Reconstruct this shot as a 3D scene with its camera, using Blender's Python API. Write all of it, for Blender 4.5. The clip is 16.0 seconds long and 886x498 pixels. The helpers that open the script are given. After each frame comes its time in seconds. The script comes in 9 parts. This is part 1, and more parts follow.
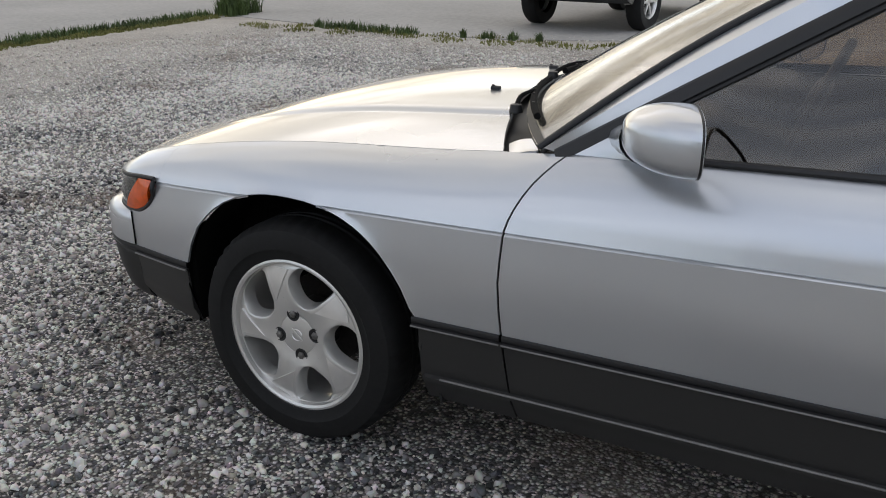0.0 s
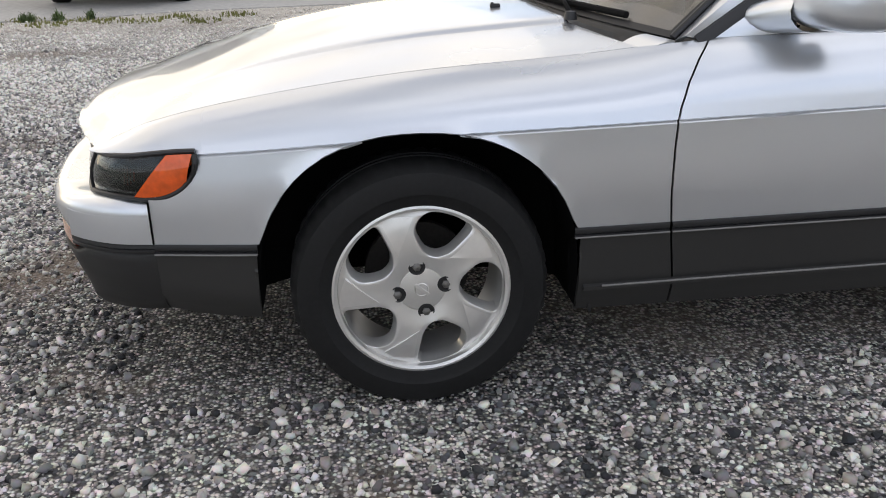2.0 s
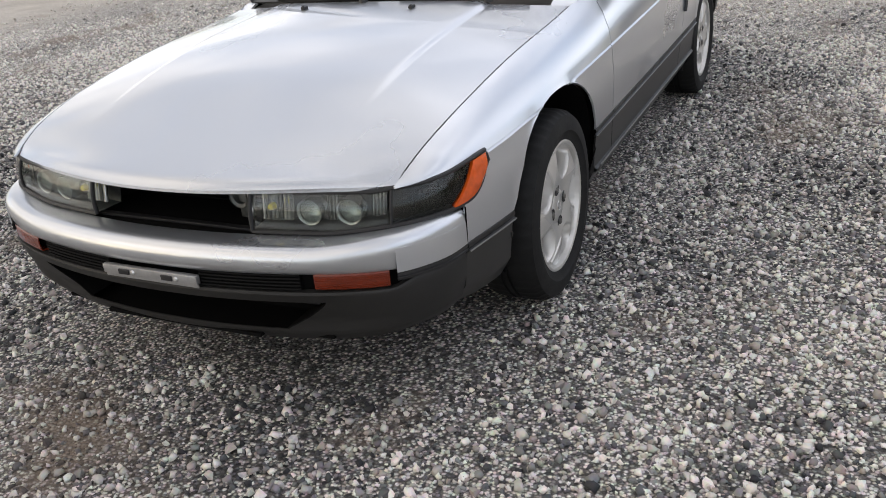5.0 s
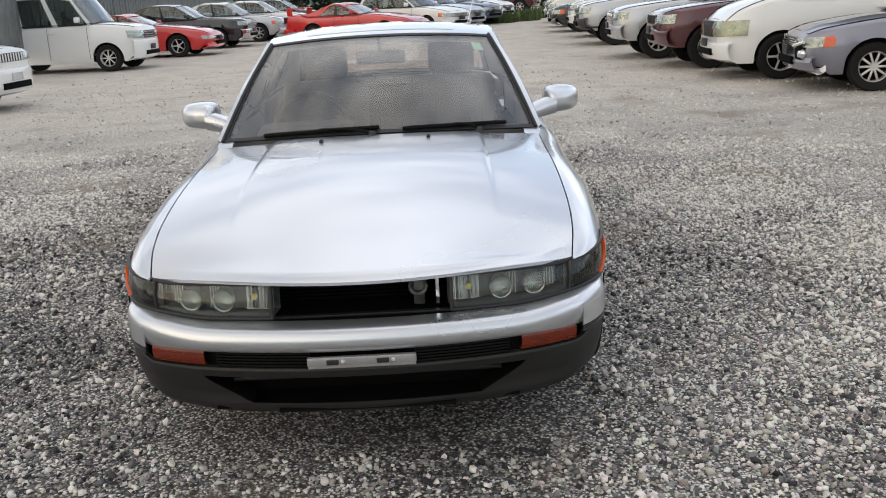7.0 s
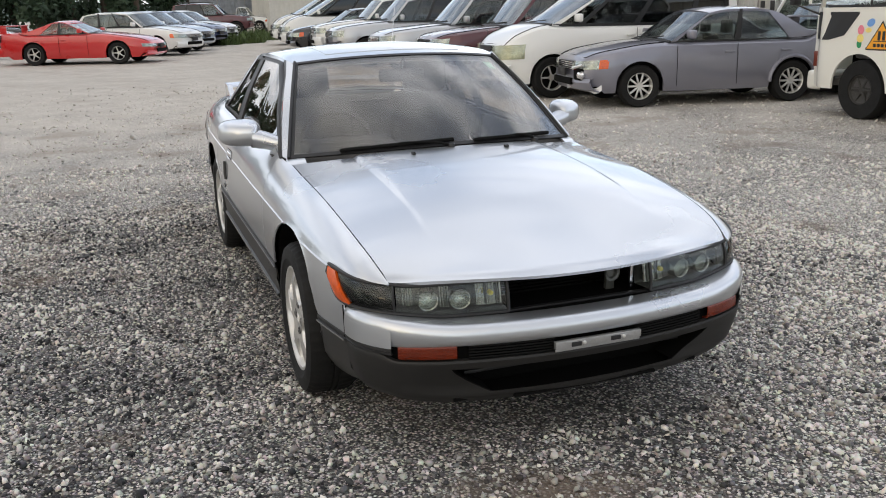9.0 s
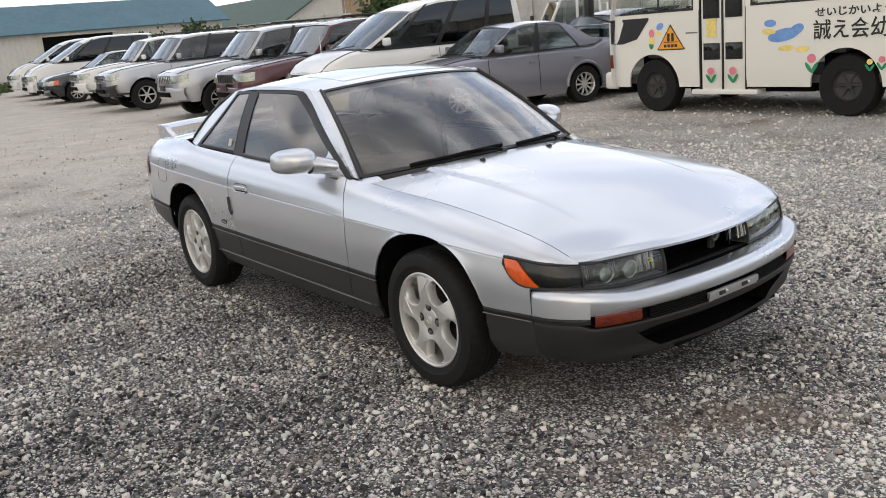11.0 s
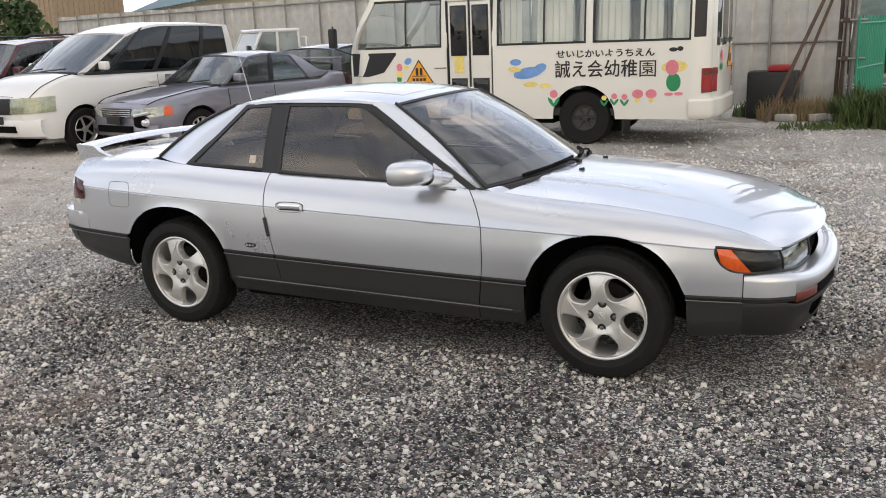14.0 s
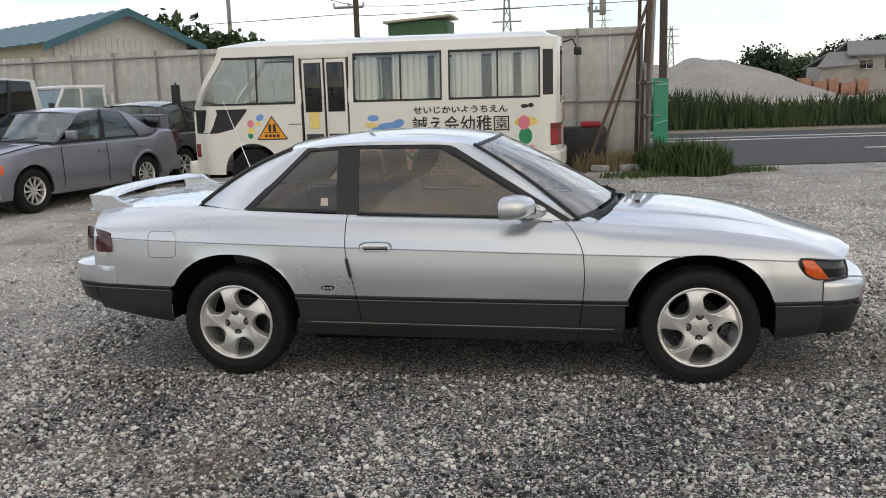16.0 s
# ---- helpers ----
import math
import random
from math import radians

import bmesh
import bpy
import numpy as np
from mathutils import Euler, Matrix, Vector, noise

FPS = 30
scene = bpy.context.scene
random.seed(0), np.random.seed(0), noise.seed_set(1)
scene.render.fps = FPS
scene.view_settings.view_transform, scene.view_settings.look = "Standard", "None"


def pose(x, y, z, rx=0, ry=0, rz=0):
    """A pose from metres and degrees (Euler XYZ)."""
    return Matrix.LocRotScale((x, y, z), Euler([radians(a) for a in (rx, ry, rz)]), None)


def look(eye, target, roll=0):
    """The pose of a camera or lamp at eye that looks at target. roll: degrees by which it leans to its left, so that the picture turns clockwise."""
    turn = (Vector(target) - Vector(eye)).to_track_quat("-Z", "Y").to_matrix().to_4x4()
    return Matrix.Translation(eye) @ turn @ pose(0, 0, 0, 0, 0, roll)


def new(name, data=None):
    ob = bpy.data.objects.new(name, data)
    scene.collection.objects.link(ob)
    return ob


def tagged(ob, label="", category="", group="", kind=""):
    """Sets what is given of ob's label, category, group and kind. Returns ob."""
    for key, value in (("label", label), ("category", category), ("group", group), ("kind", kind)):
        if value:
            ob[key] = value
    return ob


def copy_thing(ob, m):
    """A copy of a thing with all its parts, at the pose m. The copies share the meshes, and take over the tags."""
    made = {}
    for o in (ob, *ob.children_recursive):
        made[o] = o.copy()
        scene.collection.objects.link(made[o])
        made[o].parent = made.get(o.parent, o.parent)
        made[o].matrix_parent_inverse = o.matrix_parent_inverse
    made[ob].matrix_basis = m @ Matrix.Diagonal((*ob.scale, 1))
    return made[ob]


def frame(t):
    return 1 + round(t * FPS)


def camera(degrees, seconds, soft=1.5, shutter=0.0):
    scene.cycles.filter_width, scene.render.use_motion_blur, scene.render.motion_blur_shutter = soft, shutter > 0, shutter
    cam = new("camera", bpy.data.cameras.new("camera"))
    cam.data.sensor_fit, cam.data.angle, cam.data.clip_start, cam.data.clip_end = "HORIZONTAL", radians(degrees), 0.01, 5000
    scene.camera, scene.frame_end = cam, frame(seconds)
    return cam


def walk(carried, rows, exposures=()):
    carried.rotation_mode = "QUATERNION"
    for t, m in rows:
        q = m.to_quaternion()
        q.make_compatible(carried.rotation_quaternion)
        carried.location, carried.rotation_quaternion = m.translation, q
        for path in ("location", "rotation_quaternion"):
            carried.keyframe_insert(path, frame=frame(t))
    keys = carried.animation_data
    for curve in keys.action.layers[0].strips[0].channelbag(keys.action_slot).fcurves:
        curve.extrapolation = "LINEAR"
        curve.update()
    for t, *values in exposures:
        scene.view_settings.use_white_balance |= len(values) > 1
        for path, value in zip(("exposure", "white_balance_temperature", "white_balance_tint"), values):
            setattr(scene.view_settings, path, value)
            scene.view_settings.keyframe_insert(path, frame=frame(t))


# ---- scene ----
cam = camera(53.2, 16.0, soft=1.0)
PATH = [
    (0, (-1.314, 2.475, 1.304), (-0.43, 0.818, 0.617), 0.2),
    (0.5, (-0.969, 2.601, 1.23), (-0.291, 0.849, 0.544), -2.0),
    (1, (-0.597, 2.715, 1.172), (-0.212, 0.9, 0.425), -1.3),
    (1.5, (-0.222, 2.775, 1.145), (-0.125, 0.916, 0.413), -0.1),
    (2, (0.176, 2.7, 1.147), (-0.047, 0.852, 0.416), -0.8),
    (2.5, (0.614, 2.589, 1.146), (0.103, 0.822, 0.36), -0.9),
    (3, (1.006, 2.437, 1.166), (0.224, 0.799, 0.324), -2.0),
    (3.5, (1.384, 2.265, 1.234), (0.362, 0.784, 0.361), -4.5),
    (4, (1.803, 2.124, 1.336), (0.538, 0.826, 0.49), -6.1),
    (4.2, (1.959, 2.053, 1.365), (0.612, 0.846, 0.512), -6.2),
    (6.3, (3.15, 0.793, 1.382), (1.276, 0.517, 0.741), -4.1),
    (6.5, (3.244, 0.644, 1.395), (1.35, 0.441, 0.786), -3.8),
    (7, (3.344, 0.244, 1.421), (1.42, 0.251, 0.875), -2.8),
    (7.5, (3.347, -0.197, 1.436), (1.43, -0.022, 0.895), -2.6),
    (8, (3.368, -0.618, 1.447), (1.48, -0.245, 0.901), -1.2),
    (8.5, (3.388, -1.009, 1.472), (1.54, -0.472, 0.928), -0.9),
    (9, (3.338, -1.412, 1.475), (1.524, -0.751, 0.953), -1.4),
    (9.5, (3.335, -1.855, 1.484), (1.568, -1.067, 0.98), -2.8),
    (10, (3.266, -2.218, 1.506), (1.559, -1.306, 1.004), -4.8),
    (10.2, (3.211, -2.36, 1.512), (1.527, -1.406, 1.012), -5.3),
    (12.3, (2.254, -3.696, 1.536), (1.001, -2.215, 1.05), -2.7),
    (12.5, (2.124, -3.82, 1.546), (0.916, -2.303, 1.058), -2.5),
    (13, (1.804, -4.08, 1.559), (0.71, -2.483, 1.059), -2.5),
    (13.5, (1.426, -4.302, 1.574), (0.444, -2.636, 1.065), -2.3),
    (14, (1.059, -4.566, 1.573), (0.199, -2.824, 1.102), -2.2),
    (14.5, (0.686, -4.769, 1.556), (-0.012, -2.941, 1.14), -1.9),
    (15, (0.265, -4.953, 1.569), (-0.29, -3.069, 1.189), -1.6),
    (15.5, (-0.178, -5.207, 1.566), (-0.613, -3.29, 1.195), -1.5),
    (16, (-0.596, -5.321, 1.534), (-0.904, -3.377, 1.179), -1.7),
]
walk(cam, [(t, look(eye, target, roll)) for t, eye, target, roll in PATH],
     [(0, 0.08, 6470, 11), (0.5, 0.25, 6480, 11), (1, 0.43, 6480, 11), (2, 0.56, 6550, 12), (4.2, 0.51, 6650, 13), (6.3, 0.49, 6650, 11), (8, 0.45, 6590, 10), (12.3, 0.47, 6660, 13), (14, 0.55, 6680, 13), (16, 0.24, 6540, 11)])

# ---- light: a bright, hazy evening sky and a low veiled sun ----
SUN_EL, SUN_AZ = 24.0, 308.0            # degrees; azimuth counted from +x towards +y
world = bpy.data.worlds.new("sky")
scene.world = world
world.use_nodes = True
wn, wl = world.node_tree.nodes, world.node_tree.links
wn.clear()
sky = wn.new("ShaderNodeTexSky")
sky.sky_type, sky.sun_disc = "NISHITA", False
sky.sun_elevation, sky.sun_rotation = radians(SUN_EL), radians(90 - SUN_AZ)
sky.air_density, sky.dust_density, sky.ozone_density = 1.0, 0.6, 1.5
w_co = wn.new("ShaderNodeTexCoord")
w_map = wn.new("ShaderNodeMapping")
w_map.inputs["Scale"].default_value = (1.6, 1.6, 5.0)
w_cloud = wn.new("ShaderNodeTexNoise")
w_cloud.inputs["Scale"].default_value, w_cloud.inputs["Detail"].default_value = 1.6, 6.0
w_ramp = wn.new("ShaderNodeValToRGB")
w_ramp.color_ramp.elements[0].position, w_ramp.color_ramp.elements[0].color = 0.40, (0.34, 0.34, 0.34, 1)
w_ramp.color_ramp.elements[1].position, w_ramp.color_ramp.elements[1].color = 0.60, (1, 1, 1, 1)
w_mix = wn.new("ShaderNodeMix")
w_mix.data_type = "RGBA"
# the lit cloud sheet: cool overhead and away from the sun, golden towards it
w_dot = wn.new("ShaderNodeVectorMath")
w_dot.operation = "DOT_PRODUCT"
w_dot.inputs[1].default_value = (math.cos(radians(SUN_EL)) * math.cos(radians(SUN_AZ)), math.cos(radians(SUN_EL)) * math.sin(radians(SUN_AZ)), math.sin(radians(SUN_EL)))
w_near = wn.new("ShaderNodeMapRange")
w_near.inputs["From Min"].default_value, w_near.inputs["From Max"].default_value = -0.10, 0.95
w_tone = wn.new("ShaderNodeMix")
w_tone.data_type = "RGBA"
w_tone.inputs["A"].default_value, w_tone.inputs["B"].default_value = (7.4, 7.6, 8.1, 1), (4.3, 3.9, 3.15, 1)
wl.new(w_co.outputs["Generated"], w_dot.inputs[0])
wl.new(w_dot.outputs["Value"], w_near.inputs["Value"])
wl.new(w_near.outputs["Result"], w_tone.inputs["Factor"])
# thicker and thinner cloud
w_thick = wn.new("ShaderNodeTexNoise")
w_thick.inputs["Scale"].default_value, w_thick.inputs["Detail"].default_value = 2.6, 5.0
w_grey = wn.new("ShaderNodeMapRange")
w_grey.inputs["From Min"].default_value, w_grey.inputs["From Max"].default_value = 0.32, 0.68
w_grey.inputs["To Min"].default_value, w_grey.inputs["To Max"].default_value = 0.66, 1.28
w_lit = wn.new("ShaderNodeVectorMath")
w_lit.operation = "SCALE"
wl.new(w_map.outputs["Vector"], w_thick.inputs["Vector"])
wl.new(w_thick.outputs["Fac"], w_grey.inputs["Value"])
wl.new(w_tone.outputs["Result"], w_lit.inputs[0])
wl.new(w_grey.outputs["Result"], w_lit.inputs["Scale"])
wl.new(w_lit.outputs["Vector"], w_mix.inputs["B"])
w_bg = wn.new("ShaderNodeBackground")
w_bg.inputs["Strength"].default_value = 0.142
w_out = wn.new("ShaderNodeOutputWorld")
wl.new(w_co.outputs["Generated"], w_map.inputs["Vector"])
wl.new(w_map.outputs["Vector"], w_cloud.inputs["Vector"])
wl.new(w_cloud.outputs["Fac"], w_ramp.inputs["Fac"])
wl.new(w_ramp.outputs["Color"], w_mix.inputs["Factor"])
wl.new(sky.outputs["Color"], w_mix.inputs["A"])
wl.new(w_mix.outputs["Result"], w_bg.inputs["Color"])
wl.new(w_bg.outputs["Background"], w_out.inputs["Surface"])
sun = new("sun", bpy.data.lights.new("sun", "SUN"))
sun.data.energy, sun.data.angle, sun.data.color = 0.5, radians(90), (1.0, 0.88, 0.72)
sun.matrix_world = look((0, 0, 0), [-c for c in (
    math.cos(radians(SUN_EL)) * math.cos(radians(SUN_AZ)), math.cos(radians(SUN_EL)) * math.sin(radians(SUN_AZ)), math.sin(radians(SUN_EL)))])

# ---- building tools ----
def curve1(*pts):
    """A smooth, monotone curve through (x, value) pairs in rising x."""
    xs, ys = np.array([p[0] for p in pts], float), np.array([p[1] for p in pts], float)
    h, d = np.diff(xs), np.diff(ys) / np.diff(xs)
    m = np.zeros(len(xs))
    m[0], m[-1] = d[0], d[-1]
    for i in range(1, len(xs) - 1):
        if d[i - 1] * d[i] > 0:
            a, b = 2 * h[i] + h[i - 1], h[i] + 2 * h[i - 1]
            m[i] = (a + b) / (a / d[i - 1] + b / d[i])

    def value(x):
        x = min(max(x, xs[0]), xs[-1])
        i = min(max(int(np.searchsorted(xs, x)) - 1, 0), len(h) - 1)
        t = (x - xs[i]) / h[i]
        return float((1 + 2 * t) * (1 - t) ** 2 * ys[i] + t * (1 - t) ** 2 * h[i] * m[i]
                     + t * t * (3 - 2 * t) * ys[i + 1] + t * t * (t - 1) * h[i] * m[i + 1])
    return value


def path3(pts, n, closed=False):
    """n points along a Catmull-Rom curve through pts, evenly spaced by length."""
    p = [Vector(q) for q in pts]
    k = len(p)
    fine = []
    for i in range(k if closed else k - 1):
        a, b, c, d = (p[(i + j) % k] if closed else p[min(max(i + j, 0), k - 1)] for j in (-1, 0, 1, 2))
        for s in range(12):
            t = s / 12
            fine.append(0.5 * ((2 * b) + (c - a) * t + (2 * a - 5 * b + 4 * c - d) * t * t + (3 * b - a - 3 * c + d) * t ** 3))
    fine.append(p[0].copy() if closed else p[-1].copy())
    run = [0.0]
    for a, b in zip(fine, fine[1:]):
        run.append(run[-1] + (b - a).length)
    out = []
    for i in range(n):
        want = run[-1] * i / (n if closed else n - 1)
        j = min(int(np.searchsorted(run, want, side="right")) - 1, len(fine) - 2)
        t = (want - run[j]) / max(run[j + 1] - run[j], 1e-9)
        out.append(fine[j].lerp(fine[j + 1], t))
    return out


def lerp(a, b, t):
    return a + (b - a) * t


def smooth01(t):
    t = min(max(t, 0.0), 1.0)
    return t * t * (3 - 2 * t)


def part(name, made, material, parent=None, label="", sharp=38.0, smooth=True):
    """One mesh object from (verts, faces) or a bmesh, under a thing or a part."""
    me = bpy.data.meshes.new(name)
    if isinstance(made, bmesh.types.BMesh):
        made.to_mesh(me)
        made.free()
    else:
        me.from_pydata([tuple(v) for v in made[0]], [], made[1])
    me.materials.append(material)
    me.polygons.foreach_set("use_smooth", [smooth] * len(me.polygons))
    if smooth:
        me.set_sharp_from_angle(angle=radians(sharp))
    me.update()
    ob = new(name, me)
    if parent is not None:
        ob.parent = parent
    if label:
        tagged(ob, label)
    if material.name in ("windscreen_glass", "tinted_side_glass", "car_glass", "bus_window_glass"):
        ob.visible_shadow = False
    return ob


def thing(name, label, category, group="", kind="", at=None):
    ob = new(name)
    ob.empty_display_size = 0.1
    if at is not None:
        ob.matrix_basis = at
    return tagged(ob, label, category, group, kind)


def sheet(rows, close=False):
    """A grid mesh from rows of points."""
    n = len(rows[0])
    verts = [Vector(p) for row in rows for p in row]
    faces = []
    for i in range(len(rows) - 1):
        for j in range(n if close else n - 1):
            k = (j + 1) % n
            faces.append((i * n + j, i * n + k, (i + 1) * n + k, (i + 1) * n + j))
    return verts, faces


def face_out(made, centre=None):
    """Turns the faces so that they look away from the middle line y = 0 (or from a centre)."""
    verts, faces = made
    total = 0.0
    for f in faces:
        a, b, c = verts[f[0]], verts[f[1]], verts[f[2]]
        n = (b - a).cross(c - a)
        q = (a + b + c) / 3
        total += n.dot(q - (centre if centre is not None else Vector((q.x, 0, 0.5))))
    return (verts, [tuple(reversed(f)) for f in faces]) if total < 0 else made


def thick(made, t, centre=None):
    """Gives a sheet a thickness t inwards, with edges."""
    verts, faces = face_out(made, centre)
    normals = [Vector() for _ in verts]
    edges = {}
    for f in faces:
        a, b, c = verts[f[0]], verts[f[1]], verts[f[2]]
        n = (b - a).cross(c - a)
        if len(f) > 3:
            n = n + (c - a).cross(verts[f[3]] - a)
        for i, v in enumerate(f):
            normals[v] += n
            w = f[(i + 1) % len(f)]
            edges[(v, w)] = edges.get((v, w), 0) + 1
    k = len(verts)
    inner = [v - (n.normalized() * t if n.length > 1e-12 else Vector()) for v, n in zip(verts, normals)]
    rim = [(w, v, v + k, w + k) for v, w in edges if (w, v) not in edges]
    return verts + inner, faces + [tuple(i + k for i in reversed(f)) for f in faces] + rim


def mirrored(made):
    return [Vector((v.x, -v.y, v.z)) for v in made[0]], [tuple(reversed(f)) for f in made[1]]


def joined(*many):
    verts, faces = [], []
    for v, f in many:
        k = len(verts)
        verts += [Vector(p) for p in v]
        faces += [tuple(i + k for i in q) for q in f]
    return verts, faces


def moved(made, m):
    return [m @ Vector(v) for v in made[0]], made[1]


def block(x0, x1, y0, y1, z0, z1, bevel=0.0, segments=2):
    """A box with rounded edges."""
    bm = bmesh.new()
    bmesh.ops.create_cube(bm, size=1)
    for v in bm.verts:
        v.co = Vector((lerp(x0, x1, v.co.x + 0.5), lerp(y0, y1, v.co.y + 0.5), lerp(z0, z1, v.co.z + 0.5)))
    if bevel > 0:
        bmesh.ops.bevel(bm, geom=bm.edges[:], offset=bevel, segments=segments, affect="EDGES", profile=0.6)
    bm.verts.index_update()
    made = [v.co.copy() for v in bm.verts], [tuple(v.index for v in f.verts) for f in bm.faces]
    bm.free()
    return made


def lathe(profile, n, axis="y"):
    """Turns (radius, along) pairs about an axis."""
    rows = []
    for i in range(n):
        a = 2 * math.pi * i / n
        c, s = math.cos(a), math.sin(a)
        rows.append([Vector((r * c, h, r * s)) if axis == "y" else Vector((r * c, r * s, h)) for r, h in profile])
    rows.append(rows[0])
    k = len(profile)
    verts = [p for row in rows[:-1] for p in row]
    faces = []
    for i in range(n):
        for j in range(k - 1):
            a, b = i * k + j, ((i + 1) % n) * k + j
            faces.append((a, b, b + 1, a + 1))
    return verts, faces


def tube(pts, r, n=8, taper=None, caps=True):
    """A round bar along points; taper gives the radius at the end."""
    pts = [Vector(p) for p in pts]
    rows = []
    side = None
    for i, p in enumerate(pts):
        d = (pts[min(i + 1, len(pts) - 1)] - pts[max(i - 1, 0)]).normalized()
        ref = Vector((0, 0, 1)) if abs(d.z) < 0.9 else Vector((1, 0, 0))
        side = d.cross(ref).normalized() if side is None else (side - d * side.dot(d)).normalized()
        up = side.cross(d)
        rr = r if taper is None else lerp(r, taper, i / max(len(pts) - 1, 1))
        rows.append([p + (side * math.cos(2 * math.pi * j / n) + up * math.sin(2 * math.pi * j / n)) * rr for j in range(n)])
    verts, faces = sheet(rows, close=True)
    if caps:
        faces = faces + [tuple(range(n)), tuple((len(rows) - 1) * n + n - 1 - j for j in range(n))]
    return verts, faces


def ribbon(edge_a, edge_b, t, centre=None):
    """A strip between two lines of points, t thick."""
    return thick(sheet([edge_a, edge_b]), t, centre)

# ---- materials ----
def material(name, color, rough=0.5, metal=0.0, **more):
    """A Principled material with grain and stains: spread (lightness change), grain and stain sizes per metre, bump, coat, dirt."""
    m = bpy.data.materials.new(name)
    m.use_nodes = True
    nt = m.node_tree
    b = nt.nodes["Principled BSDF"]
    b.inputs["Roughness"].default_value, b.inputs["Metallic"].default_value = rough, metal
    spread, grain, stain = more.get("spread", 0.12), more.get("grain", 60.0), more.get("stain", 2.5)
    co = nt.nodes.new("ShaderNodeTexCoord")
    fine, wide = nt.nodes.new("ShaderNodeTexNoise"), nt.nodes.new("ShaderNodeTexNoise")
    fine.inputs["Scale"].default_value, fine.inputs["Detail"].default_value = grain, 4.0
    wide.inputs["Scale"].default_value, wide.inputs["Detail"].default_value = stain, 5.0
    both = nt.nodes.new("ShaderNodeMath")
    both.operation = "ADD"
    span = nt.nodes.new("ShaderNodeMapRange")
    span.inputs["From Min"].default_value, span.inputs["From Max"].default_value = 0.6, 1.4
    span.inputs["To Min"].default_value, span.inputs["To Max"].default_value = 1 - spread, 1 + spread
    mul = nt.nodes.new("ShaderNodeVectorMath")
    mul.operation = "SCALE"
    mul.inputs[0].default_value = color[:3]
    for n in (fine, wide):
        nt.links.new(co.outputs["Object"], n.inputs["Vector"])
    nt.links.new(fine.outputs["Fac"], both.inputs[0])
    nt.links.new(wide.outputs["Fac"], both.inputs[1])
    nt.links.new(both.outputs[0], span.inputs["Value"])
    nt.links.new(span.outputs["Result"], mul.inputs["Scale"])
    nt.links.new(mul.outputs["Vector"], b.inputs["Base Color"])
    if more.get("rough_spread"):
        rr = nt.nodes.new("ShaderNodeMapRange")
        rr.inputs["From Min"].default_value, rr.inputs["From Max"].default_value = 0.3, 0.7
        rr.inputs["To Min"].default_value, rr.inputs["To Max"].default_value = rough - more["rough_spread"], rough + more["rough_spread"]
        nt.links.new(wide.outputs["Fac"], rr.inputs["Value"])
        nt.links.new(rr.outputs["Result"], b.inputs["Roughness"])
    if more.get("bump"):
        bump = nt.nodes.new("ShaderNodeBump")
        bump.inputs["Strength"].default_value, bump.inputs["Distance"].default_value = more["bump"], more.get("depth", 0.004)
        nt.links.new(fine.outputs["Fac"], bump.inputs["Height"])
        nt.links.new(bump.outputs["Normal"], b.inputs["Normal"])
    if more.get("coat"):
        b.inputs["Coat Weight"].default_value, b.inputs["Coat Roughness"].default_value = more["coat"], more.get("coat_rough", 0.04)
    if "specular" in more:
        b.inputs["Specular IOR Level"].default_value = more["specular"]
    return m


def glass(name, tint, rough=0.0, clear=0.8, mirror=0.062):
    """A thin pane: part clear and tinted, part mirror, by Fresnel gloss."""
    m = bpy.data.materials.new(name)
    m.use_nodes = True
    nt = m.node_tree
    nt.nodes.clear()
    out, mix = nt.nodes.new("ShaderNodeOutputMaterial"), nt.nodes.new("ShaderNodeMixShader")
    through_, shine, fres = nt.nodes.new("ShaderNodeBsdfTransparent"), nt.nodes.new("ShaderNodeBsdfGlossy"), nt.nodes.new("ShaderNodeLayerWeight")
    steep, gloss = nt.nodes.new("ShaderNodeMath"), nt.nodes.new("ShaderNodeMath")
    steep.operation, steep.inputs[1].default_value = "POWER", 4.0
    gloss.operation, gloss.inputs[1].default_value, gloss.inputs[2].default_value = "MULTIPLY_ADD", 0.9, mirror
    through_.inputs["Color"].default_value = (*[c * clear for c in tint], 1)
    shine.inputs["Roughness"].default_value = rough
    shine.inputs["Color"].default_value = (0.95, 0.96, 0.97, 1)
    fres.inputs["Blend"].default_value = 0.5
    nt.links.new(fres.outputs["Facing"], steep.inputs[0])
    nt.links.new(steep.outputs[0], gloss.inputs[0])
    nt.links.new(gloss.outputs[0], mix.inputs["Fac"])
    nt.links.new(through_.outputs["BSDF"], mix.inputs[1])
    nt.links.new(shine.outputs["BSDF"], mix.inputs[2])
    nt.links.new(mix.outputs["Shader"], out.inputs["Surface"])
    return m


def paint(name, color, metal=0.0, rough=0.3):
    return material(name, color, rough, metal, spread=0.03, grain=900.0, stain=1.3, coat=1.0, coat_rough=0.03, rough_spread=0.05)


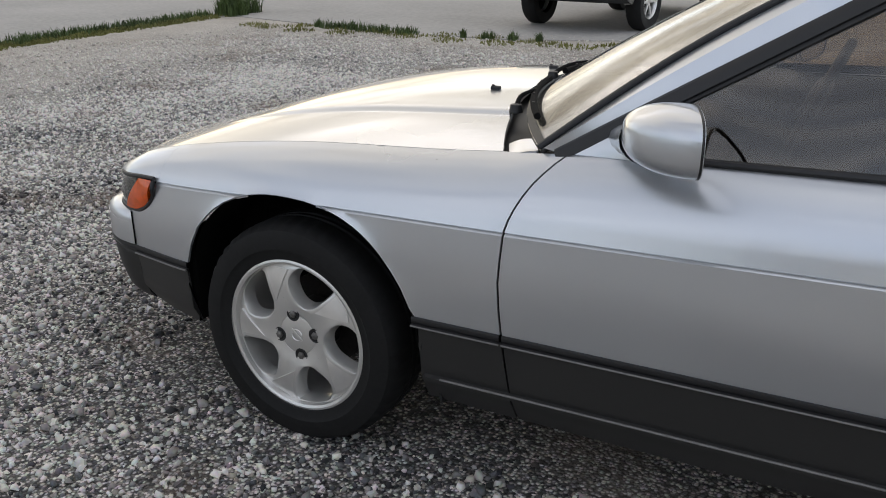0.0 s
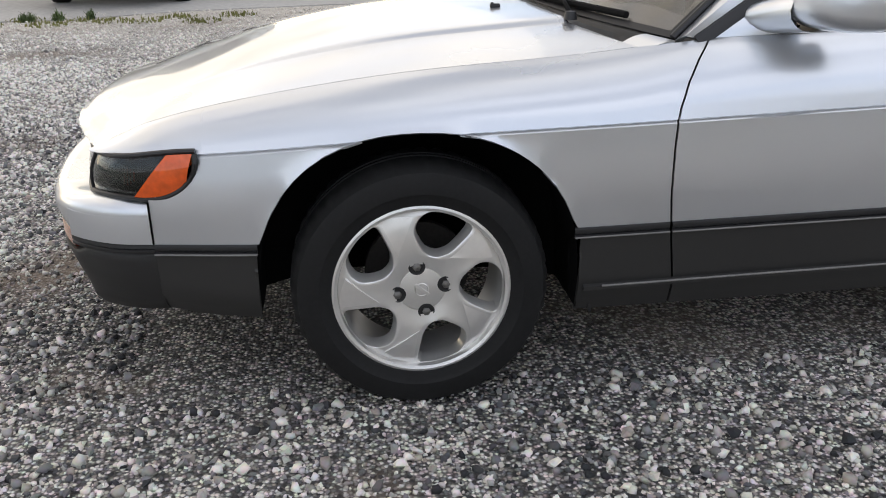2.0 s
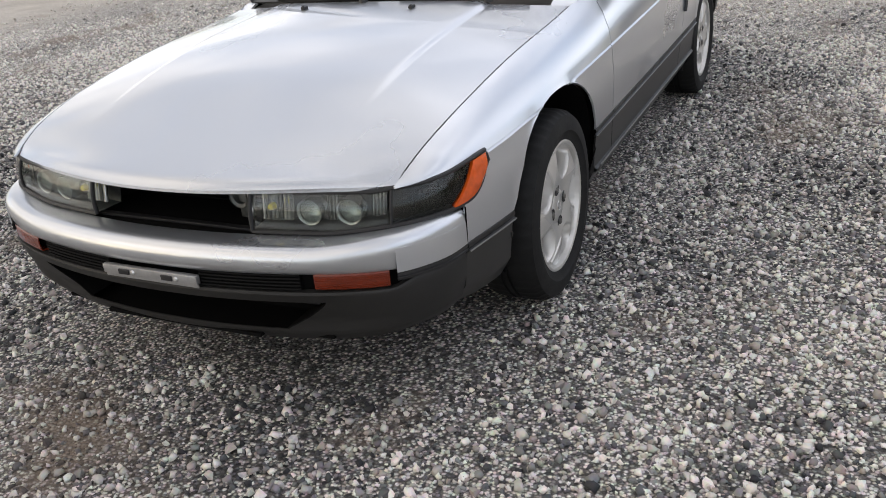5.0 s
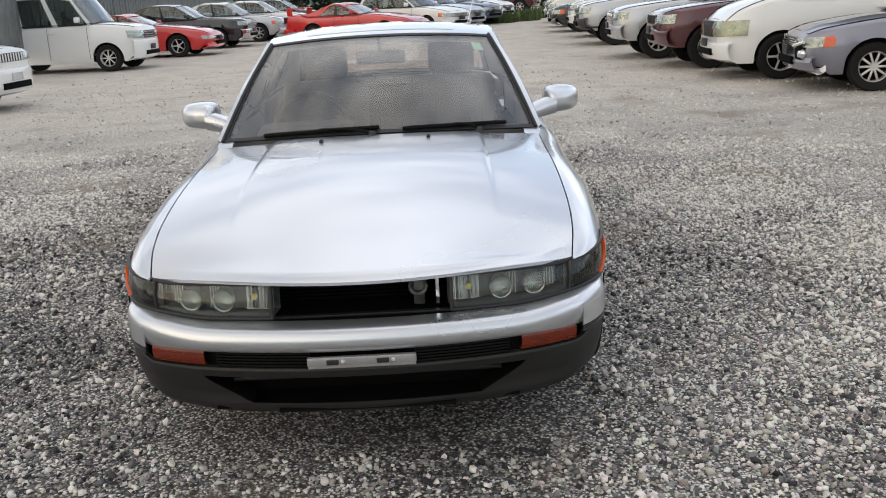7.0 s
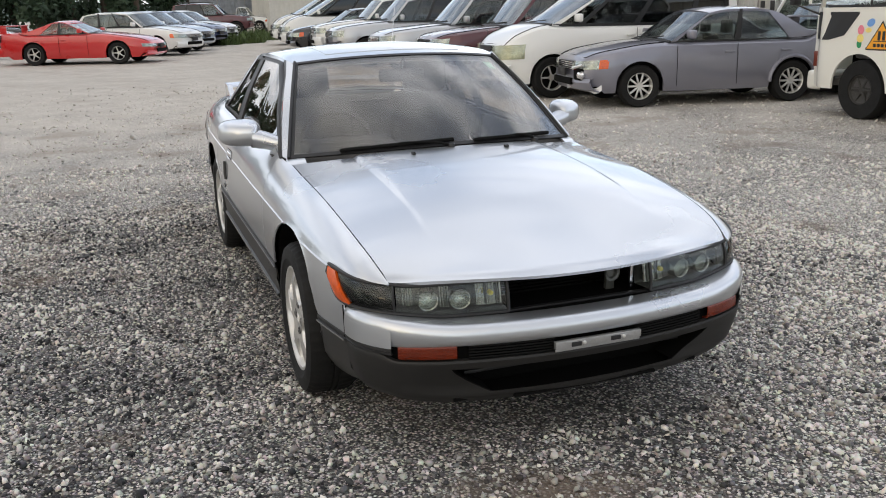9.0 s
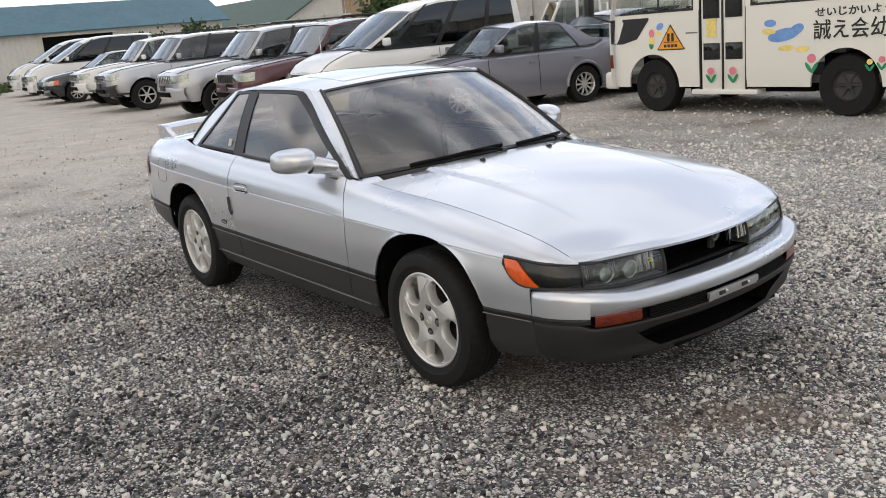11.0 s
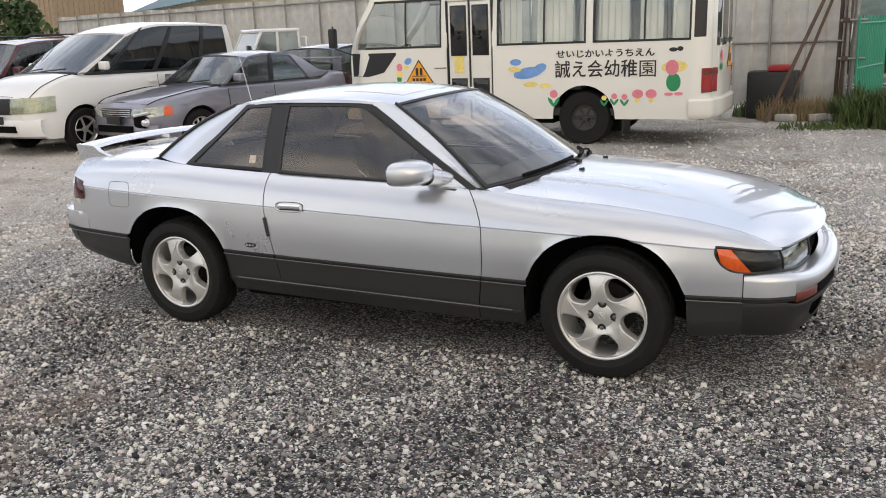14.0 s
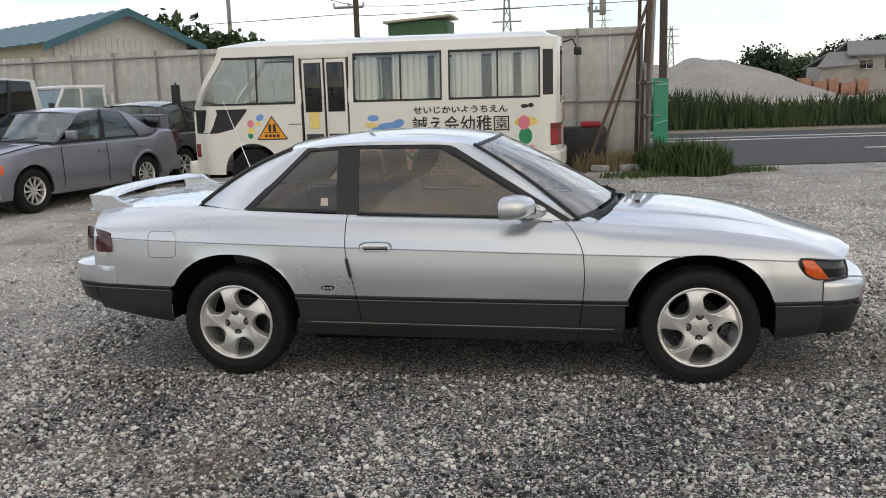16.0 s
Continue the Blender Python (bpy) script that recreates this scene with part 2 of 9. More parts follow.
M_SILVER = paint("silver_metallic_paint", (0.64, 0.665, 0.70), 0.86, 0.30)
M_GREYTONE = material("dark_grey_lower_paint", (0.026, 0.0255, 0.0245), 0.46, 0.1, spread=0.08, grain=500.0, stain=2.0, coat=0.15, coat_rough=0.15)
M_CHIN = material("dark_grey_bumper_plastic", (0.020, 0.0195, 0.019), 0.5, 0.0, spread=0.2, grain=300, stain=5, specular=0.35)
M_BLACK = material("black_plastic", (0.014, 0.014, 0.015), 0.45, grain=200, bump=0.1, depth=0.001)
M_WIPER = material("matt_black_rubber", (0.007, 0.007, 0.007), 0.85, specular=0.15)
M_DARK = material("dark_cavity_metal", (0.004, 0.004, 0.004), 0.9, specular=0.1)
M_TYRE = material("tyre_rubber", (0.0085, 0.0085, 0.0085), 0.70, specular=0.30, spread=0.35, grain=90, stain=9, bump=0.25, depth=0.002, rough_spread=0.1)
M_ALLOY = material("painted_alloy", (0.74, 0.73, 0.705), 0.33, 0.72, spread=0.05, grain=30, stain=9, coat=0.4, coat_rough=0.12)
M_ALLOY_CUT = material("machined_alloy", (0.80, 0.785, 0.76), 0.30, 0.74, spread=0.05, grain=40, stain=20)
M_BOLT_WELL = material("dark_bolt_well", (0.03, 0.03, 0.03), 0.5, 0.5, spread=0.3, grain=120)
# paler grey of the trim edge, with the ledges' sky highlight in its colour
M_LIP = material("satin_grey_trim_edge", (0.17, 0.165, 0.155), 0.35, 0.2, spread=0.25, grain=60, stain=4)
M_BRACKET = material("dull_bracket_steel", (0.42, 0.42, 0.42), 0.38, 0.7, spread=0.15, grain=120, stain=20)
M_BOLT = material("dull_bolt_steel", (0.20, 0.195, 0.185), 0.4, 0.8, spread=0.3, grain=200)
M_BRAKE = material("rusty_brake_steel", (0.022, 0.019, 0.017), 0.7, 0.4, spread=0.5, grain=120, stain=20)
M_CHROME = material("bright_chrome", (0.75, 0.75, 0.76), 0.12, 1.0, spread=0.04)
M_GLASS_FRONT = glass("windscreen_glass", (0.95, 0.94, 0.92), clear=0.98)
M_GLASS_SIDE = glass("tinted_side_glass", (0.82, 0.76, 0.68), clear=0.90, mirror=0.085)
M_SUNROOF = material("dark_sunroof_glass", (0.10, 0.09, 0.08), 0.05, spread=0.1, coat=1.0)
M_LENS = glass("headlamp_lens", (0.92, 0.94, 0.92), rough=0.10, clear=0.92, mirror=0.04)
M_LENS_GREY = glass("smoked_corner_lens", (0.55, 0.57, 0.56), rough=0.10, clear=0.85, mirror=0.04)
M_AMBER = material("amber_lamp_plastic", (0.72, 0.10, 0.008), 0.16, spread=0.22, grain=70, stain=25, coat=0.6)
M_AMBER_DARK = material("dark_amber_lamp_plastic", (0.15, 0.018, 0.004), 0.30, spread=0.3, grain=80, stain=20, coat=0.2)
M_RED_LAMP = material("red_lamp_plastic", (0.055, 0.005, 0.006), 0.14, spread=0.2, grain=60, coat=0.6)
M_WHITE_LAMP = material("clear_lamp_plastic", (0.55, 0.55, 0.53), 0.15, spread=0.15, grain=60, coat=0.6)
M_REFLECT = material("lamp_reflector", (0.6, 0.61, 0.6), 0.18, 0.9, spread=0.25, grain=50, stain=18)
M_LAMPBOX = material("grey_lamp_housing", (0.10, 0.105, 0.10), 0.3, 0.3, spread=0.3, grain=40, stain=20)
M_LAMP_FAR = material("fluted_lamp_glass", (0.62, 0.62, 0.60), 0.16, 0.55, spread=0.75, grain=34, stain=16, coat=1.0)
M_YELLOW = material("yellow_lamp_shade", (0.75, 0.62, 0.08), 0.3, spread=0.2)
M_SEAT = material("grey_seat_cloth", (0.095, 0.092, 0.088), 0.9, spread=0.25, grain=60, stain=8)
M_TRIM = material("dark_interior_plastic", (0.055, 0.052, 0.050), 0.65, spread=0.2, grain=40)
M_HEADLINER = material("pale_grey_headliner", (0.26, 0.25, 0.235), 0.9, spread=0.1, grain=200)
M_STICKER = material("pale_sticker_paper", (0.55, 0.47, 0.38), 0.6, spread=0.25, grain=90, stain=60)
M_GREENSTICKER = material("green_sticker_paper", (0.22, 0.5, 0.33), 0.6, spread=0.3, grain=90, stain=60)

# ---- the silver coupe: x forward from the front axle, y to its left ----
ARCH_F, ARCH_R, WHEEL_R = (0.0, 0.305, 0.375), (-2.475, 0.310, 0.380), 0.305
ARCH_POW = 2.3
top_y = curve1((-3.45, 0.585), (-3.3, 0.625), (-3.1, 0.665), (-2.72, 0.705), (-2.38, 0.757), (-1.8, 0.752), (-0.72, 0.728), (-0.62, 0.722),
               (-0.5, 0.705), (0.0, 0.70), (0.4, 0.69), (0.6, 0.675), (0.735, 0.652))
top_z = curve1((-3.45, 0.90), (-3.3, 0.916), (-2.72, 0.936), (-2.38, 0.914), (-1.8, 0.886), (-0.72, 0.850), (-0.6, 0.838), (-0.4, 0.818),
               (0.0, 0.791), (0.4, 0.738), (0.6, 0.692), (0.735, 0.634))
crease_y = curve1((-3.45, 0.70), (-3.35, 0.755), (-3.2, 0.80), (-2.8, 0.838), (-2.4, 0.846), (-1.7, 0.842), (-0.58, 0.834), (0.0, 0.828), (0.3, 0.808),
                  (0.49, 0.782), (0.6, 0.757), (0.68, 0.716), (0.735, 0.66))
crease_z = curve1((-3.45, 0.785), (-3.2, 0.775), (-1.83, 0.724), (-0.58, 0.684), (0.0, 0.668), (0.49, 0.640), (0.735, 0.628))
mould_y = curve1((-3.5, 0.715), (-3.3, 0.785), (-2.9, 0.832), (-2.4, 0.848), (-1.7, 0.844), (-0.58, 0.835), (0.0, 0.834), (0.35, 0.812), (0.6, 0.770))
mould_z = curve1((-3.5, 0.512), (-2.86, 0.497), (-2.1, 0.462), (-0.586, 0.434), (0.0, 0.428), (0.6, 0.424))
sill_z = curve1((-3.5, 0.40), (-3.2, 0.345), (-2.86, 0.295), (-2.1, 0.240), (-0.37, 0.212), (0.36, 0.232), (0.5, 0.240), (0.6, 0.258))


def side_at(x):
    """The coupe's side at a station: (z, y) pairs from the top edge down."""
    ty, tz, cy, cz, my, mz, sz = top_y(x), top_z(x), crease_y(x), crease_z(x), mould_y(x), mould_z(x), sill_z(x)
    k = min(tz - cz, 0.16)
    pts = [(tz, ty), (tz - 0.10 * k, lerp(ty, cy, 0.26)), (tz - 0.33 * k, lerp(ty, cy, 0.60)), (tz - 0.66 * k, lerp(ty, cy, 0.87)),
           (cz + 0.0028, cy), (cz - 0.0005, cy - 0.0052), (cz - 0.0062, cy + 0.0008), (lerp(cz, mz, 0.45), lerp(cy, my, 0.5) + 0.009),
           (mz, my), (lerp(mz, sz, 0.7), my - 0.014), (sz, my - 0.05)]
    return pts


def side_y(x, z):
    pts = side_at(x)
    if z >= pts[0][0]:
        return pts[0][1]
    for (za, ya), (zb, yb) in zip(pts, pts[1:]):
        if zb <= z <= za and za > zb:
            return lerp(ya, yb, (za - z) / (za - zb))
    return pts[-1][1]


def arch_z(x, grow=0.0):
    for ax, az, r in (ARCH_F, ARCH_R):
        if abs(x - ax) < r + grow:
            return az + (r + grow) * (1 - (abs(x - ax) / (r + grow)) ** ARCH_POW) ** (1 / ARCH_POW)
    return 0.0


def stations(x0, x1, n):
    """Stations between two x, closer together where the wheel arches stand steep."""
    xs = [lerp(x0, x1, i / n) for i in range(n + 1)]
    for ax, _, r in (ARCH_F, ARCH_R):
        for i in range(25):
            c = math.cos(math.pi * i / 24)
            xs.append(ax + r * math.copysign(abs(c) ** (2 / ARCH_POW), c))
        xs += [ax - r - 0.0005, ax + r + 0.0005]
    return sorted({round(x, 5) for x in xs if min(x0, x1) - 1e-6 <= x <= max(x0, x1) + 1e-6}, reverse=True)


def side_panel(x_front, x_rear, upper, n=30, levels=None):
    """A panel of the side: x_front and x_rear give its ends by height; upper: above the moulding, else below it."""
    xa, xb = max(x_front(z / 50) for z in range(10, 50)), min(x_rear(z / 50) for z in range(10, 50))
    us = [(xa - x) / (xa - xb) for x in stations(xb, xa, n)]
    def levels_at(x):
        """The heights of the panel's lines at a station, top down, or None where the wheel arch leaves nothing."""
        hi = top_z(x) if upper else mould_z(x) - 0.011
        lo = max(mould_z(x) + 0.011 if upper else sill_z(x), arch_z(x))
        if lo > hi - 0.002:
            return None
        if not upper:
            return [lerp(hi, lo, j / 6) for j in range(7)]
        full = [z for z, _ in side_at(x) if z >= mould_z(x)]
        marks = [max(z, lo) for z in full[:-1]] + [lo]
        out_ = []
        for p, q in zip(marks, marks[1:]):
            out_ += [p, (p + q) / 2]
        return out_ + [marks[-1]]

    rows = []
    for u in us:
        x = lerp(xa, xb, u)
        base = levels_at(x)
        if base is None:
            rows.append(None)
            continue
        row = []
        for k, z in enumerate(base):
            xx = x
            for _ in range(4):
                xx = min(max(x, x_rear(z)), x_front(z))
                here = levels_at(xx)
                if here is None or len(here) != len(base) or abs(here[k] - z) < 1e-6:
                    break
                z = here[k]
            floor_ = arch_z(xx)
            row.append(Vector((xx, side_y(xx, z) + (0.004 if floor_ and z - floor_ < 0.002 else 0.0), z)))
        rows.append(row)
    groups, run = [], []
    for row in rows:
        if row is None:
            if len(run) > 1:
                groups.append(run)
            run = []
        else:
            run.append(row)
    if len(run) > 1:
        groups.append(run)
    out = []
    for g in groups:
        verts, faces = sheet(g)
        out.append(thick((verts, [f for f in faces if ((verts[f[0]] - verts[f[2]]).cross(verts[f[1]] - verts[f[3]])).length > 2e-6]), 0.006))
    return out


door_front = curve1((0.2, -0.615), (0.30, -0.605), (0.43, -0.588), (0.56, -0.578), (0.68, -0.584), (0.76, -0.612), (0.82, -0.655), (0.86, -0.70))
door_rear = curve1((0.2, -1.745), (0.465, -1.782), (0.60, -1.812), (0.72, -1.832), (0.90, -1.832))
lamp_rear = curve1((0.2, 0.60), (0.541, 0.599), (0.546, 0.570), (0.555, 0.546), (0.570, 0.520), (0.592, 0.498), (0.615, 0.488), (0.640, 0.484), (0.9, 0.484))
GAP = 0.0025


def const(v):
    return lambda z: v


coupe = thing("coupe", "silver two-tone coupe with dark grey lower body, parked on gravel", "car")
for side, nm in ((1, "left"), (-1, "right")):
    flip = (lambda made: made) if side > 0 else mirrored
    def panel(name, x_front, x_rear):
        upper = part(name, flip(side_panel(x_front, x_rear, True)[0]), M_SILVER, coupe)
        for made in side_panel(x_front, x_rear, False):
            part("lower_panel", flip(made), M_GREYTONE, upper, "dark grey lower panel")
        return upper

    fender = panel("front_fender", lamp_rear, lambda z: door_front(z) + GAP)
    door = panel("door", lambda z: door_front(z) - GAP, lambda z: door_rear(z) + GAP)
    quarter = panel("rear_quarter_panel", lambda z: door_rear(z) - GAP, const(-3.30))
    # the fender's tongue between hood and lamp
    rows = []
    for i in range(19):
        x = lerp(0.47, 0.738, (i / 18) ** 0.8)
        hi, lo = top_z(x), lerp(0.651, 0.628, smooth01((x - 0.50) / 0.235))
        over = 0.0008 if x < 0.52 else 0.0
        rows.append([Vector((x, side_y(min(x, 0.735), z) + over, z)) for z in [lerp(hi, min(lo, hi - 0.002), f) for f in (0, 0.059, 0.118, 0.254, 0.39, 0.585, 0.78, 1.0)]])
    part("fender_tip", flip(thick(sheet(rows), 0.006)), M_SILVER, fender)

    # rubbing strip, piece by piece between the arches
    for xa, xb, owner in ((0.60, 0.368, fender), (-0.356, -0.583, fender), (-0.589, -1.778, door), (-1.786, -2.118, quarter), (-2.835, -3.40, quarter)):
        rows = []
        for i in range(25):
            x = lerp(xa, xb, i / 24)
            z, y = mould_z(x), mould_y(x)
            rows.append([Vector((x, y + o, z + h)) for o, h in ((-0.006, 0.0115), (0.003, 0.0105), (0.005, 0.004), (0.003, -0.004), (-0.001, -0.006), (0.008, -0.0105), (0.008, -0.0125), (-0.006, -0.0145))])
        part("rubbing_strip", flip(face_out(sheet(rows))), M_BLACK, owner, "black rubber side moulding")
        # lower trim edge; the ledge's highlight is put into its paler grey
        part("strip_lip", flip(tube([Vector((x, mould_y(x) + 0.0075, mould_z(x) - 0.0118)) for x in [lerp(xa, xb, i / 24) for i in range(25)]], 0.0024, 6)), M_LIP, owner, "grey lower edge of the moulding")
    part("bumper_joint", flip(tube([Vector((0.6005, side_y(0.6, z) + 0.0012, z)) for z in (0.436, 0.46, 0.48, 0.50, 0.52, 0.536)], 0.0024, 6)), M_DARK, fender, "dark joint")
    # sill ridge; its bright edge is a highlight put in as a paler tube
    rows = []
    for i in range(40):
        x = lerp(-0.385, -2.085, i / 39)
        z = lerp(0.288, 0.318, i / 39)
        y = side_y(x, z)
        rows.append([Vector((x, y - 0.001, z + 0.006)), Vector((x, y + 0.011, z + 0.001)), Vector((x, y + 0.010, z - 0.008)), Vector((x, y - 0.010, z - 0.016))])
    part("sill_ridge", flip(face_out(sheet(rows))), M_GREYTONE, coupe, "dark grey sill ridge")
    part("sill_lip", flip(tube([Vector((x, side_y(x, z) + 0.0105, z + 0.002)) for x, z in [(lerp(-0.43, -2.04, i / 39), lerp(0.2887, 0.3172, i / 39)) for i in range(40)]], 0.0030, 6)), M_LIP, coupe, "worn grey sill edge")
    # wheel-arch lips and liners
    for (ax, az, r), owner in ((ARCH_F, fender), (ARCH_R, quarter)):
        rows, liner = [], []
        for i in range(61):
            a = math.pi * i / 60
            c, s_ = math.cos(a), math.sin(a)
            x, z = ax + r * math.copysign(abs(c) ** (2 / ARCH_POW), c), az + r * abs(s_) ** (2 / ARCH_POW)
            y = side_y(x, max(z, sill_z(x)))
            d = Vector((-math.cos(a), 0, -math.sin(a)))
            p = Vector((x, y, z))
            if z > sill_z(x):
                rows.append([p - d * 0.010 + Vector((0, 0.0015, 0)), p - d * 0.004 + Vector((0, 0.006, 0)), p + d * 0.001 + Vector((0, 0.005, 0)), p + d * 0.004 + Vector((0, -0.012, 0)), p + d * 0.004 + Vector((0, -0.03, 0))])
            q = p + d * 0.0
            liner.append([Vector((q.x, y - 0.02, q.z)), Vector((q.x, 0.60, q.z)), Vector((lerp(q.x, ax, 0.3), 0.52, lerp(q.z, az, 0.3))), Vector((ax, 0.50, az))])
        for end, sx in ((0, 1), (-1, -1)):
            foot = [q.copy() for q in liner[end]]
            for q in foot[:2]:
                q.z = sill_z(q.x) + 0.012
            foot[2], foot[3] = Vector((lerp(foot[1].x, ax, 0.3), 0.52, foot[1].z)), Vector((ax, 0.50, foot[1].z))
            liner = [foot] + liner if end == 0 else liner + [foot]
        part("wheel_arch_liner", flip(sheet(liner)), M_DARK, owner, "black arch liner")

for s in (1, -1):
    for x, wide in ((-0.392, 0.24), (-2.078, 0.20)):
        guard = [[Vector((x - 0.02 * (1 - k / 4), s * y, lerp(0.205, 0.34, k / 4))) for y in (0.80 - wide, 0.80 - wide / 2, 0.795)] for k in range(5)]
        part("splash_guard", thick(sheet(guard), 0.006, Vector((x - 1, 0, 0.2))), M_BLACK, coupe, "black rubber splash guard")

# inner shell, so that the gaps between the panels stay dark
rows = []
for x in [lerp(0.56, -3.28, i / 90) for i in range(91)]:
    a = arch_z(x, 0.012)
    ring = []
    for j in range(9):
        z = lerp(max(sill_z(x) + 0.01, min(a, top_z(x) - 0.06)), top_z(x) - 0.02, j / 8)
        ring.append(Vector((x, side_y(x, z) - 0.018, z)))
    rows.append(ring)
part("inner_body", joined(sheet(rows), mirrored(sheet(rows))), M_DARK, coupe, "dark inner body shell")
part("floor_pan", joined(block(-2.05, -0.42, -0.76, 0.76, 0.20, 0.26, 0.02), block(-3.25, -2.9, -0.60, 0.60, 0.34, 0.42, 0.02), block(-3.0, 0.7, -0.46, 0.46, 0.24, 0.30, 0.03),
                         block(-0.40, -0.37, -0.74, 0.74, 0.24, 0.80), block(0.40, 0.60, -0.70, 0.70, 0.26, 0.34)), M_DARK, coupe, "black underbody")

# ---- hood ----
hood_z = curve1((-0.56, 0.893), (-0.38, 0.884), (-0.2, 0.873), (0.0, 0.856), (0.3, 0.808), (0.6, 0.722), (0.75, 0.678), (0.85, 0.648), (0.88, 0.638))


def hood_front(y):
    return 0.872 - 0.137 * (abs(y) / 0.652) ** 2.2


def hood_back(y):
    return -0.36 - 0.17 * (abs(y) / 0.70) ** 2.0


def hood_point(u, v):
    """v: -1 to 1 across; u: 0 at the windscreen, 1 at the nose."""
    v_ = v
    y0 = v_ * 0.68
    x = lerp(hood_back(y0), hood_front(y0), u)
    half = top_y(min(x, 0.735)) - 0.0045
    y = v_ * half
    edge, mid = top_z(min(x, 0.735)), hood_z(x) - 0.010 * smooth01((0.62 - x) / 0.6)
    if x > 0.735:
        edge = edge - 0.20 * (x - 0.735) + 0.9 * (x - 0.735) ** 2
    z = edge + (mid - edge) * (1 - abs(v_) ** 2.3)
    ridge = smooth01((0.44 - abs(y) + 0.014) / 0.028) * smooth01((0.62 - x) / 0.6)
    z += 0.010 * ridge
    z -= 0.008 * smooth01((u - 0.972) / 0.028)
    return Vector((x, y, z))


us = [i / 46 for i in range(44)] + [0.955, 0.965, 0.975, 0.985, 0.993, 1.0]
vs = sorted({round(lerp(-1, 1, j / 40), 4) for j in range(41)} | {s * (0.62 + 0.008 * k) for s in (-1, 1) for k in range(0, 9)})
hood = part("hood", thick(sheet([[hood_point(u, v) for v in vs] for u in us]), 0.012, Vector((0.1, 0, 0))), M_SILVER, coupe)
for s in (1, -1):
    p = Vector((-0.277, s * 0.22, 0.876))
    part("washer_nozzle", moved(joined(block(-0.014, 0.014, -0.008, 0.008, -0.004, 0.008, 0.004), block(0.004, 0.012, -0.003, 0.003, 0.006, 0.011, 0.001)), Matrix.Translation(p)), M_BLACK, hood, "black washer nozzle")
# cowl
rows = [[Vector((hood_back(y) + 0.03, y, hood_point(0.02, y / 0.70).z - 0.03)), Vector((hood_back(y) - 0.09, y, 0.855 - 0.03 * abs(y / 0.7)))] for y in [lerp(-0.70, 0.70, i / 24) for i in range(25)]]
part("cowl", thick(sheet(rows), 0.01, Vector((-0.3, 0, 0))), M_BLACK, coupe, "black cowl panel")

# ---- glass house ----
def ws_point(u, v):
    """The windscreen: u 0 at the bottom, v -1 to 1 across."""
    bottom = Vector((-0.385 - 0.225 * abs(v) ** 2.2, v * 0.705, 0.882 - 0.040 * abs(v) ** 2.0))
    header = Vector((-1.075 - 0.095 * abs(v) ** 2.2, v * 0.540, 1.262 - 0.030 * abs(v) ** 2.2))
    p = bottom.lerp(header, u)
    p.z += 0.022 * math.sin(math.pi * u)
    return p


def rg_point(u, v):
    """The rear screen: u 0 at the roof."""
    header = Vector((-2.265 + 0.075 * abs(v) ** 2.2, v * 0.530, 1.246 - 0.022 * abs(v) ** 2.2))
    bottom = Vector((-2.80 + 0.10 * abs(v) ** 2.0, v * 0.640, 0.948 - 0.012 * abs(v) ** 2))
    p = header.lerp(bottom, u)
    p.z += 0.03 * math.sin(math.pi * u)
    return p


def lines(n):
    return [lerp(-1, 1, i / n) for i in range(n + 1)]


windscreen = part("windscreen", thick(sheet([[ws_point(u / 14, v * 0.985) for v in lines(24)] for u in range(15)]), 0.005, Vector((-1.5, 0, 0.5))), M_GLASS_FRONT, coupe, "laminated windscreen")
rear_screen = part("rear_window", thick(sheet([[rg_point(u / 14, v * 0.985) for v in lines(24)] for u in range(15)]), 0.005, Vector((-1.8, 0, 0.5))), M_GLASS_SIDE, coupe, "tinted rear window")


def band(fn, inset, owner, lift):
    """A black seal round a screen."""
    rows = [[], []]
    loop = [(u / 12, -1) for u in range(12)] + [(1, v) for v in lines(20)[:-1]] + [(1 - u / 12, 1) for u in range(12)] + [(0, -v) for v in lines(20)[:-1]]
    for u, v in loop + loop[:1]:
        ui, vi = min(max(u, inset * 1.3), 1 - inset * 1.3), min(max(v, -1 + inset * 1.6), 1 - inset * 1.6)
        rows[0].append(fn(u, v) + Vector((0, 0, lift)))
        rows[1].append(fn(ui, vi) + Vector((0, 0, lift)))
    part("window_seal", thick(sheet(rows), 0.008, Vector((-1.5, 0, 0.3))), M_BLACK, owner, "black rubber seal")


band(ws_point, 0.020, windscreen, 0.004)
band(rg_point, 0.035, rear_screen, 0.004)
for s in (1, -1):
    part("edge_seal", tube([rg_point(u / 14, s * 1.0) + Vector((0, 0, 0.006)) for u in range(15)], 0.013, 8), M_BLACK, rear_screen, "black edge seal")
    part("edge_seal", tube([ws_point(u / 14, s * 0.995) + Vector((0.002, 0, 0.006)) for u in range(15)], 0.008, 8), M_BLACK, windscreen, "black edge seal")

rail_y = curve1((-2.30, 0.535), (-2.08, 0.572), (-1.8, 0.583), (-1.35, 0.577), (-1.165, 0.552))
rail_z = curve1((-2.30, 1.19), (-2.08, 1.221), (-1.8, 1.234), (-1.35, 1.230), (-1.165, 1.205))


def roof_point(u, v):
    front, rear = ws_point(1.005, v), rg_point(-0.01, v)
    p = front.lerp(rear, u)
    p.z += 0.052 * (1 - (2 * u - 1) ** 2) * (1 - 0.30 * abs(v) ** 2)
    half = 0.545 + 0.022 * (1 - (2 * u - 1) ** 2)
    p.y = v * half
    return p


